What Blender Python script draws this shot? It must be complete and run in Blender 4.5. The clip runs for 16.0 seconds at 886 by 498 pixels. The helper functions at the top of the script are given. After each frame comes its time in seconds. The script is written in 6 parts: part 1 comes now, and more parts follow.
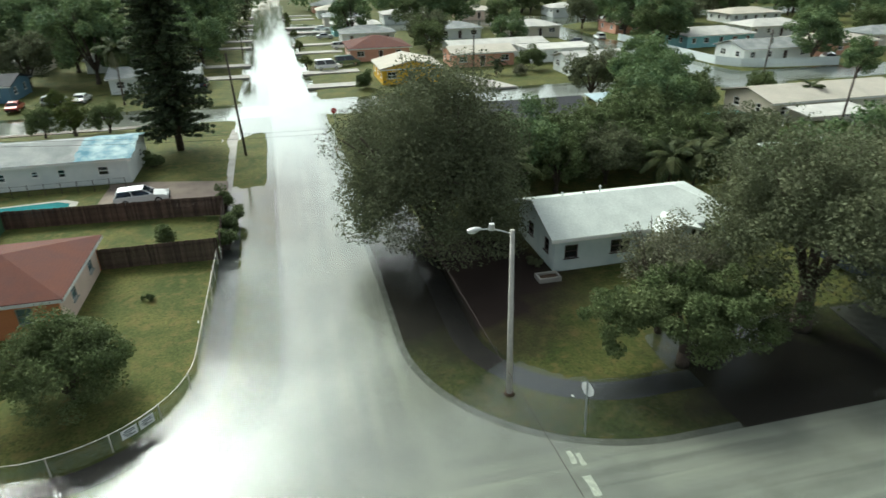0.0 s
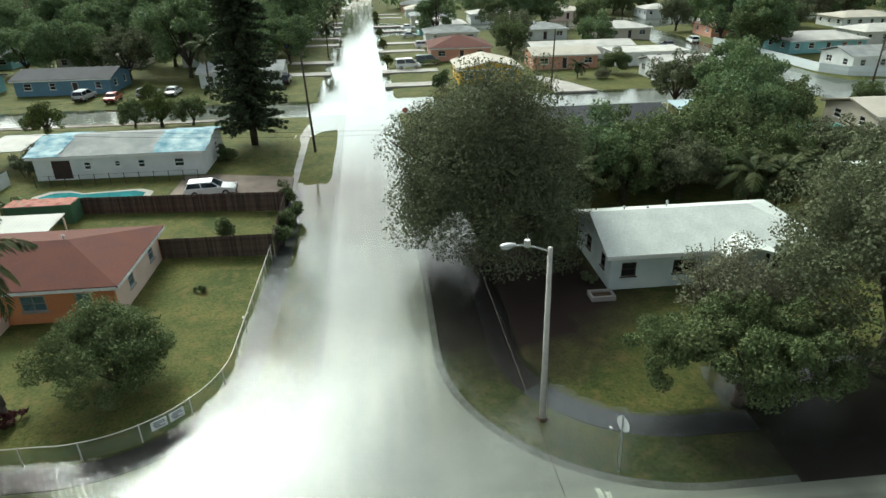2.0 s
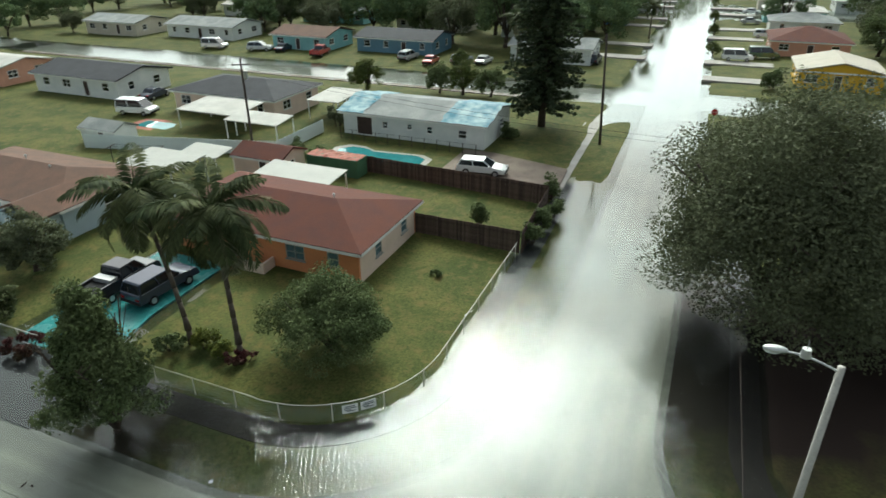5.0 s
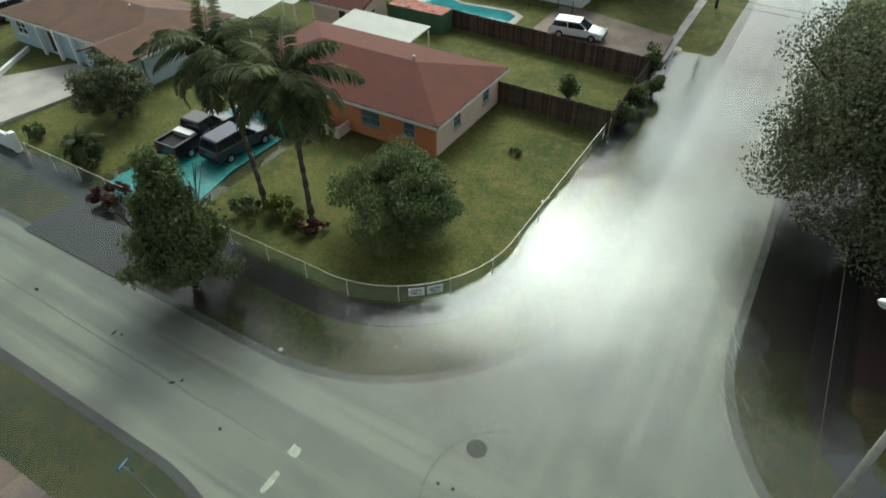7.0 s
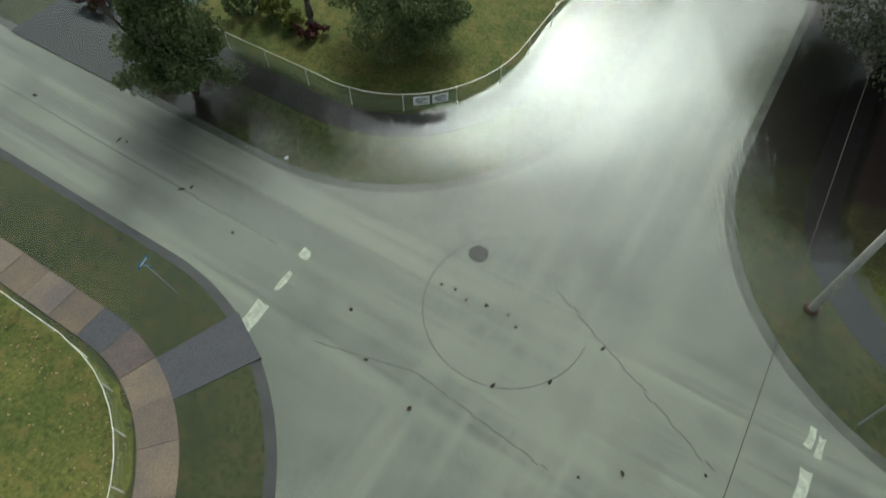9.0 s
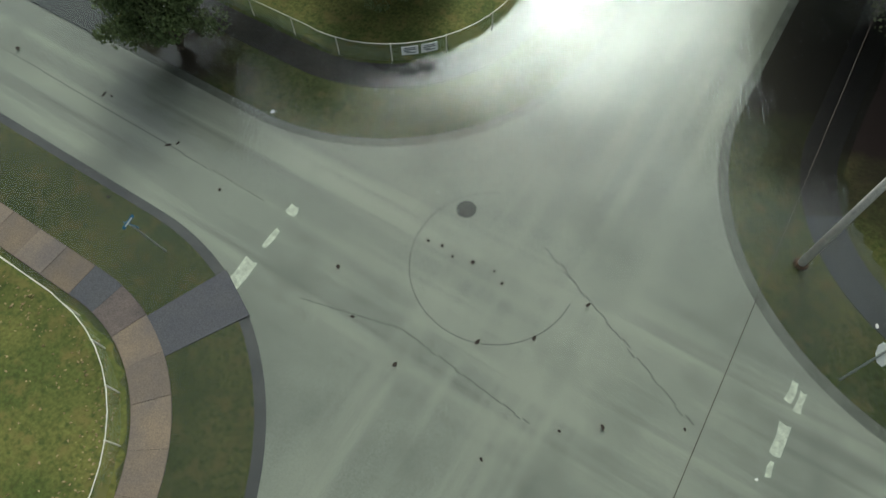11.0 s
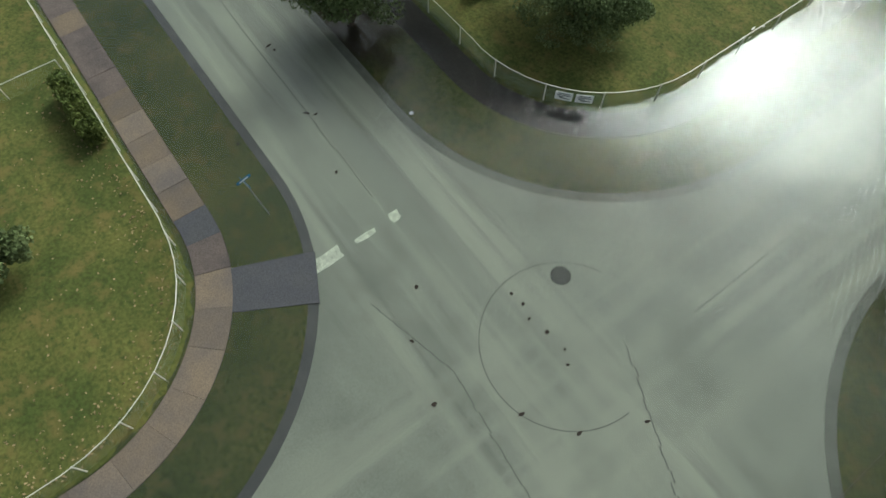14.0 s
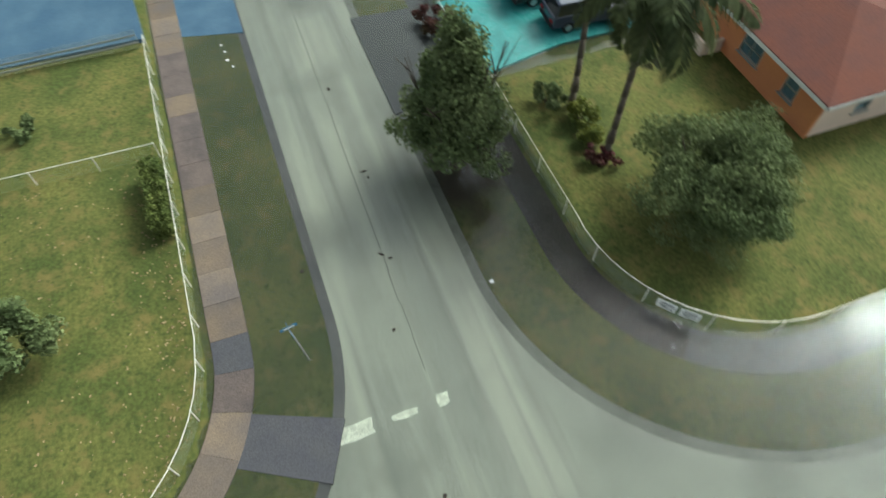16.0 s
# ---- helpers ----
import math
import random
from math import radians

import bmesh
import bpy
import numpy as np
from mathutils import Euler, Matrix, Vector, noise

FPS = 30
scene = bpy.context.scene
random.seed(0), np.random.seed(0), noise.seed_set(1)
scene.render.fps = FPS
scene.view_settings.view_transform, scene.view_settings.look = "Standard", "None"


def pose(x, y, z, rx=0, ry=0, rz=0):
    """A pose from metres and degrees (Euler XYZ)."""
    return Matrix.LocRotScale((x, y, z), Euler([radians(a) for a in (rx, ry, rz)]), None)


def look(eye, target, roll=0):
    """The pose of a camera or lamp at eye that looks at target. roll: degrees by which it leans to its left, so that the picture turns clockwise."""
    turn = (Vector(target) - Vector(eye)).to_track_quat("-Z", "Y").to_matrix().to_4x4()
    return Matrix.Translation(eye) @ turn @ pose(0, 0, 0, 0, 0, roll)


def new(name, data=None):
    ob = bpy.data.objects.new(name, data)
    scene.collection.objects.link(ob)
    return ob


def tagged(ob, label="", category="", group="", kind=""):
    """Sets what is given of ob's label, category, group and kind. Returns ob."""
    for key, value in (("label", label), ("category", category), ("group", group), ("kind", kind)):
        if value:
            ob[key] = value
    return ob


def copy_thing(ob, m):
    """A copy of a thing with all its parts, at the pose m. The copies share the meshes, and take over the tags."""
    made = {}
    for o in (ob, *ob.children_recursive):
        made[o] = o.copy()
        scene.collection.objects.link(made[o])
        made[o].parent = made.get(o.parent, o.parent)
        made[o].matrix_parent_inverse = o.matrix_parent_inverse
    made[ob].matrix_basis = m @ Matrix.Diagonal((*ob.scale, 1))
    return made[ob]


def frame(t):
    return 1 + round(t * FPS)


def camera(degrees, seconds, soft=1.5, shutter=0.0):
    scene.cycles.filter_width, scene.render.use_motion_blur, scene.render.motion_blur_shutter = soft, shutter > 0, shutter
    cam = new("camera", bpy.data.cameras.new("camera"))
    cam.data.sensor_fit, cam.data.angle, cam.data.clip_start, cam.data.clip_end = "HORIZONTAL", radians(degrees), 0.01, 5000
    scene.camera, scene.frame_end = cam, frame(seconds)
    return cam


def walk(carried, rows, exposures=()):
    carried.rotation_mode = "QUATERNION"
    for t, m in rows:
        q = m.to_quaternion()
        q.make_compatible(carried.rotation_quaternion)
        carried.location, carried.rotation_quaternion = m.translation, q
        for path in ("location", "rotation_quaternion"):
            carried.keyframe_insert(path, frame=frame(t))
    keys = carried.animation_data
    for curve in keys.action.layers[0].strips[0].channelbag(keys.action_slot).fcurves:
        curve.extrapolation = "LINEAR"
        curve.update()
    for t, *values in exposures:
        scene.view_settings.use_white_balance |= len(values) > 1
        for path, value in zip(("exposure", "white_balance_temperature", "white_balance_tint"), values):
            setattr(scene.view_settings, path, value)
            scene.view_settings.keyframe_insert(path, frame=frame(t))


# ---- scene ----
cam = camera(70.3, 16.0, shutter=0.4)
PATH = [
    (0, (0.802, 0.448, 21.061), (0.744, 2.254, 20.205), -1.1),
    (0.5, (1.306, 0.855, 21.105), (1.106, 2.652, 20.251), -1.2),
    (1, (1.838, 1.261, 21.113), (1.58, 3.051, 20.259), -1.2),
    (1.5, (2.358, 1.592, 21.07), (2.063, 3.376, 20.217), -1.3),
    (2, (2.804, 2.071, 21.015), (2.494, 3.853, 20.162), -1.2),
    (2.5, (3.246, 2.798, 20.987), (2.898, 4.573, 20.134), -1.2),
    (3, (3.598, 3.713, 20.9), (3.091, 5.45, 20.049), -1.3),
    (3.5, (3.824, 4.681, 20.881), (3.117, 6.35, 20.035), -1.3),
    (4, (3.917, 5.712, 20.884), (3.047, 7.303, 20.041), -1.4),
    (4.2, (3.834, 6.092, 20.95), (2.904, 7.649, 20.107), -1.3),
    (6.3, (1.528, 9.046, 21.982), (0.358, 10.209, 20.851), -0.0),
    (6.5, (1.44, 9.119, 22.025), (0.292, 10.251, 20.842), -0.1),
    (7, (1.507, 9.221, 22.097), (0.417, 10.272, 20.791), -0.2),
    (7.5, (1.518, 9.185, 21.833), (0.492, 10.169, 20.426), -0.2),
    (8, (1.526, 9.033, 21.816), (0.582, 9.943, 20.306), 0.1),
    (8.5, (1.671, 8.881, 21.711), (0.801, 9.716, 20.115), 0.5),
    (9, (1.769, 9.144, 21.84), (0.974, 9.878, 20.158), -0.6),
    (9.2, (1.772, 9.455, 22.056), (1.008, 10.136, 20.338), -1.9),
    (11.3, (2.041, 10.398, 22.035), (1.348, 10.999, 20.258), -2.4),
    (11.5, (1.938, 10.555, 22.062), (1.25, 11.161, 20.284), -2.0),
    (12, (1.828, 11.067, 22.098), (1.1, 11.634, 20.324), -2.0),
    (12.5, (1.642, 11.644, 22.198), (0.84, 12.104, 20.424), -2.1),
    (13, (1.376, 11.704, 22.316), (0.536, 12.075, 20.538), -1.2),
    (13.5, (1.1, 11.716, 22.452), (0.248, 12.041, 20.672), -1.0),
    (14, (0.51, 11.622, 22.484), (-0.335, 11.947, 20.701), -0.1),
    (14.5, (-0.372, 11.737, 22.485), (-1.219, 12.071, 20.704), 0.6),
    (15, (-1.488, 12.275, 22.314), (-2.392, 12.613, 20.563), 0.7),
    (15.5, (-2.919, 12.774, 22.031), (-3.901, 13.065, 20.313), 1.7),
    (16, (-4.194, 13.311, 21.891), (-5.302, 13.443, 20.231), 1.5),
]
walk(cam, [(t, look(eye, target, roll)) for t, eye, target, roll in PATH], [(0.0, 0.15, 6250, 5), (4.0, 0.1, 6250, 5), (6.5, -0.15, 6250, 5), (14.0, -0.22, 6250, 5), (15.0, 0.05, 6250, 5), (16.0, 0.38, 6250, 6)])

# ---- light: hazy sun behind thin cloud, broken cloud in the sky ----
SUN_AZ, SUN_EL = radians(-36.5), radians(42)
sun = new("sun", bpy.data.lights.new("sun", "SUN"))
sun.data.energy, sun.data.angle, sun.data.color = 1.7, radians(15), (0.95, 1.0, 0.83)
sun.matrix_world = look((0, 0, 60), Vector((0, 0, 60)) - Vector((math.sin(SUN_AZ) * math.cos(SUN_EL), math.cos(SUN_AZ) * math.cos(SUN_EL), math.sin(SUN_EL))))

world = bpy.data.worlds.new("sky")
scene.world = world
world.use_nodes = True
wt = world.node_tree
wt.nodes.clear()
w_out = wt.nodes.new("ShaderNodeOutputWorld")
w_sky = wt.nodes.new("ShaderNodeTexSky")
w_sky.sky_type, w_sky.sun_disc = "NISHITA", False
w_sky.sun_elevation, w_sky.sun_rotation = SUN_EL, SUN_AZ
w_sky.dust_density, w_sky.air_density = 5.0, 1.0
w_bg = wt.nodes.new("ShaderNodeBackground")
w_bg.inputs["Strength"].default_value = 0.15
w_co = wt.nodes.new("ShaderNodeTexCoord")
w_map = wt.nodes.new("ShaderNodeMapping")
w_map.inputs["Scale"].default_value = (1.6, 1.6, 3.4)
w_noise = wt.nodes.new("ShaderNodeTexNoise")
w_noise.inputs["Scale"].default_value, w_noise.inputs["Detail"].default_value = 2.5, 7
w_ramp = wt.nodes.new("ShaderNodeValToRGB")
w_ramp.color_ramp.elements[0].position, w_ramp.color_ramp.elements[1].position = 0.37, 0.55
w_grey = wt.nodes.new("ShaderNodeRGBToBW")
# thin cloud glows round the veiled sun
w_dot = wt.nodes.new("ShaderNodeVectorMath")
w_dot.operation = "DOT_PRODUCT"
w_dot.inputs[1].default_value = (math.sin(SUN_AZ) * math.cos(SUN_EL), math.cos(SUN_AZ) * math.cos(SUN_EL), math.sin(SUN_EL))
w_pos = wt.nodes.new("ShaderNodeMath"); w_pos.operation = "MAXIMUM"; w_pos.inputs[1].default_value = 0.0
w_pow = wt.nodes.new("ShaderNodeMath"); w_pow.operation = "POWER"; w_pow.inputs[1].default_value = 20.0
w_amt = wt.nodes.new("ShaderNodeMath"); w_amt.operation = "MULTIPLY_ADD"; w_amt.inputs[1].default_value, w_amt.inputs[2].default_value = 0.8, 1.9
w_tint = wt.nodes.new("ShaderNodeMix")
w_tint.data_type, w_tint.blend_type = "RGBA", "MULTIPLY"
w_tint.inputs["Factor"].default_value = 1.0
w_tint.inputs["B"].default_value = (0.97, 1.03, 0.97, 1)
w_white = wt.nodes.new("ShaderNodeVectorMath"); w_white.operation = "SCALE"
w_mix = wt.nodes.new("ShaderNodeMix")
w_mix.data_type = "RGBA"
for a, b in ((w_co.outputs["Generated"], w_map.inputs["Vector"]), (w_map.outputs["Vector"], w_noise.inputs["Vector"]),
             (w_noise.outputs["Fac"], w_ramp.inputs["Fac"]), (w_ramp.outputs["Color"], w_mix.inputs["Factor"]),
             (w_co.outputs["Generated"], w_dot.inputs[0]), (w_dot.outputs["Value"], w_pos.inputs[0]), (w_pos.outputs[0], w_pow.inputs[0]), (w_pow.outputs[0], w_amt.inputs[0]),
             (w_sky.outputs["Color"], w_grey.inputs["Color"]), (w_grey.outputs[0], w_tint.inputs["A"]),
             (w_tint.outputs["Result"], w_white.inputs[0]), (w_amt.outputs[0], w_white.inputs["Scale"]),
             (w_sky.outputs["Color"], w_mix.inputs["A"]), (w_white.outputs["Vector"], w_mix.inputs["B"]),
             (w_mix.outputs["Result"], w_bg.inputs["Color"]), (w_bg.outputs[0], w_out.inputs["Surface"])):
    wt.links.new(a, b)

# ---- materials ----
def mat(name, color, rough=0.8, metal=0.0, var=0.25, scale=3.0, fine=40.0, bump=0.15, second=None, spec=0.25, island=0.0, wet=0.0):
    """A surface with blotches at one scale and grain at another; second: colour of the blotches; wet: share of damp, glossy stains."""
    m = bpy.data.materials.new(name)
    m.use_nodes = True
    t = m.node_tree
    n, ln = t.nodes, t.links
    p = n["Principled BSDF"]
    p.inputs["Metallic"].default_value = metal
    p.inputs["Specular IOR Level"].default_value = spec
    co = n.new("ShaderNodeTexCoord")
    n1, n2 = n.new("ShaderNodeTexNoise"), n.new("ShaderNodeTexNoise")
    n1.inputs["Scale"].default_value, n1.inputs["Detail"].default_value = scale, 5
    n2.inputs["Scale"].default_value, n2.inputs["Detail"].default_value = fine, 3
    ln.new(co.outputs["Object"], n1.inputs["Vector"]), ln.new(co.outputs["Object"], n2.inputs["Vector"])
    mix = n.new("ShaderNodeMix")
    mix.data_type = "RGBA"
    mix.inputs["A"].default_value = (*color, 1)
    b = second or tuple(c * (1 - var) for c in color)
    mix.inputs["B"].default_value = (*b, 1)
    ramp = n.new("ShaderNodeValToRGB")
    ramp.color_ramp.elements[0].position, ramp.color_ramp.elements[1].position = 0.35, 0.68
    ln.new(n1.outputs["Fac"], ramp.inputs["Fac"])
    ln.new(ramp.outputs["Color"], mix.inputs["Factor"])
    hsv = n.new("ShaderNodeHueSaturation")
    ln.new(mix.outputs["Result"], hsv.inputs["Color"])
    mr = n.new("ShaderNodeMapRange")
    mr.inputs["From Min"].default_value, mr.inputs["From Max"].default_value = 0.3, 0.7
    mr.inputs["To Min"].default_value, mr.inputs["To Max"].default_value = 1 - var * 0.7, 1 + var * 0.7
    ln.new(n2.outputs["Fac"], mr.inputs["Value"])
    value = mr.outputs["Result"]
    if island:
        g = n.new("ShaderNodeNewGeometry")
        mi = n.new("ShaderNodeMapRange")
        mi.inputs["To Min"].default_value, mi.inputs["To Max"].default_value = 1 - island, 1 + island
        ln.new(g.outputs["Random Per Island"], mi.inputs["Value"])
        mu = n.new("ShaderNodeMath")
        mu.operation = "MULTIPLY"
        ln.new(value, mu.inputs[0]), ln.new(mi.outputs["Result"], mu.inputs[1])
        value = mu.outputs[0]
    ln.new(value, hsv.inputs["Value"])
    ln.new(hsv.outputs["Color"], p.inputs["Base Color"])
    p.inputs["Roughness"].default_value = rough
    if wet:
        rr = n.new("ShaderNodeMapRange")
        rr.inputs["From Min"].default_value, rr.inputs["From Max"].default_value = 0.4, 0.65
        rr.inputs["To Min"].default_value, rr.inputs["To Max"].default_value = rough, rough * (1 - wet)
        ln.new(n1.outputs["Fac"], rr.inputs["Value"]), ln.new(rr.outputs["Result"], p.inputs["Roughness"])
    if bump:
        bp = n.new("ShaderNodeBump")
        bp.inputs["Strength"].default_value, bp.inputs["Distance"].default_value = bump, 0.03
        ln.new(n2.outputs["Fac"], bp.inputs["Height"]), ln.new(bp.outputs["Normal"], p.inputs["Normal"])
    return m


def leaf_mat(name, color, second):
    m = mat(name, color, 0.7, var=0.3, scale=0.5, fine=6, bump=0, second=second, spec=0.12, island=0.3)
    p = m.node_tree.nodes["Principled BSDF"]
    tr = m.node_tree.nodes.new("ShaderNodeBsdfTranslucent")
    mx = m.node_tree.nodes.new("ShaderNodeMixShader")
    mx.inputs["Fac"].default_value = 0.22
    hsv = [k for k in m.node_tree.nodes if k.type == "HUE_SAT"][0]
    m.node_tree.links.new(hsv.outputs["Color"], tr.inputs["Color"])
    m.node_tree.links.new(p.outputs[0], mx.inputs[1]), m.node_tree.links.new(tr.outputs[0], mx.inputs[2])
    m.node_tree.links.new(mx.outputs[0], m.node_tree.nodes["Material Output"].inputs["Surface"])
    return m


def stripes(m, axis, size, depth=0.5, dark=0.75):
    """Adds courses (roof shingles, planks, sheet ribs) across the object's axis to a material, as relief and tone."""
    t = m.node_tree
    n, ln = t.nodes, t.links
    co = n.new("ShaderNodeTexCoord")
    sep = n.new("ShaderNodeSeparateXYZ")
    ln.new(co.outputs["Object"], sep.inputs[0])
    mul = n.new("ShaderNodeMath"); mul.operation = "MULTIPLY"; mul.inputs[1].default_value = 1 / size
    ln.new(sep.outputs[axis], mul.inputs[0])
    fr = n.new("ShaderNodeMath"); fr.operation = "FRACT"
    ln.new(mul.outputs[0], fr.inputs[0])
    bp = n.new("ShaderNodeBump"); bp.inputs["Strength"].default_value = depth; bp.inputs["Distance"].default_value = 0.02
    ln.new(fr.outputs[0], bp.inputs["Height"])
    p = n["Principled BSDF"]
    if p.inputs["Normal"].links:
        ln.new(p.inputs["Normal"].links[0].from_socket, bp.inputs["Normal"])
    ln.new(bp.outputs[0], p.inputs["Normal"])
    lt = n.new("ShaderNodeMath"); lt.operation = "LESS_THAN"; lt.inputs[1].default_value = 0.14
    ln.new(fr.outputs[0], lt.inputs[0])
    mx = n.new("ShaderNodeMix"); mx.data_type = "RGBA"; mx.blend_type = "MULTIPLY"
    mx.inputs["B"].default_value = (dark, dark, dark, 1)
    ln.new(lt.outputs[0], mx.inputs["Factor"])
    ln.new(p.inputs["Base Color"].links[0].from_socket, mx.inputs["A"])
    ln.new(mx.outputs["Result"], p.inputs["Base Color"])
    return m


def water_mat(name, tint, ripple, murk, murk_color):
    """Thin flood water: mirror by Fresnel over a tinted clear body with a little suspended silt."""
    m = bpy.data.materials.new(name)
    m.use_nodes = True
    t = m.node_tree
    n, ln = t.nodes, t.links
    n.remove(n["Principled BSDF"])
    out = n["Material Output"]
    co = n.new("ShaderNodeTexCoord")
    turn, mp = n.new("ShaderNodeMapping"), n.new("ShaderNodeMapping")
    turn.inputs["Rotation"].default_value = (0, 0, radians(-28))
    mp.inputs["Scale"].default_value = (1.0, 0.42, 1.0)
    ln.new(co.outputs["Object"], turn.inputs["Vector"]), ln.new(turn.outputs[0], mp.inputs["Vector"])
    a, b, c = (n.new("ShaderNodeTexNoise") for _ in range(3))
    a.inputs["Scale"].default_value, a.inputs["Detail"].default_value, a.inputs["Distortion"].default_value = 4.2, 2.5, 0.4
    b.inputs["Scale"].default_value, b.inputs["Detail"].default_value = 8.0, 2
    c.inputs["Scale"].default_value, c.inputs["Detail"].default_value = 0.09, 3
    ln.new(mp.outputs[0], a.inputs["Vector"]), ln.new(mp.outputs[0], b.inputs["Vector"]), ln.new(co.outputs["Object"], c.inputs["Vector"])
    wv = n.new("ShaderNodeTexWave")
    wv.inputs["Scale"].default_value, wv.inputs["Distortion"].default_value = 1.3, 8.5
    wv.inputs["Detail"].default_value, wv.inputs["Detail Scale"].default_value = 3.0, 0.8
    ln.new(mp.outputs[0], wv.inputs["Vector"])
    sm = n.new("ShaderNodeMath"); sm.operation = "MULTIPLY_ADD"; sm.inputs[1].default_value = 0.22
    ln.new(b.outputs["Fac"], sm.inputs[0]), ln.new(a.outputs["Fac"], sm.inputs[2])
    add = n.new("ShaderNodeMath"); add.operation = "MULTIPLY_ADD"; add.inputs[1].default_value = 0.42
    ln.new(wv.outputs["Fac"], add.inputs[0]), ln.new(sm.outputs[0], add.inputs[2])
    # the wind ruffles the open crossing most; sheltered stretches lie calmer
    dist = n.new("ShaderNodeVectorMath"); dist.operation = "DISTANCE"; dist.inputs[1].default_value = (3.0, 23.5, 0.0)
    ln.new(co.outputs["Object"], dist.inputs[0])
    open_w = n.new("ShaderNodeMapRange")
    open_w.inputs["From Min"].default_value, open_w.inputs["From Max"].default_value = 10.0, 25.0
    open_w.inputs["To Min"].default_value, open_w.inputs["To Max"].default_value = ripple, ripple * 0.22
    ln.new(dist.outputs["Value"], open_w.inputs["Value"])
    gust = n.new("ShaderNodeMapRange")
    gust.inputs["From Min"].default_value, gust.inputs["From Max"].default_value = 0.4, 0.6
    gust.inputs["To Min"].default_value, gust.inputs["To Max"].default_value = 0.45, 1.2
    ln.new(c.outputs["Fac"], gust.inputs["Value"])
    calm = n.new("ShaderNodeMath"); calm.operation = "MULTIPLY"
    ln.new(open_w.outputs["Result"], calm.inputs[0]), ln.new(gust.outputs["Result"], calm.inputs[1])
    bp = n.new("ShaderNodeBump")
    bp.inputs["Distance"].default_value = 0.027
    ln.new(calm.outputs[0], bp.inputs["Strength"]), ln.new(add.outputs[0], bp.inputs["Height"])
    gl = n.new("ShaderNodeBsdfGlossy"); gl.inputs["Roughness"].default_value = 0.065
    gl.inputs["Color"].default_value = (0.95, 0.98, 1, 1)
    tr = n.new("ShaderNodeBsdfTransparent"); tr.inputs["Color"].default_value = (*tint, 1)
    df = n.new("ShaderNodeBsdfDiffuse"); df.inputs["Color"].default_value = (*murk_color, 1)
    body = n.new("ShaderNodeMixShader"); body.inputs["Fac"].default_value = murk
    fr = n.new("ShaderNodeFresnel"); fr.inputs["IOR"].default_value = 1.33
    mx = n.new("ShaderNodeMixShader")
    ln.new(bp.outputs[0], gl.inputs["Normal"]), ln.new(bp.outputs[0], fr.inputs["Normal"]), ln.new(bp.outputs[0], df.inputs["Normal"])
    ln.new(tr.outputs[0], body.inputs[1]), ln.new(df.outputs[0], body.inputs[2])
    ln.new(fr.outputs[0], mx.inputs["Fac"]), ln.new(body.outputs[0], mx.inputs[1]), ln.new(gl.outputs[0], mx.inputs[2])
    ln.new(mx.outputs[0], out.inputs["Surface"])
    return m


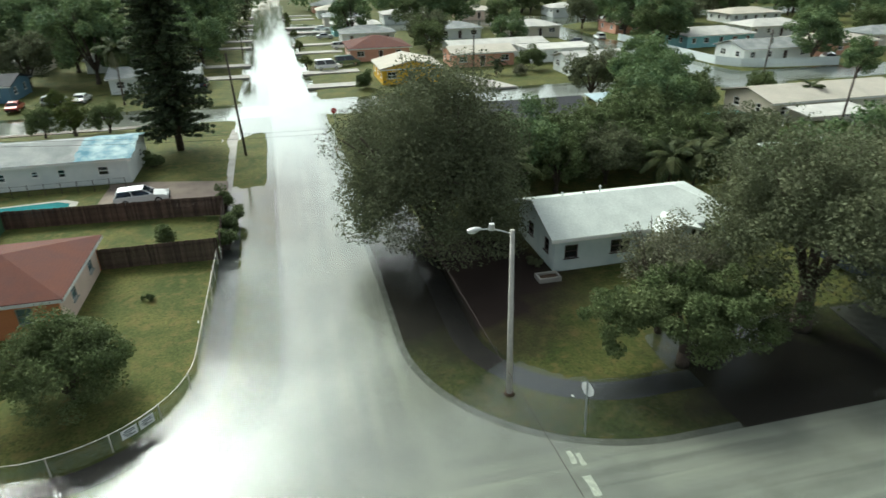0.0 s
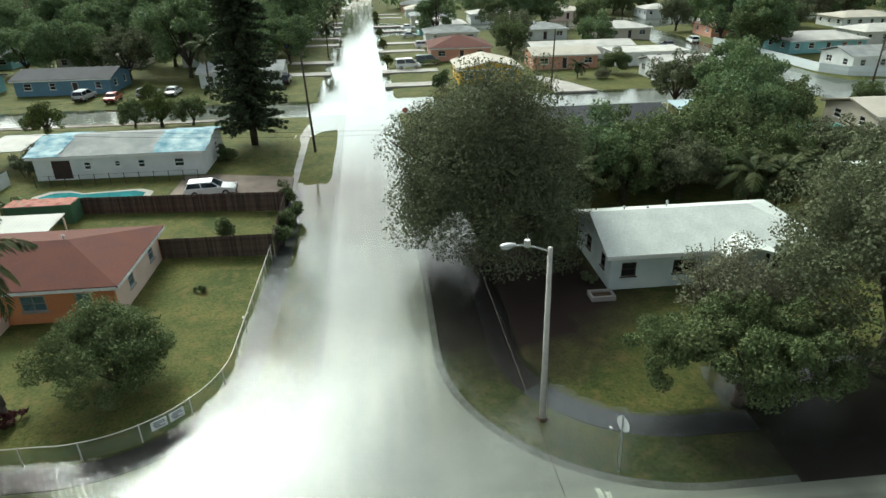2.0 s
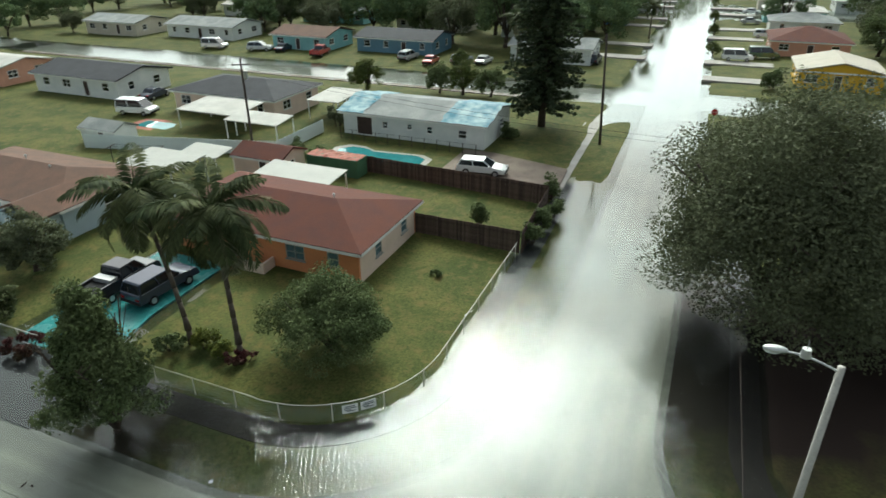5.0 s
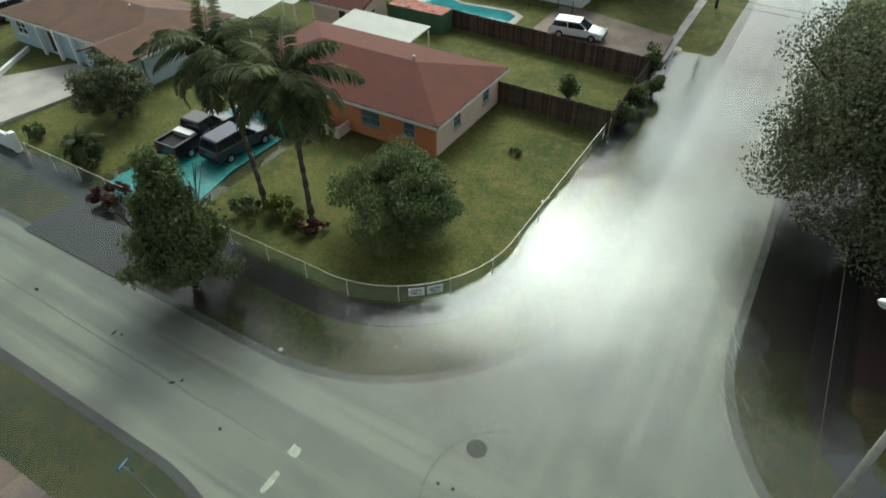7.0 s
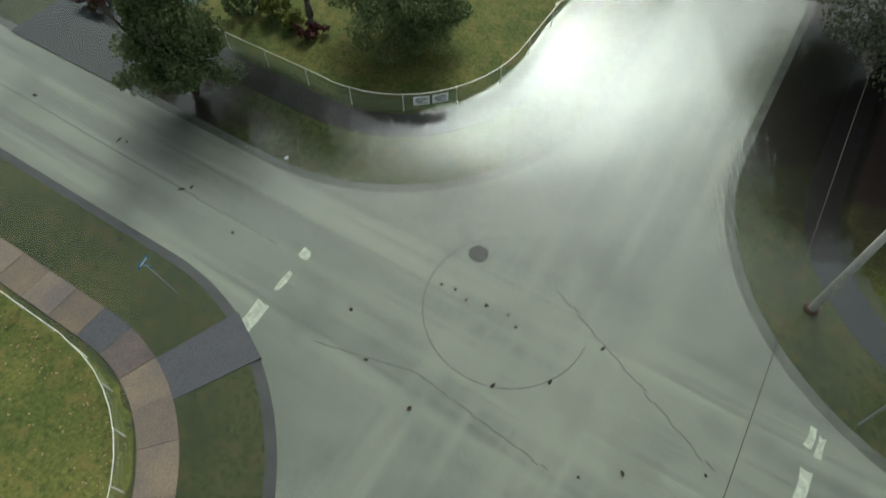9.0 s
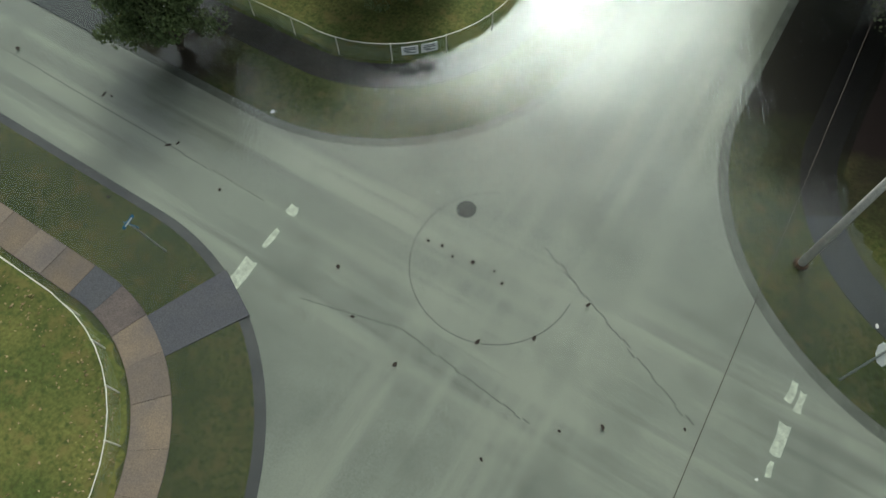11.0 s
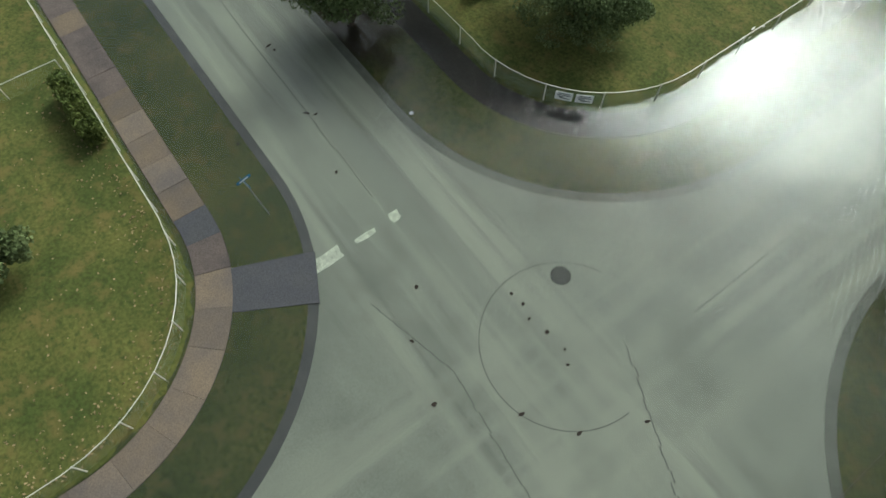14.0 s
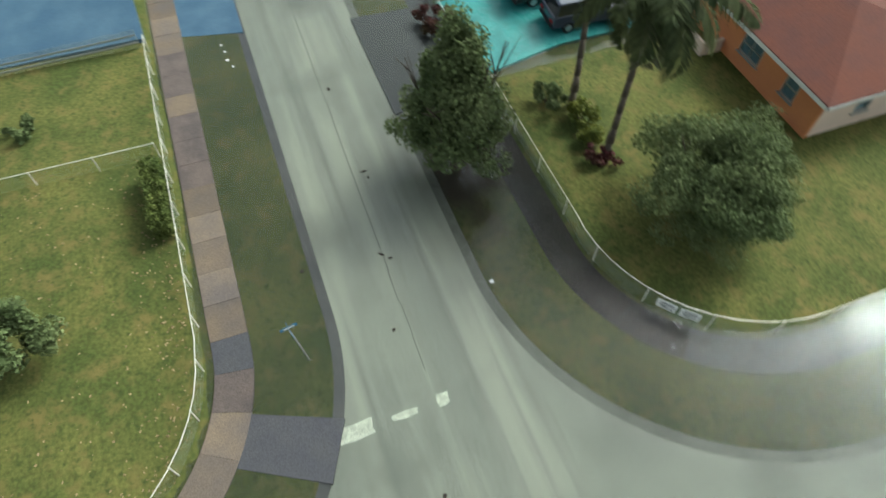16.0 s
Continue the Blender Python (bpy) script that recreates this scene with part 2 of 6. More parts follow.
M = dict(
    grass=mat("grass", (0.049, 0.066, 0.017), 0.9, var=0.42, scale=0.3, fine=7, bump=0.6, second=(0.106, 0.107, 0.03), spec=0.15),
    soil=mat("leaf_litter_soil", (0.07, 0.045, 0.03), 0.9, var=0.4, scale=0.8, fine=14, bump=0.4, second=(0.11, 0.07, 0.04)),
    road=mat("old_asphalt", (0.35, 0.346, 0.312), 0.75, var=0.2, scale=0.35, fine=14, bump=0.1, second=(0.29, 0.287, 0.265)),
    walk=mat("sidewalk_concrete", (0.155, 0.117, 0.085), 0.8, var=0.28, scale=0.55, fine=22, bump=0.12, second=(0.09, 0.075, 0.07), wet=0.5),
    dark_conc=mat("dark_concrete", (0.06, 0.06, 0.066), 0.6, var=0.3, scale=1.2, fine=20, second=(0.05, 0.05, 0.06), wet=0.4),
    gutter=mat("dark_gutter", (0.075, 0.07, 0.08), 0.6, var=0.3, scale=0.7, fine=18, second=(0.1, 0.092, 0.1)),
    silt=mat("silted_kerb_edge", (0.15, 0.147, 0.13), 0.75, var=0.3, scale=0.9, fine=16, second=(0.22, 0.215, 0.195)),
    # near-black concrete; on the oak stretch this colour stands in for shade
    black_conc=mat("near_black_concrete", (0.022, 0.014, 0.017), 0.6, var=0.4, scale=0.9, fine=12, second=(0.032, 0.022, 0.022)),
    wet_walk=mat("wet_stained_slab", (0.075, 0.06, 0.058), 0.6, var=0.35, scale=0.9, fine=20, second=(0.11, 0.085, 0.075), wet=0.5),
    joint=mat("slab_joint", (0.085, 0.066, 0.05), 0.85, var=0.3, scale=2, fine=20),
    kerb=mat("kerb_concrete", (0.2, 0.19, 0.18), 0.8, var=0.3, scale=1.5, fine=20),
    paint=mat("worn_white_paint", (0.88, 0.87, 0.78), 0.7, var=0.3, scale=5, fine=30),
    teal_conc=mat("teal_painted_concrete", (0.026, 0.16, 0.16), 0.4, var=0.25, scale=0.8, fine=20, second=(0.05, 0.25, 0.24), wet=0.6),
    conc=mat("pale_concrete", (0.38, 0.36, 0.33), 0.8, var=0.2, scale=0.6, fine=18, second=(0.29, 0.275, 0.25)),
    pave=mat("stained_driveway", (0.2, 0.16, 0.13), 0.85, var=0.3, scale=0.5, fine=16, second=(0.13, 0.1, 0.085)),
    white=mat("white_stucco", (0.72, 0.74, 0.72), 0.85, var=0.1, scale=0.8, fine=30, bump=0.1, second=(0.62, 0.65, 0.64)),
    mint=mat("pale_mint_stucco", (0.62, 0.68, 0.66), 0.85, var=0.1, scale=0.8, fine=30, bump=0.1, second=(0.5, 0.58, 0.58)),
    orange=mat("orange_stucco", (0.62, 0.25, 0.11), 0.85, var=0.12, scale=0.8, fine=30, bump=0.1, second=(0.55, 0.21, 0.1)),
    peach=mat("peach_stucco", (0.76, 0.6, 0.5), 0.85, var=0.1, scale=0.8, fine=30, bump=0.1),
    yellow=mat("yellow_stucco", (0.72, 0.43, 0.04), 0.85, var=0.1, scale=0.8, fine=30),
    pink=mat("pink_stucco", (0.62, 0.33, 0.24), 0.85, var=0.12, scale=0.8, fine=30),
    blue=mat("blue_grey_stucco", (0.13, 0.24, 0.32), 0.85, var=0.12, scale=0.8, fine=30),
    teal=mat("turquoise_stucco", (0.25, 0.5, 0.52), 0.85, var=0.12, scale=0.8, fine=30),
    beige=mat("beige_stucco", (0.6, 0.55, 0.46), 0.85, var=0.1, scale=0.8, fine=30),
    skyblue=mat("sky_blue_stucco", (0.42, 0.53, 0.58), 0.85, var=0.1, scale=0.8, fine=30),
    r_red=stripes(mat("red_brown_shingles", (0.115, 0.038, 0.025), 0.9, var=0.2, scale=0.7, fine=14, second=(0.095, 0.036, 0.03)), 2, 0.055, 0.4, 0.88),
    r_brown=stripes(mat("brown_shingles", (0.15, 0.085, 0.062), 0.9, var=0.2, scale=0.7, fine=14, second=(0.11, 0.07, 0.055)), 2, 0.055, 0.4, 0.88),
    r_white=stripes(mat("weathered_white_shingles", (0.62, 0.66, 0.62), 0.8, var=0.14, scale=0.6, fine=8, second=(0.52, 0.56, 0.53)), 2, 0.05, 0.35, 0.93),
    r_grey=stripes(mat("grey_shingles", (0.2, 0.215, 0.215), 0.85, var=0.25, scale=0.5, fine=9, second=(0.3, 0.31, 0.3)), 2, 0.055, 0.4, 0.9),
    r_dark=stripes(mat("charcoal_shingles", (0.05, 0.052, 0.06), 0.85, var=0.2, scale=0.6, fine=12), 2, 0.055, 0.4, 0.9),
    r_pale=mat("pale_flat_roof", (0.5, 0.49, 0.45), 0.8, var=0.15, scale=0.4, fine=9, second=(0.38, 0.37, 0.345)),
    r_tan=stripes(mat("tan_roof", (0.48, 0.44, 0.37), 0.85, var=0.15, scale=0.4, fine=9), 2, 0.055, 0.4, 0.92),
    r_metal=stripes(mat("white_metal_sheet", (0.42, 0.42, 0.385), 0.6, var=0.1, scale=1, fine=20, bump=0.05), 0, 0.3, 0.6, 0.8),
    tarp=mat("blue_white_tarp", (0.3, 0.43, 0.46), 0.7, var=0.12, scale=0.8, fine=3.5, bump=0.8, second=(0.02, 0.15, 0.22)),
    teal_tarp=mat("teal_tarp", (0.05, 0.28, 0.27), 0.5, var=0.2, scale=1, fine=6, bump=0.4),
    red_tarp=mat("red_brown_cover", (0.38, 0.12, 0.08), 0.7, var=0.25, scale=1, fine=9, bump=0.4, second=(0.22, 0.07, 0.05)),
    green_wall=mat("green_wall", (0.07, 0.16, 0.09), 0.8, var=0.2, scale=1, fine=16),
    blue_conc=mat("blue_painted_concrete", (0.032, 0.075, 0.125), 0.75, var=0.2, scale=0.6, fine=14, second=(0.05, 0.1, 0.15), wet=0.2),
    dry_leaf=mat("dry_fallen_leaf", (0.3, 0.22, 0.12), 0.8, var=0.4, scale=5, fine=20, bump=0),
    faint=mat("worn_dark_asphalt", (0.23, 0.227, 0.21), 0.8, var=0.2, scale=2, fine=25),
    trim=mat("white_trim", (0.78, 0.78, 0.75), 0.6, var=0.06, scale=2, fine=30, bump=0.03),
    glass=mat("dark_window_glass", (0.012, 0.016, 0.02), 0.06, var=0.1, scale=1, fine=3, bump=0.0, spec=0.6),
    pale_glass=mat("blue_window_glass", (0.1, 0.17, 0.2), 0.08, var=0.2, scale=1.5, fine=5, bump=0.0, spec=0.6),
    door=mat("dark_door", (0.06, 0.04, 0.035), 0.6, var=0.2, scale=2, fine=20),
    plank=mat("dark_stained_planks", (0.045, 0.03, 0.024), 0.85, var=0.35, scale=2.5, fine=24, bump=0.3, second=(0.09, 0.06, 0.05), island=0.3),
    wfence=mat("white_vinyl_fence", (0.68, 0.74, 0.74), 0.5, var=0.08, scale=1, fine=12, bump=0.03),
    galv=mat("galvanised_steel", (0.42, 0.44, 0.43), 0.45, 0.7, var=0.12, scale=4, fine=30, bump=0.03),
    wire=mat("fence_wire", (0.3, 0.36, 0.33), 0.6, 0.3, var=0.15, scale=3, fine=20, bump=0),
    rail=mat("pale_fence_rail", (0.62, 0.6, 0.54), 0.5, 0.2, var=0.12, scale=3, fine=20, bump=0.03),
    pole_conc=mat("weathered_pole", (0.5, 0.48, 0.44), 0.85, var=0.25, scale=2, fine=25, bump=0.2, second=(0.4, 0.38, 0.35)),
    pole_wood=mat("dark_wood_pole", (0.07, 0.055, 0.048), 0.9, var=0.25, scale=2, fine=25, bump=0.25),
    cable=mat("black_cable", (0.02, 0.02, 0.022), 0.6, var=0.1, bump=0),
    lamp_metal=mat("cast_aluminium", (0.55, 0.56, 0.55), 0.4, 0.6, var=0.1, scale=4, fine=30, bump=0.03),
    lens=mat("lamp_lens", (0.7, 0.73, 0.72), 0.15, var=0.05, scale=3, fine=20, bump=0),
    red=mat("stop_sign_red", (0.4, 0.02, 0.02), 0.4, var=0.1, scale=4, fine=20, bump=0),
    sign_white=mat("sign_white", (0.75, 0.76, 0.74), 0.45, var=0.08, scale=3, fine=20, bump=0),
    sign_ink=mat("sign_grey_ink", (0.12, 0.14, 0.14), 0.6, var=0.1, bump=0),
    sign_blue=mat("street_sign_blue", (0.02, 0.14, 0.26), 0.4, var=0.15, scale=4, fine=20, bump=0),
    bark=mat("grey_brown_bark", (0.075, 0.058, 0.045), 0.95, var=0.35, scale=3, fine=16, bump=0.6),
    palm_bark=mat("palm_bark", (0.11, 0.09, 0.07), 0.95, var=0.3, scale=3, fine=18, bump=0.5),
    pool=mat("pool_water", (0.02, 0.16, 0.17), 0.05, var=0.15, scale=0.5, fine=3, bump=0.15, second=(0.04, 0.22, 0.23)),
    rubber=mat("tyre_rubber", (0.015, 0.015, 0.016), 0.8, var=0.1, bump=0.05),
    chrome=mat("wheel_rim", (0.5, 0.5, 0.52), 0.3, 0.8, var=0.1, bump=0),
    lamp_red=mat("tail_light", (0.3, 0.01, 0.01), 0.2, var=0.1, bump=0),
    lamp_clear=mat("headlight", (0.7, 0.72, 0.74), 0.15, var=0.1, bump=0),
    manhole=mat("iron_cover", (0.085, 0.082, 0.082), 0.7, 0.3, var=0.3, scale=6, fine=40, bump=0.4),
    litter=mat("litter", (0.7, 0.7, 0.66), 0.7, var=0.2, bump=0),
    debris=mat("wet_leaf_debris", (0.04, 0.03, 0.025), 0.8, var=0.4, scale=5, fine=20, bump=0.1),
    water=water_mat("flood_water", (0.9, 0.935, 0.9), 1.0, 0.08, (0.15, 0.16, 0.14)),
    oak=leaf_mat("oak_leaves", (0.100, 0.116, 0.064), (0.139, 0.151, 0.085)),
    mango=leaf_mat("dark_green_leaves", (0.081, 0.113, 0.045), (0.129, 0.158, 0.068)),
    light=leaf_mat("light_green_leaves", (0.068, 0.097, 0.027), (0.113, 0.131, 0.034)),
    yellowleaf=leaf_mat("yellowing_leaves", (0.154, 0.161, 0.030), (0.070, 0.105, 0.028)),
    grey_leaf=leaf_mat("thin_grey_green_leaves", (0.151, 0.158, 0.091), (0.201, 0.201, 0.141)),
    palm_leaf=leaf_mat("palm_leaves", (0.034, 0.052, 0.022), (0.1, 0.112, 0.045)),
    pine_leaf=leaf_mat("pine_needles", (0.042, 0.059, 0.033), (0.068, 0.088, 0.042)),
    # leaf green raised so that distance haze is part of the colour
    hazed_leaf=leaf_mat("hazed_far_leaves", (0.092, 0.147, 0.073), (0.166, 0.220, 0.092)),
)


def shaded_soil_patch(m, centre, inner, outer, color):
    """Bare leaf-strewn soil with a ragged edge under a dense crown, the crown's shade and dark reflection painted into
    its colour.
    """
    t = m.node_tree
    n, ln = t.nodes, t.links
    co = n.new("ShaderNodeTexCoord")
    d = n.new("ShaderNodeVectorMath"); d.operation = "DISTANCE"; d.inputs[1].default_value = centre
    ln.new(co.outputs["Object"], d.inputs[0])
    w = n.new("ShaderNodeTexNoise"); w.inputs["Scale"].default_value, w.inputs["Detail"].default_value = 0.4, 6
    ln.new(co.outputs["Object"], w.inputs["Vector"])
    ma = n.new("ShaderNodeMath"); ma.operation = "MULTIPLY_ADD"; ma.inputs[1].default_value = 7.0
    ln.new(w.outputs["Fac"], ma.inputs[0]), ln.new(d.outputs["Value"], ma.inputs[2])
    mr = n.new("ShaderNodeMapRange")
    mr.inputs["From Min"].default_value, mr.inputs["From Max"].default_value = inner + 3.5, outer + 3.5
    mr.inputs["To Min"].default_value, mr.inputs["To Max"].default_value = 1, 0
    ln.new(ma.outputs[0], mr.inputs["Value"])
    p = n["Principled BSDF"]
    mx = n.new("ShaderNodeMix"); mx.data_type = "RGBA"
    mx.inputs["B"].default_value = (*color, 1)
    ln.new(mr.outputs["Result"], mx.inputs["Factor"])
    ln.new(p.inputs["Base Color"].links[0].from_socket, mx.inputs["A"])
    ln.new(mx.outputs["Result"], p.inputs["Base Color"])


def tinted(m, scale, stretch, lo, hi, color, band=None):
    """Lays stretched streaks of another tone over a surface; band: (axis, from, to, fade) keeps them to one street."""
    t = m.node_tree
    n, ln = t.nodes, t.links
    p = n["Principled BSDF"]
    co, mp, nz = n.new("ShaderNodeTexCoord"), n.new("ShaderNodeMapping"), n.new("ShaderNodeTexNoise")
    mp.inputs["Scale"].default_value = stretch
    nz.inputs["Scale"].default_value, nz.inputs["Detail"].default_value = scale, 5
    ln.new(co.outputs["Object"], mp.inputs["Vector"]), ln.new(mp.outputs[0], nz.inputs["Vector"])
    mr = n.new("ShaderNodeMapRange")
    mr.inputs["From Min"].default_value, mr.inputs["From Max"].default_value = lo, hi
    ln.new(nz.outputs["Fac"], mr.inputs["Value"])
    fac = mr.outputs["Result"]
    if band:
        axis, mid, half, fade = band
        sep = n.new("ShaderNodeSeparateXYZ"); ln.new(co.outputs["Object"], sep.inputs[0])
        df = n.new("ShaderNodeMath"); df.operation = "SUBTRACT"; df.inputs[1].default_value = mid
        ab = n.new("ShaderNodeMath"); ab.operation = "ABSOLUTE"
        ln.new(sep.outputs[axis], df.inputs[0]), ln.new(df.outputs[0], ab.inputs[0])
        br = n.new("ShaderNodeMapRange")
        br.inputs["From Min"].default_value, br.inputs["From Max"].default_value = half, half + fade
        br.inputs["To Min"].default_value, br.inputs["To Max"].default_value = 1, 0
        ln.new(ab.outputs[0], br.inputs["Value"])
        mu = n.new("ShaderNodeMath"); mu.operation = "MULTIPLY"
        ln.new(fac, mu.inputs[0]), ln.new(br.outputs["Result"], mu.inputs[1])
        fac = mu.outputs[0]
    mx = n.new("ShaderNodeMix"); mx.data_type = "RGBA"
    mx.inputs["B"].default_value = (*color, 1)
    ln.new(fac, mx.inputs["Factor"])
    ln.new(p.inputs["Base Color"].links[0].from_socket, mx.inputs["A"])
    ln.new(mx.outputs["Result"], p.inputs["Base Color"])


# tyre-worn streaks along both streets; yellowed and mossy patches in the lawns
tinted(M["road"], 1.0, (0.05, 1.1, 1), 0.42, 0.66, (0.44, 0.43, 0.38), (1, 17.2, 3.0, 2.5))
tinted(M["road"], 1.0, (0.06, 1.7, 1), 0.54, 0.74, (0.25, 0.247, 0.23), (1, 17.2, 3.0, 2.5))
tinted(M["road"], 1.0, (1.1, 0.05, 1), 0.45, 0.68, (0.44, 0.43, 0.38), (0, 2.1, 3.0, 2.0))
tinted(M["road"], 0.25, (1, 1, 1), 0.5, 0.75, (0.24, 0.237, 0.218))
tinted(M["grass"], 1.3, (1, 1, 1), 0.5, 0.72, (0.125, 0.105, 0.035))
tinted(M["grass"], 4.5, (1, 1, 1), 0.52, 0.75, (0.035, 0.052, 0.014))
# bare soil under the trees, coloured darker to include crown shade and reflection
shaded_soil_patch(M["grass"], (10.0, 38.5, 0), 6.5, 11.5, (0.028, 0.019, 0.016))
shaded_soil_patch(M["grass"], (26.0, 22.5, 0), 5.0, 8.5, (0.03, 0.02, 0.018))
shaded_soil_patch(M["grass"], (-17.5, 21.5, 0), 0.8, 3.2, (0.05, 0.034, 0.026))


def piece_tone(m, spread):
    """Varies a material from piece to piece."""
    t = m.node_tree
    p = t.nodes["Principled BSDF"]
    oi, mr, hs = t.nodes.new("ShaderNodeObjectInfo"), t.nodes.new("ShaderNodeMapRange"), t.nodes.new("ShaderNodeHueSaturation")
    mr.inputs["To Min"].default_value, mr.inputs["To Max"].default_value = 1 - spread, 1 + spread
    t.links.new(oi.outputs["Random"], mr.inputs["Value"]), t.links.new(mr.outputs["Result"], hs.inputs["Value"])
    t.links.new(p.inputs["Base Color"].links[0].from_socket, hs.inputs["Color"])
    t.links.new(hs.outputs["Color"], p.inputs["Base Color"])


piece_tone(M["walk"], 0.2)
piece_tone(M["plank"], 0.4)


def car_paint(name, color):
    m = mat(name, color, 0.28, 0.1, var=0.05, scale=2, fine=20, bump=0, spec=0.6)
    m.node_tree.nodes["Principled BSDF"].inputs["Coat Weight"].default_value = 0.6
    return m


# ---- building helpers; the street grid lies 15 degrees off the world's axes ----
GRID = Matrix.Rotation(radians(15), 4, "Z")


def lean(a, b):
    """The main street drifts slightly west as it goes north."""
    return a - 0.022 * max(0.0, b - 40.0) if b < 300 else a - 5.72


def box(bm, x, y, z, sx, sy, sz, rz=0.0, rx=0.0, ry=0.0):
    """A box by its centre and full sizes, turned in degrees."""
    m = pose(x, y, z, rx, ry, rz) @ Matrix.Diagonal((sx, sy, sz, 1))
    return bmesh.ops.create_cube(bm, size=1.0, matrix=m)["verts"]


def tube(bm, p, q, r0, r1=None, seg=8):
    """A tapered round bar from p to q."""
    p, q = Vector(p), Vector(q)
    d = q - p
    m = Matrix.Translation((p + q) / 2) @ d.to_track_quat("Z", "Y").to_matrix().to_4x4()
    return bmesh.ops.create_cone(bm, cap_ends=True, segments=seg, radius1=r0, radius2=r0 if r1 is None else r1, depth=d.length, matrix=m)["verts"]


def sweep(bm, pts, r, seg=6):
    """One connected round bar along a line of points."""
    pts = [Vector(p) for p in pts]
    rings = []
    for i, p in enumerate(pts):
        d = (pts[min(i + 1, len(pts) - 1)] - pts[max(i - 1, 0)]).normalized()
        side = d.cross(Vector((0, 0, 1)))
        side = side.normalized() if side.length > 1e-4 else Vector((1, 0, 0))
        up = side.cross(d)
        rings.append([bm.verts.new(p + (side * math.cos(w * 6.2832 / seg) + up * math.sin(w * 6.2832 / seg)) * r) for w in range(seg)])
    for u, v in zip(rings, rings[1:]):
        for k in range(seg):
            bm.faces.new((u[k], u[(k + 1) % seg], v[(k + 1) % seg], v[k]))
    bm.faces.new(rings[0][::-1]), bm.faces.new(rings[-1])


def poly(bm, pts, z0, z1):
    """A slab with an outline seen from above."""
    lo = [bm.verts.new((x, y, z0)) for x, y in pts]
    hi = [bm.verts.new((x, y, z1)) for x, y in pts]
    bm.faces.new(lo[::-1]), bm.faces.new(hi)
    for i in range(len(pts)):
        j = (i + 1) % len(pts)
        bm.faces.new((lo[i], lo[j], hi[j], hi[i]))


def part(name, bm, material, parent=None, label="", bevel=0.0, smooth=False):
    """Links a bmesh as one mesh object under a thing or part."""
    if bevel:
        bmesh.ops.bevel(bm, geom=bm.edges[:], offset=bevel, segments=1, affect="EDGES", clamp_overlap=True)
    bmesh.ops.recalc_face_normals(bm, faces=bm.faces[:])
    me = bpy.data.meshes.new(name)
    bm.to_mesh(me)
    bm.free()
    me.materials.append(material)
    if smooth:
        for f in me.polygons:
            f.use_smooth = True
    ob = new(name, me)
    if parent is not None:
        ob.parent = parent
    return tagged(ob, label) if label else ob


def thing(name, a, b, z, rot, label, category, group="", kind=""):
    e = new(name)
    e.empty_display_size = 0.3
    e.matrix_world = GRID @ pose(a, b, z, 0, 0, rot)
    return tagged(e, label, category, group, kind)


def setting(name, bm, material, label, category="ground", smooth=False):
    ob = part(name, bm, material, None, "", 0, smooth)
    ob.matrix_world = GRID
    return tagged(ob, label, category, "", "structure")


def raw_mesh(name, verts, faces, material):
    me = bpy.data.meshes.new(name)
    me.from_pydata(verts, [], faces)
    me.materials.append(material)
    return me


# ---- ground ----
ROADS = dict(west=-1.1, east=5.3, south=14.3, north=20.1)
CORNERS = {"nw": ((-12.8, 31.8), -1, 1), "ne": ((17.0, 31.8), 1, 1), "sw": ((-12.8, 2.6), -1, -1), "se": ((17.0, 2.6), 1, -1)}
KERB_R = 11.7


def corner_path(key, r, reach_a=110.0, reach_b=62.0):
    """The line at distance r from a corner's centre: along the cross street, round the corner, along the main street."""
    (ca, cb), sa, sb = CORNERS[key]
    pts = [(ca + sa * (reach_a - i * reach_a / 40), cb - sb * r) for i in range(40)]
    for i in range(25):
        w = math.pi / 2 * i / 24
        pts.append((ca - sa * r * math.sin(w), cb - sb * r * math.cos(w)))
    pts += [(ca - sa * r, cb + sb * reach_b * i / 40) for i in range(1, 41)]
    return pts


def inset(a, b):
    """Which near corner block a point lies in, and its distance r from that corner's rounded line."""
    sa, sb = (-1 if a < 2.1 else 1), (-1 if b < 17.2 else 1)
    key = ("n" if sb > 0 else "s") + ("w" if sa < 0 else "e")
    ca, cb = CORNERS[key][0]
    da, db = (ca - a) * sa * -1, (cb - b) * sb
    da = (a - ca) * -sa
    if da > 0 and db > 0:
        return key, math.hypot(da, db)
    return key, max(da, db)


def ramp_to(x, pairs):
    for (x0, y0), (x1, y1) in zip(pairs, pairs[1:]):
        if x <= x1:
            return y0 + (y1 - y0) * max(0.0, x - x0) / (x1 - x0)
    return pairs[-1][1]


FAR_STREETS = ((-400, 400, 93.9, 101.6), (72.0, 79.0, 55, 400), (-130, -123, 20, 300), (-400, 400, 200, 207))


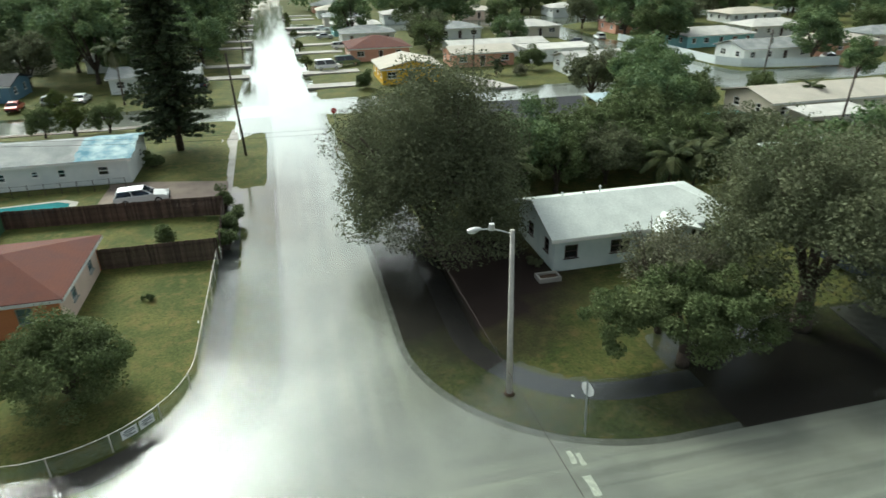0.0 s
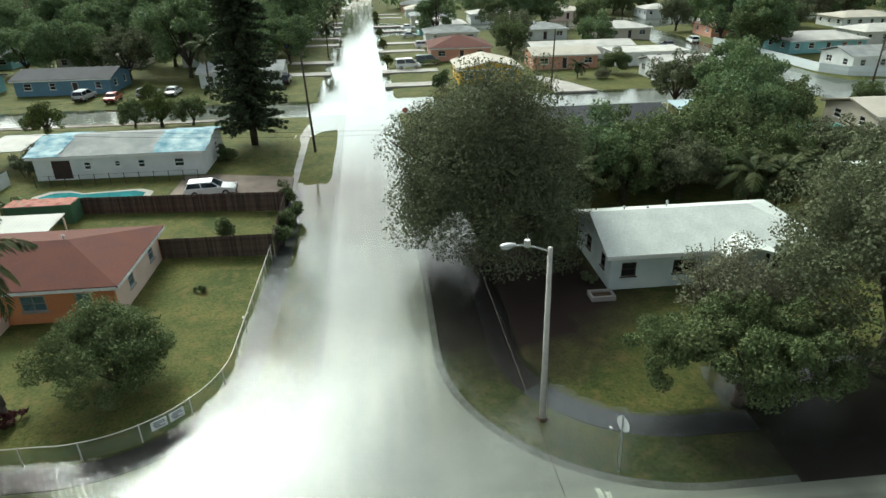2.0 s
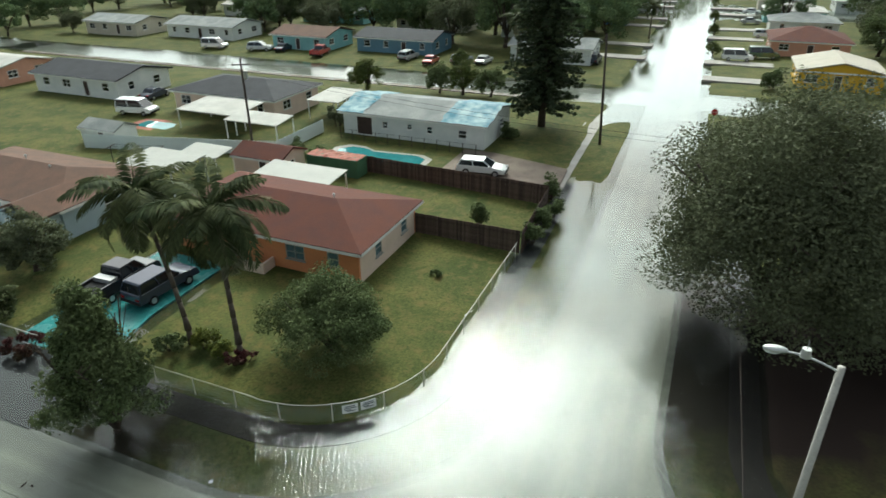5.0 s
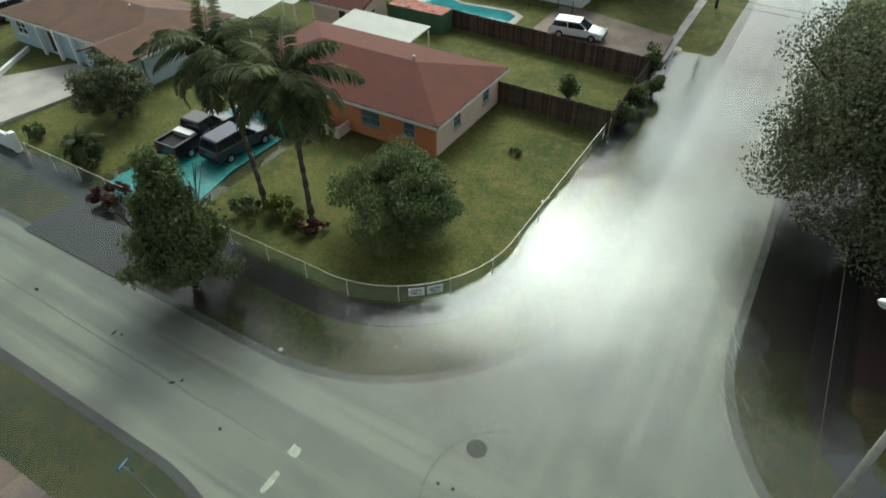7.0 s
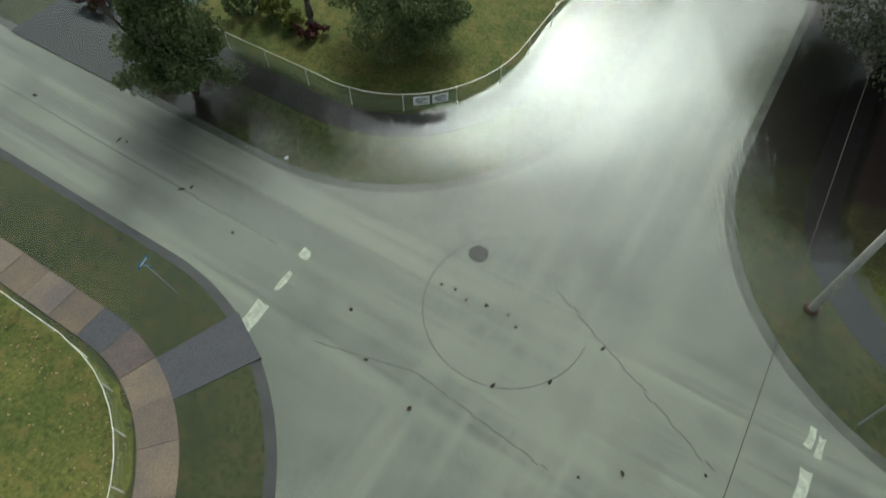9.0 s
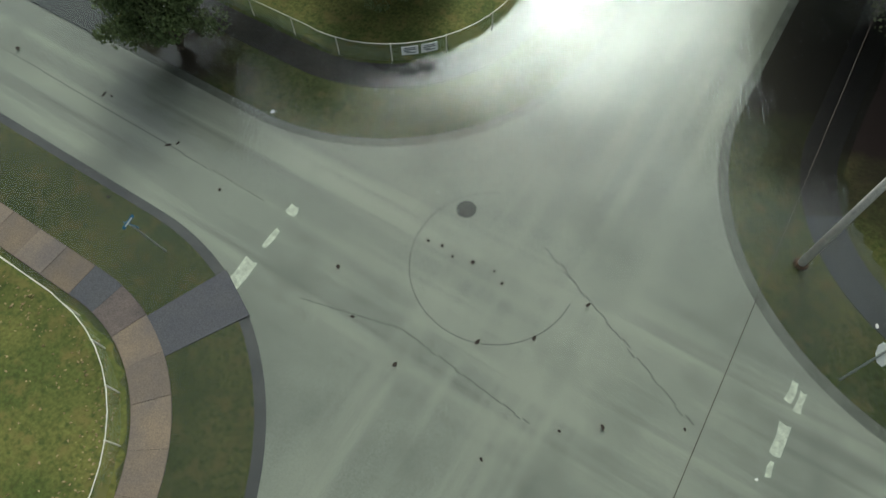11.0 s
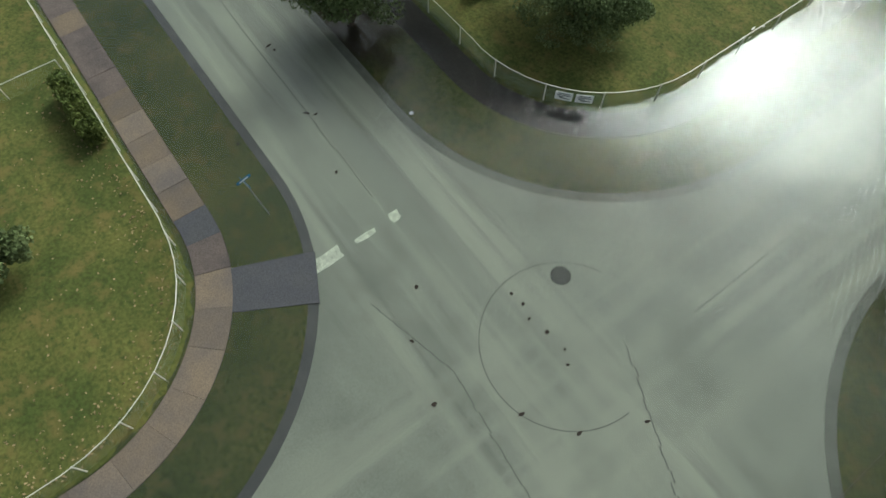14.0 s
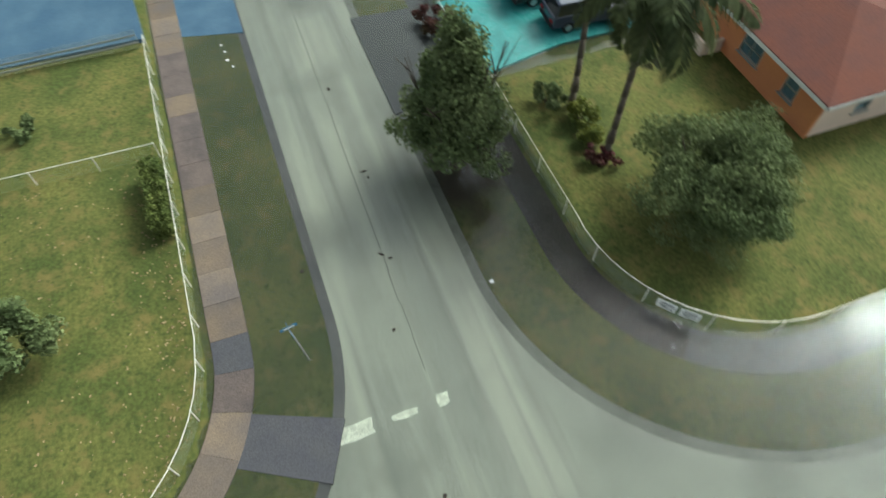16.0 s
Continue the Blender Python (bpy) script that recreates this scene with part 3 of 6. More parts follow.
def ground_z(a, b):
    n = noise.noise((a * 0.13, b * 0.13, 0.3)) * 0.05 + noise.noise((a * 0.5, b * 0.5, 4.3)) * 0.02
    key, r = inset(a + 0.022 * max(0.0, b - 40.0), b)
    lift = {"sw": 0.05, "nw": 0.0, "ne": 0.0, "se": 0.0}[key]
    d = KERB_R - r
    z = ramp_to(d, ((0.0, -0.45), (2.2, -0.45), (2.8, -0.14), (4.6, -0.12), (5.0, 0.03 + lift), (6.5, 0.1 + lift), (10, 0.22 + lift), (20, 0.3)))
    if key == "ne" and a > 19.5 and d < 12:
        z = min(z, ramp_to(max(d, 30.0 - 1.2 * a), ((0.0, -0.2), (7.0, -0.16), (9.5, 0.12), (12, 0.3))))
    if b > 58 and key == "nw" and d < 6:
        z = ramp_to(d, ((0.0, -0.3), (0.8, 0.02), (1.5, 0.1), (3.2, 0.1), (4.4, 0.03), (4.6, 0.03), (6.2, 0.15)))
        if d < 4.6:
            z = min(z, ramp_to(min(b - 61.5 - 0.5 * noise.noise((a, b, 0.0)), 86.0 - b - 0.25 * (d - 1.5) ** 2), ((-1, -0.14), (0.5, -0.04), (3.5, 0.06), (7, 0.16))))
    if b > 58 and key == "ne" and d < 6:
        z = ramp_to(d, ((0.0, -0.3), (1.2, 0.0), (2.5, 0.07), (6, 0.18)))
    for a0, a1, b0, b1 in FAR_STREETS:
        e = max(a0 - a, a - a1, b0 - b, b - b1)
        z = min(z, ramp_to(e, ((-1.0, -0.3), (1.0, -0.03), (4.0, 0.12), (8.0, 0.3))))
    if -31.0 < a < -23.4 and 19 < b < 37.4:
        z = min(z, -0.16)
    if 24 < a < 44 and 87 < b < 98:
        z -= 0.2
    return z + (n if z > -0.05 else n * 0.3)


def axis_lines(lo, hi, step, far):
    mid = list(np.arange(lo, hi + 1e-6, step))
    out, g = [], step
    x = hi
    while x < far:
        g *= 1.35
        x += g
        out.append(x)
    left, g, x = [], step, lo
    while x > -far:
        g *= 1.35
        x -= g
        left.append(x)
    return left[::-1] + mid + out


def build_ground():
    xs, ys = axis_lines(-66, 62, 0.55, 2600), axis_lines(-12, 128, 0.55, 2600)
    verts = [(x, y, ground_z(x, y)) for y in ys for x in xs]
    w = len(xs)
    faces = [(j * w + i, j * w + i + 1, (j + 1) * w + i + 1, (j + 1) * w + i) for j in range(len(ys) - 1) for i in range(w - 1)]
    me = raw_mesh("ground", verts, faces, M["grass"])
    for f in me.polygons:
        f.use_smooth = True
    ob = new("ground", me)
    ob.matrix_world = GRID
    tagged(ob, "patchy wet green lawn ground between flooded streets", "lawn", "", "structure")


build_ground()


def band(name, key, r0, r1, z0, z1, material, label, category, reach_a=110.0, reach_b=62.0, thick=0.12, cut=(0, 106)):
    """A strip of even width round a corner block, with thickness; cut: the stretch of its path that it takes."""
    bm = bmesh.new()
    out, inn = corner_path(key, r0, reach_a, reach_b), corner_path(key, r1, reach_a, reach_b)
    rings = []
    for (xa, ya), (xb, yb) in list(zip(out, inn))[cut[0]:cut[1]]:
        w = 0.012 * noise.noise((xa * 0.4, ya * 0.4, 1.0))
        xa, xb = lean(xa, ya), lean(xb, yb)
        rings.append([bm.verts.new(v) for v in ((xa, ya, z0 - thick), (xa, ya, z0 + w), (xb, yb, z1 + w), (xb, yb, z1 - thick))])
    for p, q in zip(rings, rings[1:]):
        for i in range(3):
            bm.faces.new((p[i], p[i + 1], q[i + 1], q[i]))
    return setting(name, bm, material, label, category)


LEVEL = {"nw": -0.06, "ne": -0.06, "sw": -0.015, "se": -0.04}
for key, z in LEVEL.items():
    ra, rb = (110, 62) if key[0] == "n" else (110, 60)
    if key == "nw":
        rb = 30
    if key == "ne":
        ra = 3.4
    band("gutter", key, KERB_R, KERB_R - 0.4, -0.125, z - 0.02, M["silt"] if key[0] == "n" else M["gutter"], "dark wet asphalt gutter edge along the flooded road", "gutter", ra, rb, 0.3)
    band("verge", key, KERB_R - 0.4, 8.45, z - 0.015, z + 0.005, M["grass"], "grass verge lying just under the flood water", "verge", ra, rb)
    if key == "nw":
        for c0, c1, m, lab in ((0, 37, "dark_conc", "flooded grey concrete sidewalk beside the fence"), (36, 54, "black_conc", "black wet sidewalk under water along the fence"), (53, 106, "dark_conc", "flooded grey sidewalk along the side street")):
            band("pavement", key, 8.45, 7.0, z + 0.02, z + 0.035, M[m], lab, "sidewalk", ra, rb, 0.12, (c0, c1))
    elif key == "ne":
        # from the corner on, the oak's shade and dark reflection are painted in
        for c0, c1, m, lab in ((0, 57, "dark_conc", "flooded dark grey sidewalk round the corner lawn"), (56, 106, "black_conc", "wet sidewalk coloured black for the shade under the oak")):
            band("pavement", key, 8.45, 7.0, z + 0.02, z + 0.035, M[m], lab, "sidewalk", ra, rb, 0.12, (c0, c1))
    else:
        lay = band("pavement", key, 8.45, 7.0, z + (0.005 if key == "sw" else 0.02), z + (0.02 if key == "sw" else 0.035), M["joint"] if key == "sw" else M["walk"], "stained concrete sidewalk, wet, beside the verge", "sidewalk", ra, rb)
        if key == "sw":
            sw_pavement = lay

# road surface: one sheet under both streets with rounded corners
bm = bmesh.new()
outline = []
for key in ("sw", "se", "ne", "nw"):
    line = corner_path(key, KERB_R + 0.0, 400, 60 if key[0] == "s" else 300)
    outline += line if key in ("sw", "ne") else line[::-1]
outline = [(lean(x, y), y) for x, y in outline[::-1]]
vs = [bm.verts.new((x, y, -0.13)) for x, y in outline]
f = bm.faces.new(vs)
bmesh.ops.triangulate(bm, faces=[f], ngon_method="EAR_CLIP")
setting("road", bm, M["road"], "worn grey asphalt road under shallow clear flood water", "road")
bm = bmesh.new()
for a0, a1, b0, b1 in FAR_STREETS:
    z = -0.12 - 0.01 * (a0 % 3)
    bm.faces.new([bm.verts.new(v) for v in ((a0, b0, z), (a1, b0, z), (a1, b1, z), (a0, b1, z))])
setting("road", bm, M["road"], "flooded grey asphalt streets of the far blocks", "road")

# the flood: one sheet that lies over everything low
bm = bmesh.new()
bm.faces.new([bm.verts.new(v) for v in ((-420, -90, 0), (420, -90, 0), (420, 420, 0), (-420, 420, 0))])
setting("water", bm, M["water"], "shallow rippled flood water over streets and verges", "flood water")

# ---- houses ----
def pierced(bm, us, vs, holes, y, t, flip=False):
    """A slab over the cells of two lists of cut lines, less its holes, as one connected body. flip: it runs along y, not x."""
    cells = {(i, k) for i in range(len(us) - 1) for k in range(len(vs) - 1)
             if not any(h[0] < (us[i] + us[i + 1]) / 2 < h[1] and h[2] < (vs[k] + vs[k + 1]) / 2 < h[3] for h in holes)}
    made = {}

    def vert(i, k, s):
        if (i, k, s) not in made:
            w = y + s * t / 2
            made[i, k, s] = bm.verts.new((w, us[i], vs[k]) if flip else (us[i], w, vs[k]))
        return made[i, k, s]

    for i, k in cells:
        for s in (-1, 1):
            bm.faces.new([vert(*q, s) for q in ((i, k), (i + 1, k), (i + 1, k + 1), (i, k + 1))])
        for (di, dk), (p, q) in (((-1, 0), ((i, k), (i, k + 1))), ((1, 0), ((i + 1, k), (i + 1, k + 1))), ((0, -1), ((i, k), (i + 1, k))), ((0, 1), ((i, k + 1), (i + 1, k + 1)))):
            if (i + di, k + dk) not in cells:
                bm.faces.new((vert(*p, -1), vert(*q, -1), vert(*q, 1), vert(*p, 1)))


def wall_panel(bm, x0, x1, y, z0, z1, t, holes, along_x=True):
    """A wall with real openings; holes: (from, to, sill, head) along it."""
    us = sorted({x0, x1, *(h[0] for h in holes), *(h[1] for h in holes)})
    vs = sorted({z0, z1, *(h[2] for h in holes), *(h[3] for h in holes)})
    pierced(bm, us, vs, holes, y, t, not along_x)


def roof_mesh(bm, x0, x1, y0, y1, z, rise, kind, thick=0.16):
    """A gable, hip or low flat roof over the eaves' rectangle, with thickness; kind: gx, gy (ridge along), hx, hy, he (hip at the east end), flat."""
    ym, xm, h = (y0 + y1) / 2, (x0 + x1) / 2, (y1 - y0) / 2
    if kind in ("gx", "hx", "he", "hw"):
        r0 = x0 + (h * 0.95 if kind in ("hx", "hw") else 0)
        r1 = x1 - (h * 0.95 if kind in ("hx", "he") else 0)
        ridge = [(r0, ym), (r1, ym)]
        faces = [((x0, y0), (x1, y0), ridge[1], ridge[0]), ((x1, y1), (x0, y1), ridge[0], ridge[1])]
        faces += [((x1, y0), (x1, y1), ridge[1])], [((x0, y1), (x0, y0), ridge[0])]
        faces = faces[:2] + ([faces[2][0]] if kind in ("hx", "he") else []) + ([faces[3][0]] if kind in ("hx", "hw") else [])
    elif kind in ("gy", "hy"):
        g = (x1 - x0) / 2 * 0.95 if kind == "hy" else 0
        ridge = [(xm, y0 + g), (xm, y1 - g)]
        faces = [((x1, y0), (x1, y1), ridge[1], ridge[0]), ((x0, y1), (x0, y0), ridge[0], ridge[1])]
        if g:
            faces += [((x0, y0), (x1, y0), ridge[0]), ((x1, y1), (x0, y1), ridge[1])]
    else:
        ridge = []
        faces = [((x0, y0), (x1, y0), (x1, y1), (x0, y1))]
    top, low = {}, {}
    for fc in faces:
        for p in fc:
            if p not in top:
                zz = z + (rise if p in ridge else 0)
                top[p], low[p] = bm.verts.new((*p, zz)), bm.verts.new((*p, zz - thick))
    edges = {}
    for fc in faces:
        bm.faces.new([top[p] for p in fc]), bm.faces.new([low[p] for p in fc[::-1]])
        for p, q in zip(fc, fc[1:] + fc[:1]):
            edges.setdefault(frozenset((p, q)), []).append((p, q))
    for e in edges.values():
        if len(e) == 1:
            p, q = e[0]
            bm.faces.new((top[p], low[p], low[q], top[q]))


def opening(par, kind, side, u, w, s, k, hx, hy, glass, frame_mat):
    """A window or door set back in its opening, with frame, pane and sill."""
    sx, sy = {"s": (u, -hy), "n": (u, hy), "e": (hx, u), "w": (-hx, u)}[side]
    turn = {"s": 0, "n": 180, "e": 90, "w": -90}[side]
    e = None
    bm = bmesh.new()
    f, m = 0.06, (s + k) / 2
    lights = [(-w / 2 + f, w / 2 - f, s + f, k - f)]
    if kind == "window":
        cols = [(-w / 2 + f, w / 2 - f)] if w <= 1.3 else [(-w / 2 + f, -0.025), (0.025, w / 2 - f)]
        lights = [(c0, c1, r0, r1) for c0, c1 in cols for r0, r1 in ((s + f, m - 0.025), (m + 0.025, k - f))]
    pierced(bm, sorted({-w / 2, w / 2, *(h[0] for h in lights), *(h[1] for h in lights)}), sorted({s, k, *(h[2] for h in lights), *(h[3] for h in lights)}), lights, 0.06, 0.1)
    e = part(kind, bm, frame_mat, par)
    e.matrix_local = pose(sx, sy, 0, 0, 0, turn)
    bm = bmesh.new()
    box(bm, 0, 0.1, (s + k) / 2, w - 0.08, 0.03, k - s - 0.08)
    part("pane" if kind == "window" else "leaf", bm, glass if kind == "window" else M["door"], e)
    if kind == "window":
        bm = bmesh.new()
        box(bm, 0, -0.03, s - 0.04, w + 0.16, 0.14, 0.06)
        part("sill", bm, frame_mat, e)


def house(a0, a1, b0, b1, wall, roof, kind, rise, label, eave=2.9, base=0.35, over=0.5, holes=(), glass="glass", name="house", accents=(), rot=0, trim="trim", frame_of="trim"):
    """A one-storey house by its eaves' rectangle. holes: (kind, side, place along, width, sill, head)."""
    h = thing(name, (a0 + a1) / 2, (b0 + b1) / 2, 0, rot, label, "house", "houses of the neighbourhood")
    ex, ey = (a1 - a0) / 2, (b1 - b0) / 2
    hx, hy, t = ex - over, ey - over, 0.2
    if not holes:
        holes = []
        rnd = random.Random(int(a0 * 7 + b0 * 13))
        for side, half in (("s", hx), ("e", hy), ("w", hy)):
            n = max(1, int(half * 2 / 3.4))
            for i in range(n):
                u = -half + (i + 0.5) * 2 * half / n + rnd.uniform(-0.3, 0.3)
                if side == "s" and i == n // 2:
                    holes.append(("door", side, u, 1.0, 0.02, 2.08))
                else:
                    holes.append(("window", side, u, rnd.choice((1.0, 1.3, 1.6)), 0.95, 2.05))
    for side, mtl in (("s", wall), ("n", wall), ("e", wall), ("w", wall)):
        mtl = dict(accents).get(side, mtl)
        bm = bmesh.new()
        mine = [(u - w / 2, u + w / 2, s + base, k + base) for kd, sd, u, w, s, k in holes if sd == side]
        if side in "sn":
            y = (-hy + t / 2) if side == "s" else hy - t / 2
            if side == "n":
                mine = [(-p1, -p0, s, k) for p0, p1, s, k in mine]
            wall_panel(bm, -hx, hx, y, -0.25, eave - 0.02, t, mine)
        else:
            x = hx - t / 2 if side == "e" else -hx + t / 2
            wall_panel(bm, -hy + t, hy - t, x, -0.25, eave - 0.02, t, mine, False)
            if kind in ("gx", "he", "hw") and not (kind == "he" and side == "e") and not (kind == "hw" and side == "w"):
                k = rise * hy / ey
                sgn = 1 if side == "e" else -1
                fr, bk = (hx * sgn, (hx - t) * sgn)
                vs = [[bm.verts.new((x, y, z)) for x, y, z in ((q, -hy, eave - 0.02), (q, hy, eave - 0.02), (q, 0, eave + k - 0.1))] for q in (fr, bk)]
                bm.faces.new(vs[0]), bm.faces.new(vs[1][::-1])
                for i in range(3):
                    j = (i + 1) % 3
                    bm.faces.new((vs[0][i], vs[0][j], vs[1][j], vs[1][i]))
        if kind == "gy" and side in "sn":
            k = rise * hx / ex
            sgn = -1 if side == "s" else 1
            vs = [[bm.verts.new((x, y * sgn, z)) for x, z in ((-hx, eave - 0.02), (hx, eave - 0.02), (0, eave + k - 0.1))] for y in (hy, hy - t)]
            bm.faces.new(vs[0]), bm.faces.new(vs[1][::-1])
            for i in range(3):
                j = (i + 1) % 3
                bm.faces.new((vs[0][i], vs[0][j], vs[1][j], vs[1][i]))
        part("wall", bm, M[mtl], h)
    bm = bmesh.new()
    box(bm, 0, 0, base - 0.1, 2 * hx - 0.1, 2 * hy - 0.1, 0.2)
    part("floor", bm, M["dark_conc"], h)
    bm = bmesh.new()
    roof_mesh(bm, -ex, ex, -ey, ey, eave + 0.1, rise, kind)
    r = part("roof", bm, M[roof], h)
    # fascia boards under the eaves
    bm = bmesh.new()
    for x, y, sx, sy in ((0, -ey + 0.03, 2 * ex - 0.1, 0.05), (0, ey - 0.03, 2 * ex - 0.1, 0.05)):
        box(bm, x, y - math.copysign(0.035, -y), eave - 0.06, sx, sy, 0.2)
    if kind in ("hx", "hy", "he", "flat"):
        box(bm, ex - 0.0, 0, eave - 0.06, 0.05, 2 * ey - 0.1, 0.2)
    part("fascia", bm, M[trim], h)
    bm = bmesh.new()
    for y in (-1, 1):
        box(bm, 0, y * (ey - over / 2 - 0.05), eave - 0.1, 2 * ex - 0.15, over, 0.04)
    part("soffit", bm, M[trim], h)
    for kd, sd, u, w, s, k in holes:
        opening(h, kd, sd, u, w, s + base, k + base, hx, hy, M[glass], M[frame_of])
    return h, r


def roof_vent(par, x, y, z, tall=0.4):
    bm = bmesh.new()
    tube(bm, (x, y, z - 0.3), (x, y, z + tall), 0.06)
    tube(bm, (x, y, z + tall), (x, y, z + tall + 0.1), 0.13, 0.05)
    part("vent", bm, M["galv"], par)


# the white house on the corner, with a small porch gable
wh, wh_roof = house(17.1, 32.6, 36.7, 45.1, "mint", "r_white", "he", 1.5, "single-storey pale mint stucco house with weathered white shingle roof", eave=2.85, holes=(
    ("window", "s", -6.0, 1.0, 0.85, 1.85), ("window", "s", -2.2, 1.5, 0.85, 1.85), ("door", "s", 1.5, 1.0, 0.02, 2.1), ("window", "s", 4.6, 2.2, 0.7, 1.9),
    ("window", "w", 0.9, 1.0, 0.9, 1.9), ("window", "w", -2.2, 0.8, 0.9, 1.9), ("window", "e", 0.0, 1.4, 0.9, 1.9)), frame_of="door")
bm = bmesh.new()
roof_mesh(bm, -0.2, 3.4, -5.3, -1.8, 2.97, 0.55, "gy")
part("porch_roof", bm, M["r_white"], wh)
for px in (0.2, 3.0):
    bm = bmesh.new()
    box(bm, px, -5.0, 1.5, 0.14, 0.14, 2.8)
    part("porch_post", bm, M["trim"], wh)
for vx, vy in ((-3.4, 0.3), (-5.0, 0.6), (-1.6, 1.2)):
    roof_vent(wh, vx, vy, 4.25, 0.16)
# low planter by its west wall corner
pl = thing("planter", 16.8, 36.3, 0.2, 0, "low white concrete planter edging at the house corner", "planter")
bm = bmesh.new()
for x, y, sx, sy in ((0, -0.45, 1.6, 0.15), (0, 0.45, 1.6, 0.15), (-0.73, 0, 0.14, 0.8), (0.73, 0, 0.14, 0.8)):
    box(bm, x, y, 0.15, sx, sy, 0.4)
part("edging", bm, M["conc"], pl)
bm = bmesh.new()
box(bm, 0, 0, 0.1, 1.3, 0.75, 0.2)
part("soil", bm, M["soil"], pl)

# the orange house
oh, oh_roof = house(-31.0, -13.7, 37.1, 46.8, "orange", "r_red", "hx", 1.25, "single-storey orange stucco house with red-brown shingle hip roof", eave=2.75, holes=(
    ("window", "s", 6.2, 0.9, 0.8, 1.9), ("window", "s", 3.2, 1.5, 0.8, 1.9), ("window", "s", -5.5, 1.6, 0.8, 1.9), ("door", "s", -2.0, 1.0, 0.02, 2.1),
    ("window", "e", -1.6, 0.9, 0.8, 1.9), ("window", "e", 2.4, 0.9, 0.8, 1.9)), glass="pale_glass", accents=(("e", "peach"),), frame_of="galv")
roof_vent(oh, 3.6, 0.4, 3.95, 0.25)
bm = bmesh.new()  # low entrance wall by the door
box(bm, 0.6, -5.6, 0.5, 1.6, 0.15, 1.1), box(bm, 1.35, -5.0, 0.5, 0.15, 1.2, 1.1)
part("porch_wall", bm, M["peach"], oh)

# brown-roofed house to the west with a porch
h2, _ = house(-55.5, -37.5, 34.6, 44.2, "skyblue", "r_brown", "hx", 1.3, "pale blue house with brown shingle hip roof and porch", eave=2.8, holes=(
    ("window", "s", -7.0, 1.4, 0.8, 1.9), ("door", "s", -3.0, 1.0, 0.02, 2.1), ("window", "s", 2.5, 1.6, 0.8, 1.9), ("window", "s", 5.8, 1.2, 0.8, 1.9), ("window", "e", 0.0, 1.2, 0.8, 1.9)))
bm = bmesh.new()
roof_mesh(bm, 4.0, 8.9, -6.4, 0.0, 2.9, 0.9, "gy")
part("porch_roof", bm, M["r_brown"], h2)
bm = bmesh.new()
box(bm, 6.4, -5.3, 1.3, 3.9, 1.8, 2.9)
part("porch_room", bm, M["skyblue"], h2)
for u in (5.5, 7.3):
    opening(h2, "window", "s", u, 1.2, 1.1, 2.3, 9, 6.27, M["pale_glass"], M["trim"])
for px in (-3.8, -1.6, 0.6, 2.8):
    bm = bmesh.new()
    box(bm, px, -4.7, 1.4, 0.22, 0.22, 2.8)
    part("porch_column", bm, M["trim"], h2)
roof_vent(h2, -1.0, 0.5, 4.0, 0.3), roof_vent(h2, 3.0, -0.4, 3.9, 0.3)

# the house with the tarps
th, _ = house(-33.3, -15.4, 66.6, 76.6, "white", "r_grey", "gx", 1.0, "white house with grey roof partly covered by blue tarps", eave=2.85, holes=(
    ("window", "s", -3.2, 0.7, 1.0, 1.8), ("window", "s", -0.2, 0.6, 1.2, 1.8), ("window", "s", 2.2, 0.7, 1.0, 1.8), ("window", "s", 6.0, 1.0, 0.9, 1.8),
    ("window", "e", 1.5, 1.0, 0.9, 1.8), ("door", "s", -5.8, 2.0, 0.02, 2.1)))
for x0, x1, y0, lab in ((3.6, 9.05, -5.1, "wrinkled blue and white roof tarp"), (-9.05, -5.6, -5.1, "torn white roof tarp")):
    bm = bmesh.new()
    nx, ny = 22, 26
    grid = []
    for j in range(ny + 1):
        row = []
        for i in range(nx + 1):
            x, y = x0 + (x1 - x0) * i / nx, y0 + (10.2) * j / ny
            x += 0.35 * noise.noise((x, y, 2.0)) if i in (0, nx) else 0
            z = 2.95 + 1.0 * (1 - abs(y) / 5.0) + 0.06 + 0.07 * noise.noise((x * 1.1, y * 1.1, 7.7))
            row.append(bm.verts.new((x, y, z)))
        grid.append(row)
    for j in range(ny):
        for i in range(nx):
            bm.faces.new((grid[j][i], grid[j][i + 1], grid[j + 1][i + 1], grid[j + 1][i]))
    part("tarp", bm, M["tarp"], th, lab, 0, True)

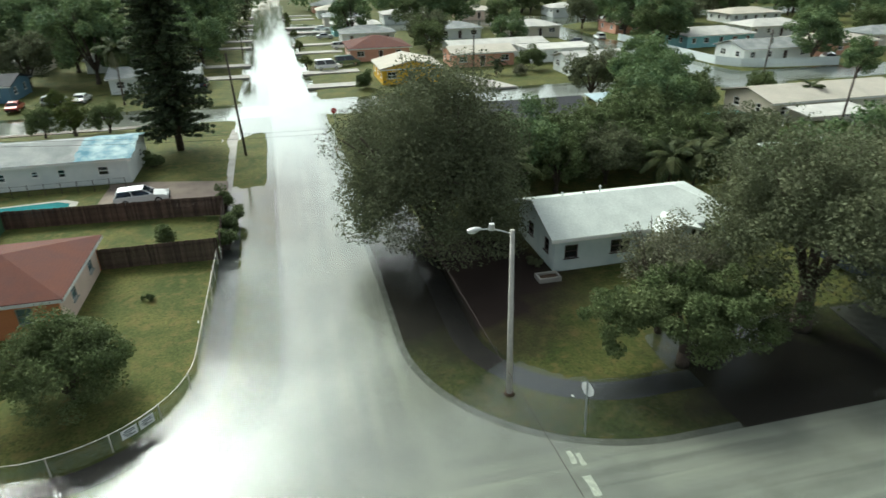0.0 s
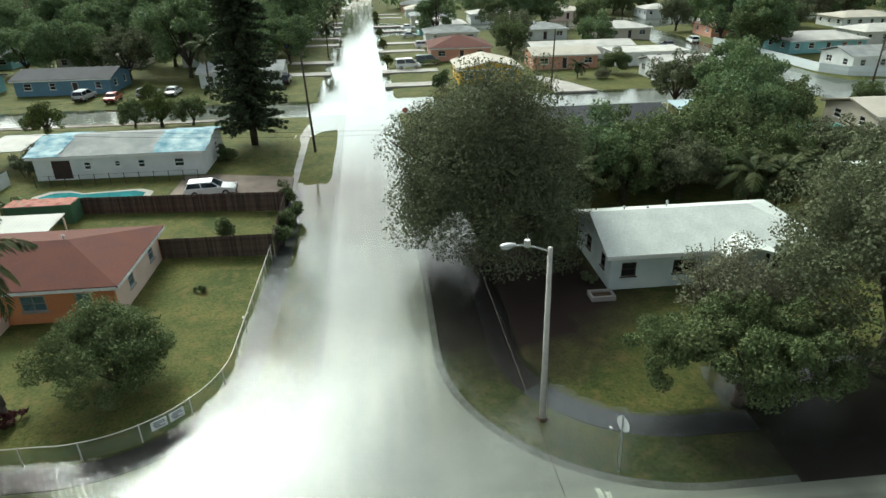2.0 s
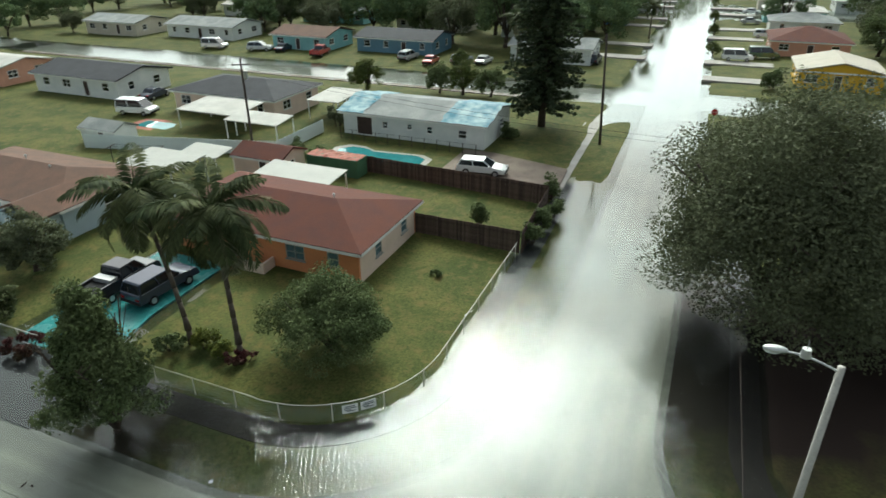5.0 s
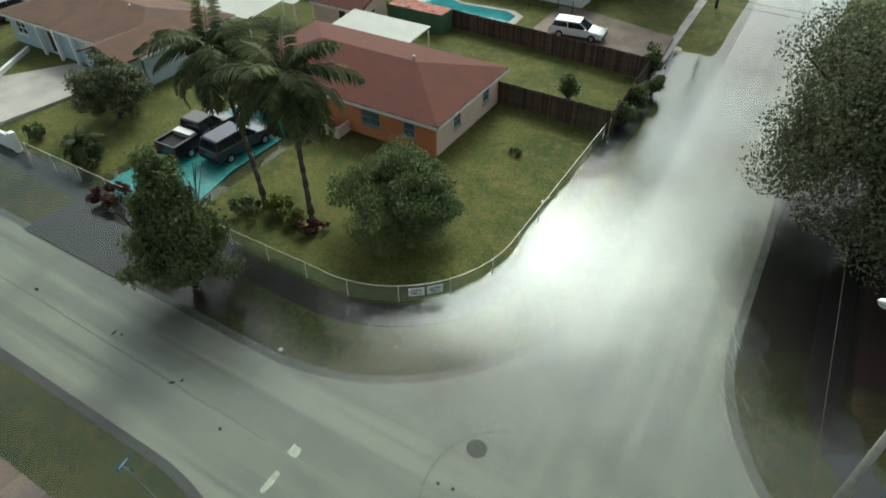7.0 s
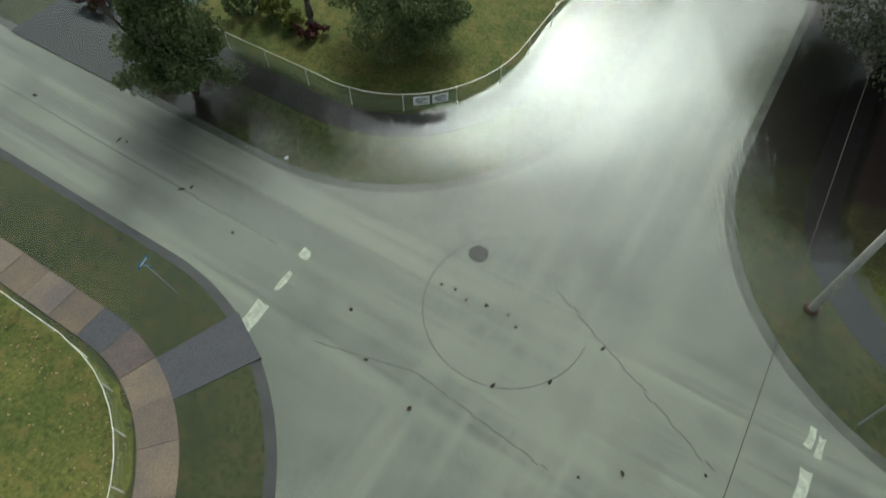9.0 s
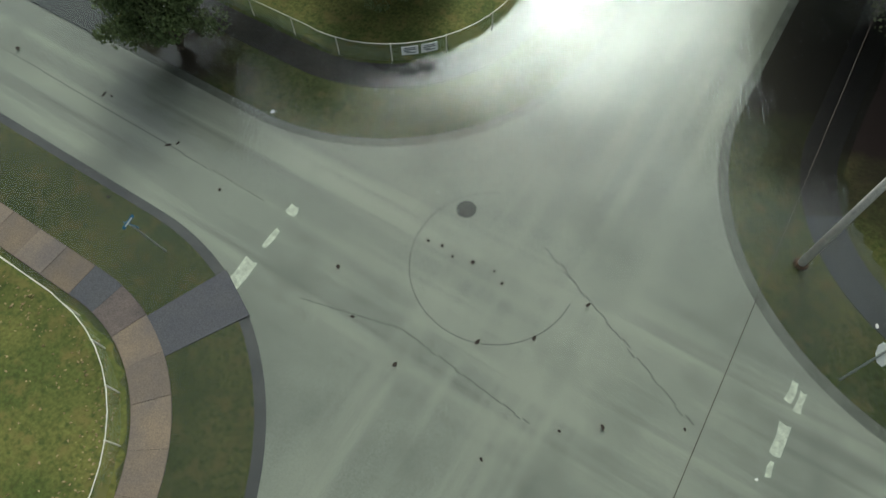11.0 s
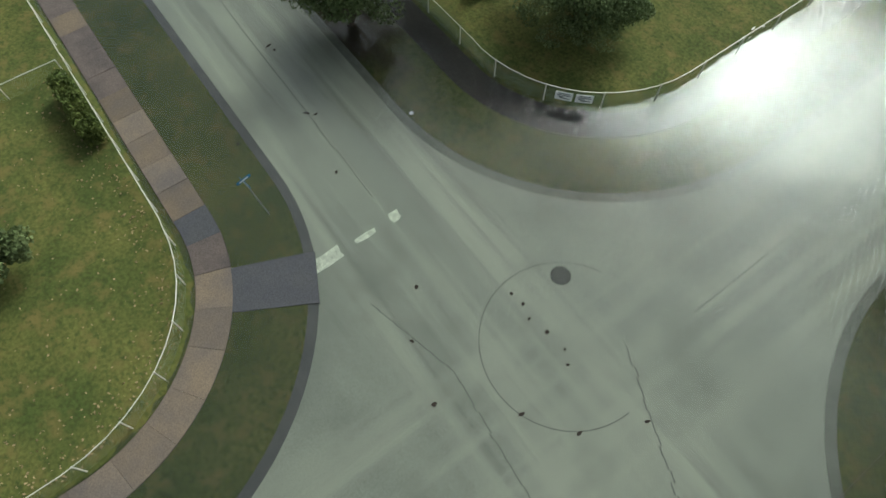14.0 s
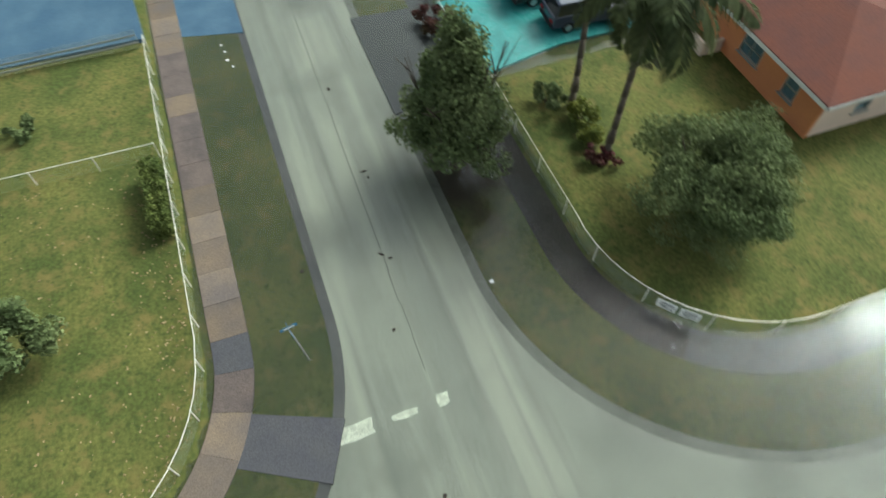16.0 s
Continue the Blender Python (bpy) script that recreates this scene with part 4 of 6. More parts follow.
# houses farther off: a0, a1, b0, b1, wall, roof, kind, rise, label
FAR = [
    (-58.8, -42.4, 67.4, 78.0, "peach", "r_dark", "hx", 1.2, "peach house with charcoal hip roof"),
    (-86, -69, 68.5, 79, "white", "r_dark", "gx", 1.2, "white house with dark roof"),
    (-58.5, -42.0, 114.0, 124.4, "blue", "r_dark", "gx", 1.2, "blue-grey house with charcoal gable roof"),
    (-75.5, -62.6, 111.0, 122.0, "teal", "r_brown", "gx", 1.2, "turquoise house with brown roof"),
    (-106, -87.5, 115.0, 125.5, "white", "r_grey", "gx", 1.2, "white house with grey gable roof"),
    (-128, -112, 113, 123, "beige", "r_grey", "gx", 1.1, "beige house with grey roof"),
    (-27, -12.0, 115.5, 124.5, "white", "r_grey", "gx", 1.2, "white house with grey gable roof"),
    (-38, -22, 185, 198, "pink", "r_tan", "hx", 1.5, "pink house with tan hip roof"),
    (-36, -20, 140, 150, "white", "r_pale", "hx", 1.2, "white house with pale roof"),
    (-40, -22, 162, 173, "beige", "r_brown", "hx", 1.3, "beige house with brown roof"),
    (-40, -22, 222, 236, "peach", "r_tan", "hx", 1.6, "peach house with tan hip roof"),
    (-40, -22, 250, 262, "white", "r_pale", "hx", 1.6, "white house with pale roof"),
    (17.5, 29.0, 109.5, 121.0, "yellow", "r_tan", "gy", 1.3, "bright yellow house with weathered tan roof"),
    (15.5, 29.0, 136.5, 150.0, "pink", "r_red", "hx", 1.9, "pink house with dark red hip roof"),
    (17, 31, 164, 175, "white", "r_grey", "hx", 1.4, "white house with grey hip roof"),
    (17, 31, 184, 196, "teal", "r_pale", "hx", 1.4, "pale turquoise house with light roof"),
    (17, 31, 212, 224, "beige", "r_grey", "hx", 1.4, "beige house with grey roof"),
    (17, 31, 238, 250, "white", "r_tan", "hx", 1.6, "white house with tan roof"),
    (17, 31, 262, 274, "pink", "r_grey", "hx", 1.6, "pink house with grey roof"),
    (33.5, 47, 122, 131, "pink", "r_tan", "gx", 1.0, "pink house with tan roof"),
    (36, 58, 132, 141, "white", "r_pale", "gx", 0.8, "long white house with white flat roof"),
    (48, 63, 122.5, 131.0, "white", "r_pale", "flat", 0.3, "white house with flat carport roof"),
    (49.5, 62.0, 106.5, 115.5, "white", "r_pale", "gx", 1.1, "white house with pale gable roof on green lawn"),
    (56, 72, 162, 174, "beige", "r_pale", "hx", 1.3, "beige house with pale roof"),
    (38, 54, 165, 176, "white", "r_grey", "hx", 1.3, "white house with grey roof"),
    (86, 102, 108.0, 118.0, "white", "r_grey", "gx", 1.3, "white and pink house with grey roof"),
    (105, 121, 111, 122, "pink", "r_tan", "hx", 1.3, "pink house with tan roof"),
    (88, 106, 130, 141, "teal", "r_pale", "hx", 1.3, "pale blue house with light roof"),
    (86, 102, 160, 171, "pink", "r_brown", "hx", 1.3, "pink house with brown roof"),
    (112, 130, 140, 151, "white", "r_pale", "hx", 1.3, "white house with pale roof"),
    (59.5, 81.0, 67.5, 78.0, "beige", "r_tan", "gx", 1.2, "long beige house with tan gable roof"),
    (88, 104, 66, 77, "white", "r_pale", "gx", 1.1, "white house with pale roof"),
    (43.5, 57.0, 44.0, 53.0, "white", "r_white", "gx", 1.2, "white house with pale shingle roof behind trees"),
    (19.5, 37.0, 69.5, 78.5, "beige", "r_dark", "gx", 1.3, "house with charcoal roof hidden behind trees"),
    (-82, -64, 36, 46, "white", "r_red", "hx", 1.3, "white house with dark red roof"),
    (-108, -90, 36, 46, "beige", "r_brown", "hx", 1.3, "beige house with brown roof"),
    (-108, -92, 68, 78, "pink", "r_pale", "gx", 1.0, "pink house with pale roof"),
    (-64, -46, 142, 153, "beige", "r_pale", "gx", 1.1, "beige house with pale roof"),
    (-92, -74, 146, 157, "teal", "r_grey", "gx", 1.1, "turquoise house with grey roof"),
    (-120, -102, 150, 161, "white", "r_pale", "gx", 1.1, "white house with white roof"),
    (-70, -52, 176, 187, "white", "r_pale", "gx", 1.1, "white house with white roof"),
    (-104, -86, 182, 193, "orange", "r_grey", "gx", 1.1, "orange house with grey roof"),
    (-140, -122, 178, 190, "teal", "r_tan", "gx", 1.1, "blue-green house with tan roof"),
    (36, 52, 212, 224, "white", "r_pale", "hx", 1.3, "white house with pale roof"),
    (58, 72, 214, 226, "peach", "r_tan", "hx", 1.3, "peach house with tan roof"),
    (90, 106, 212, 224, "white", "r_pale", "hx", 1.3, "white house with pale roof"),
    (125, 142, 118, 128, "beige", "r_grey", "hx", 1.3, "beige house with grey roof"),
    (128, 146, 170, 182, "white", "r_tan", "hx", 1.3, "white house with tan roof"),
]
for a0, a1, b0, b1, wall, roof, kind, rise, label in FAR:
    house(lean(a0, b0) if abs(a0) < 45 else a0, lean(a1, b0) if abs(a0) < 45 else a1, b0, b1, wall, roof, kind, rise, label)

# ---- plants ----
def leaf_cloud(rnd, centres, radii, count, size, flat=0.0, shell=0.35):
    """Folded leaf sprays scattered round branch ends: vertices and faces."""
    n = count
    k = rnd.integers(0, len(centres), n)
    d = rnd.normal(size=(n, 3))
    d /= np.linalg.norm(d, axis=1)[:, None]
    r = radii[k] * (shell + (1 - shell) * rnd.random(n) ** 0.5)
    p = centres[k] + d * r[:, None] * np.array([1, 1, 0.8])
    ax = rnd.normal(size=(n, 3)); ax[:, 2] = ax[:, 2] * (1 - flat) - 0.25
    ax /= np.linalg.norm(ax, axis=1)[:, None]
    up = rnd.normal(size=(n, 3)) * 0.6 + d + np.array([0, 0, 0.8])
    side = np.cross(ax, up)
    side /= np.linalg.norm(side, axis=1)[:, None] + 1e-9
    s = size * (0.6 + 0.8 * rnd.random(n))[:, None]
    v = np.empty((n, 4, 3))
    v[:, 0] = p - ax * s * 0.5
    v[:, 1] = p + side * s * 0.32
    v[:, 2] = p + ax * s * 0.6
    v[:, 3] = p - side * s * 0.32 + np.cross(side, ax) * s * 0.15
    return v.reshape(-1, 3), np.arange(n * 4).reshape(-1, 4)


def quad_mesh(name, verts, faces, material):
    me = bpy.data.meshes.new(name)
    me.vertices.add(len(verts))
    me.vertices.foreach_set("co", np.asarray(verts, np.float32).ravel())
    me.loops.add(faces.size)
    me.loops.foreach_set("vertex_index", faces.ravel().astype(np.int32))
    me.polygons.add(len(faces))
    me.polygons.foreach_set("loop_start", (np.arange(len(faces)) * 4).astype(np.int32))
    me.update(calc_edges=True)
    me.validate()
    me.materials.append(material)
    return me


def tree(a, b, z, height, width, label, seed, leaf="oak", leaves=9000, size=0.3, trunk=0.25, fork=0.3, clumps=70, bare=0.0, category="tree", group="", droop=0.0, name="tree", depth=None, cone=0.0):
    """A trunk that forks into limbs, with leaf sprays round their ends; the outline is uneven with gaps."""
    rnd = np.random.default_rng(seed)
    t = thing(name, a, b, z, 0, label, category, group)
    fork_z = height * fork
    bm = bmesh.new()
    lx, ly = rnd.normal(0, 0.15, 2)
    tube(bm, (0, 0, -0.3), (lx * 0.5, ly * 0.5, fork_z * 0.5), trunk * 1.25, trunk, 9)
    tube(bm, (lx * 0.5, ly * 0.5, fork_z * 0.45), (lx, ly, fork_z * 1.05), trunk * 1.0, trunk * 0.8, 9)
    centres, radii = [], []
    half, dep = width / 2, (depth or width) / 2
    for i in range(7):
        w = i * 2 * math.pi / 7 + rnd.uniform(-0.3, 0.3)
        out = rnd.uniform(0.35, 0.7)
        mid = Vector((lx + math.cos(w) * half * out * 0.5, ly + math.sin(w) * dep * out * 0.5, fork_z + (height - fork_z) * rnd.uniform(0.25, 0.45)))
        end = Vector((math.cos(w) * half * out, math.sin(w) * dep * out, fork_z + (height - fork_z) * rnd.uniform(0.45, 0.8)))
        tube(bm, (lx, ly, fork_z * 0.95), mid, trunk * 0.55, trunk * 0.35, 6)
        tube(bm, mid, end, trunk * 0.35, trunk * 0.12, 5)
        for _ in range(3):
            e2 = end + Vector(rnd.normal(0, 0.1, 3)) * half
            tube(bm, mid.lerp(end, rnd.uniform(0.3, 0.9)), e2, trunk * 0.16, trunk * 0.05, 4)
    part("trunk", bm, M["bark"], t, "", 0, True)
    # clumps on and in a lumpy dome
    cz, hz = fork_z + (height - fork_z) * 0.42, (height - fork_z) * 0.62
    for i in range(clumps):
        d = rnd.normal(size=3)
        d /= np.linalg.norm(d)
        if d[2] < -0.55:
            d[2] *= -0.5
        f = rnd.uniform(0.55, 0.93)
        lump = 1 + 0.38 * noise.noise((d[0] * 1.7 + seed, d[1] * 1.7, d[2] * 1.7))
        c = np.array([d[0] * half * f * lump, d[1] * dep * f * lump, cz + d[2] * hz * f * lump])
        c[2] -= droop * (np.hypot(d[0], d[1]) ** 2) * height * rnd.uniform(0.3, 1)
        taper = 1 - cone * max(0.0, min(1.0, (c[2] - fork_z) / (height - fork_z)))
        c[0], c[1] = c[0] * taper, c[1] * taper
        r = min(half, hz) * rnd.uniform(0.16, 0.32) * (0.5 + 0.5 * taper)
        c[2] = max(c[2], r + 0.25)
        centres.append(c)
        radii.append(r)
    v, f = leaf_cloud(rnd, np.array(centres), np.array(radii), leaves, size)
    crown = new("crown", quad_mesh("crown", v, f, M[leaf]))
    crown.parent = t
    if bare:
        bm = bmesh.new()
        for i in range(60):
            w, up = rnd.uniform(0, 6.28), rnd.uniform(0.5, 1.0)
            p0 = Vector((lx, ly, fork_z)) + Vector((math.cos(w), math.sin(w), 1.0)) * half * 0.3
            tube(bm, p0, (math.cos(w) * half * 0.9 * rnd.uniform(0.5, 1), math.sin(w) * half * 0.9 * rnd.uniform(0.5, 1), height * up), 0.04, 0.015, 4)
        tagged(part("bare_twig", bm, M["palm_bark"], t), kind="stuff")
    return t


def palm(a, b, z, height, label, seed, fronds=17, length=2.7, lean_x=0.0, lean_y=0.0, trunk=0.16, group="palms", dead=2):
    """A leaning ringed trunk with a head of arching feather fronds."""
    rnd = np.random.default_rng(seed)
    t = thing("palm_tree", a, b, z, 0, label, "palm tree", group)
    bm = bmesh.new()
    prev = Vector((0, 0, -0.2))
    for i in range(1, 11):
        k = i / 10
        p = Vector((lean_x * k ** 1.6, lean_y * k ** 1.6, height * k))
        tube(bm, prev, p, trunk * (1.35 - 0.55 * (k - 0.1)) if i < 3 else trunk * (1.05 - 0.3 * k), trunk * (0.98 - 0.3 * k), 8)
        prev = p
    part("trunk", bm, M["palm_bark"], t, "", 0, True)
    top = prev
    for i in range(fronds):
        w = i * 2.399 + rnd.uniform(-0.2, 0.2)
        old = i / fronds
        rise = 1.15 - 1.75 * old + rnd.uniform(-0.1, 0.1)
        ln = length * rnd.uniform(0.85, 1.1)
        pts, ang, p = [], rise, top.copy()
        for s in range(11):
            pts.append(p.copy())
            p = p + Vector((math.cos(w) * math.cos(ang), math.sin(w) * math.cos(ang), math.sin(ang))) * ln / 10
            ang -= 0.12 + 0.08 * old
        vs, fs = [], []
        across = Vector((-math.sin(w), math.cos(w), 0))
        for s in range(10):
            d = (pts[s + 1] - pts[s]).normalized()
            for q in range(5):
                base = pts[s].lerp(pts[s + 1], q / 5)
                k = (s + q / 5) / 10
                reach = ln * 0.27 * math.sin(math.pi * min(1, 0.12 + 0.86 * k)) ** 0.7
                for sg in (-1, 1):
                    tip = base + across * sg * reach * 0.8 + d * reach * 0.55 + Vector((0, 0, -reach * (0.25 + 0.4 * rnd.random())))
                    wd = d * 0.075
                    i0 = len(vs)
                    mid = base.lerp(tip, 0.5) + Vector((0, 0, reach * 0.08))
                    vs += [base - wd * 0.5, mid - wd, tip, mid + wd]
                    fs.append((i0, i0 + 1, i0 + 2, i0 + 3))
            side = across * 0.035 * (1.1 - s / 10)
            i0 = len(vs)
            vs += [pts[s] - side, pts[s + 1] - side, pts[s + 1] + side, pts[s] + side]
            fs.append((i0, i0 + 1, i0 + 2, i0 + 3))
        ob = new("frond", quad_mesh("frond", np.array([tuple(v) for v in vs]), np.array(fs), M["grey_leaf"] if i >= fronds - dead else M["palm_leaf"]))
        ob.parent = t
    return t


def pine(a, b, z, height, width, label, seed):
    """A tall conical pine: whorls of level, slightly drooping boughs with needle sprays."""
    rnd = np.random.default_rng(seed)
    t = thing("pine_tree", a, b, z, 0, label, "pine tree")
    bm = bmesh.new()
    tube(bm, (0, 0, -0.3), (0, 0, height * 0.5), 0.45, 0.3, 10)
    tube(bm, (0, 0, height * 0.5), (0, 0, height), 0.3, 0.04, 8)
    part("trunk", bm, M["bark"], t, "", 0, True)
    bm = bmesh.new()
    cs, rs = [], []
    zz = height * 0.075
    while zz < height * 0.98:
        k = zz / height
        reach = width / 2 * (1 - k) ** 0.55 * min(1.0, 0.72 + k * 3)
        for i in range(8):
            w = i * math.pi / 4 + rnd.uniform(-0.35, 0.35)
            ln = reach * rnd.uniform(0.65, 1.12)
            dz = rnd.uniform(-0.25, 0.1) * ln * 0.6
            tube(bm, (0, 0, zz), (math.cos(w) * ln, math.sin(w) * ln, zz + dz), 0.05, 0.012, 4)
            for q in np.linspace(0.25, 1.0, 6):
                cs.append((math.cos(w) * ln * q, math.sin(w) * ln * q, zz + dz * q + 0.05))
                rs.append(0.22 + 0.3 * (1 - q))
        zz += 0.5 * rnd.uniform(0.8, 1.3)
    tagged(part("bough", bm, M["bark"], t), kind="stuff")
    v, f = leaf_cloud(rnd, np.array(cs), np.array(rs), 34000, 0.42, flat=0.6)
    crown = new("crown", quad_mesh("crown", v, f, M["pine_leaf"]))
    crown.parent = t
    return t


def shrub(a, b, z, height, width, label, seed, leaf="mango", leaves=1500, size=0.18, depth=None, group="shrubs"):
    """Several stems from the ground with leaf sprays."""
    rnd = np.random.default_rng(seed)
    t = thing("shrub", a, b, z, 0, label, "shrub", group)
    half, dep = width / 2, (depth or width) / 2
    bm = bmesh.new()
    cs, rs = [], []
    for i in range(9):
        e = Vector((rnd.uniform(-1, 1) * half * 0.7, rnd.uniform(-1, 1) * dep * 0.7, height * rnd.uniform(0.4, 0.8)))
        tube(bm, (e.x * 0.3, e.y * 0.3, -0.1), e, 0.03, 0.012, 5)
        for _ in range(3):
            cs.append((e.x + rnd.normal(0, half * 0.15), e.y + rnd.normal(0, dep * 0.15), max(0.15, e.z * rnd.uniform(0.5, 1.15))))
            rs.append(height * rnd.uniform(0.14, 0.24))
    part("stem", bm, M["bark"], t)
    v, f = leaf_cloud(rnd, np.array(cs), np.array(rs), leaves, size)
    crown = new("foliage", quad_mesh("foliage", v, f, M[leaf]))
    crown.parent = t
    return t


# big oak over the street, east side
tree(9.9, 43.0, 0.1, 14.0, 14.6, "large dark live oak leaning over the flooded street", 3, "oak", 150000, 0.16, 0.55, 0.1, 310, depth=16, droop=0.1)
tree(15.0, 51.5, 0.1, 8.5, 9.5, "dark leafy tree beside the white house", 5, "oak", 20000, 0.22, 0.35, 0.15, 80)
# trees of the corner yard
tree(20.4, 25.4, -0.1, 6.0, 11.6, "spreading leafy street tree standing in flood water", 7, "mango", 52000, 0.14, 0.32, 0.3, 170, depth=7.5)
tree(20.8, 28.6, 0.1, 7.0, 6.6, "thin half-bare grey tree in the corner yard", 8, "grey_leaf", 9000, 0.13, 0.2, 0.35, 80, bare=1.0)
tree(29.4, 26.9, -0.1, 12.3, 14.5, "big dark oak standing in flood water", 9, "oak", 62000, 0.17, 0.55, 0.22, 190)
tree(37.5, 30.5, 0.1, 9.5, 10.5, "dark oak by a driveway", 10, "oak", 20000, 0.22, 0.4, 0.25, 90)
# round tree on the orange house's lawn
tree(-12.0, 30.4, 0.1, 4.9, 6.4, "round dense green tree on the fenced lawn", 11, "mango", 42000, 0.12, 0.16, 0.06, 150)
# street tree in the water, west
tree(-18.4, 21.4, -0.1, 8.3, 6.6, "dense cone-shaped dark green street tree standing in flood water", 12, "mango", 42000, 0.14, 0.2, 0.02, 170, cone=0.85)
# palms before the orange house
palm(-16.5, 28.3, 0.2, 8.5, "tall coconut palm with arching fronds on the lawn", 21, 28, 3.9, -0.7, 0.5)
palm(-20.0, 28.3, 0.2, 8.2, "leaning coconut palm with drooping fronds", 22, 26, 3.8, -3.2, 1.4, dead=4)
pine(-12.6, 78.2, 0.15, 31, 9.5, "very tall dark conical pine on the corner lawn", 31)

# ---- fences ----
def span(pts, step):
    """Even steps along a line of points: (x, y, heading)."""
    out, carry = [], 0.0
    for (xa, ya), (xb, yb) in zip(pts, pts[1:]):
        ln = math.hypot(xb - xa, yb - ya)
        d = carry
        while d < ln:
            out.append((xa + (xb - xa) * d / ln, ya + (yb - ya) * d / ln, math.degrees(math.atan2(yb - ya, xb - xa))))
            d += step
        carry = d - ln
    return out


def chain_fence(pts, z, tall, label, rail="rail", pitch=0.11, gap=2.6, strand=0.006):
    """Chain-link fence: posts, a top rail and woven wire."""
    f = thing("chain_link_fence", 0, 0, 0, 0, label, "fence", "chain-link fences")
    for x, y, _ in span(pts, gap):
        bm = bmesh.new()
        tube(bm, (x, y, z - 0.3), (x, y, z + tall + 0.03), 0.03, None, 6)
        part("post", bm, M[rail], f)
    bm = bmesh.new()
    sweep(bm, [(*p, z + tall) for p in pts], 0.02)
    part("top_rail", bm, M[rail], f)
    marks = span(pts, pitch)
    n = int(round(tall / pitch))
    vs, fs = [], []
    for i in range(len(marks)):
        for sgn in (-1, 1):
            j = i + sgn * n
            if 0 <= j < len(marks):
                prev = None
                for s in range(0, 5):
                    m = marks[i + round((j - i) * s / 4)]
                    zz = z + tall * s / 4
                    w = strand
                    cur = len(vs)
                    vs += [(m[0], m[1], zz - w), (m[0], m[1], zz + w)]
                    if prev is not None:
                        fs.append((prev, cur, cur + 1, prev + 1))
                    prev = cur
    ob = new("wire_mesh", quad_mesh("wire_mesh", np.array(vs), np.array(fs), M["wire"]))
    ob.parent = f
    tagged(ob, kind="stuff")
    return f


def plank_fence(pts, z, tall, label, material="plank", width=0.15, name="wooden_fence", rail_back=0.05, fill=0.93):
    """Upright boards on rails, each board a piece, slightly uneven."""
    f = thing(name, 0, 0, 0, 0, label, "fence")
    bm = bmesh.new()
    box(bm, 0, 0, 0, width * fill, 0.025, tall)
    me = bpy.data.meshes.new("board")
    bm.to_mesh(me), bm.free()
    me.materials.append(M[material])
    rnd = random.Random(5)
    for x, y, h in span(pts, width)[:290]:
        o = new("board", me)
        o.parent = f
        o.matrix_local = pose(x, y, z + tall / 2 + rnd.uniform(-0.03, 0.03), rnd.uniform(-1, 1), rnd.uniform(-0.8, 0.8), h)
    for hgt in (0.35, tall - 0.3):
        for p, q in zip(pts, pts[1:]):
            bm = bmesh.new()
            ln, ang = math.hypot(q[0] - p[0], q[1] - p[1]), math.degrees(math.atan2(q[1] - p[1], q[0] - p[0]))
            box(bm, (p[0] + q[0]) / 2 - math.sin(radians(ang)) * rail_back, (p[1] + q[1]) / 2 + math.cos(radians(ang)) * rail_back, z + hgt, ln, 0.04, 0.09, ang)
            part("rail", bm, M[material], f)
    return f


def arc(ca, cb, r, w0, w1, n=12):
    return [(ca + r * math.cos(radians(w0 + (w1 - w0) * i / n)), cb + r * math.sin(radians(w0 + (w1 - w0) * i / n))) for i in range(n + 1)]


nw_line = [(-27.2, 25.0), (-13.2, 25.0)] + arc(-12.8, 31.8, 6.85, -88, -2) + [(-5.95, 46.0)]
chain_fence(nw_line, 0.0, 1.05, "low chain-link fence with pale rail round the corner lawn")
sw_line = [(-31.2, 9.3), (-13.0, 9.3)] + arc(-12.8, 2.4, 6.85, 88, 2) + [(-5.9, -8.0)]
chain_fence(sw_line, 0.05, 1.0, "low chain-link fence with pale rail beside the sidewalk", gap=1.9, strand=0.003)
chain_fence([(-23.3, 9.0), (-23.4, -6.0)], 0.2, 0.9, "low chain-link fence between two lawns", strand=0.003)
chain_fence([(-37.0, 24.6), (-27.4, 24.6)], 0.0, 1.1, "chain-link fence at the flooded road edge")
plank_fence([(-25.0, 56.8), (-6.1, 55.6)], 0.1, 1.8, "tall dark weathered wooden plank fence")
plank_fence([(-6.1, 55.6), (-5.7, 46.2)], 0.0, 1.8, "dark weathered plank fence along the flooded street")
plank_fence([(-14.3, 46.3), (-5.9, 46.2)], 0.1, 1.8, "dark weathered plank fence between lawn and yard")
plank_fence([(-56.0, 52.0), (-35.2, 57.5), (-35.2, 66.5)], 0.1, 1.7, "white vinyl panel fence round a pool yard", "wfence", 0.2, "vinyl_fence")
plank_fence([(75.4 + 6.5, 150), (82.0, 111.0), (84.5, 106.5), (90, 104.2), (103, 102.5)], 0.15, 1.6, "long white vinyl fence round a corner lot", "wfence", 0.28, "vinyl_fence")
plank_fence([(-31.6, 8.9), (-31.2, -4.0)], 0.1, 1.1, "dark metal picket fence beside a blue driveway", "galv", 0.14, "picket_fence", 0.03, 0.25)

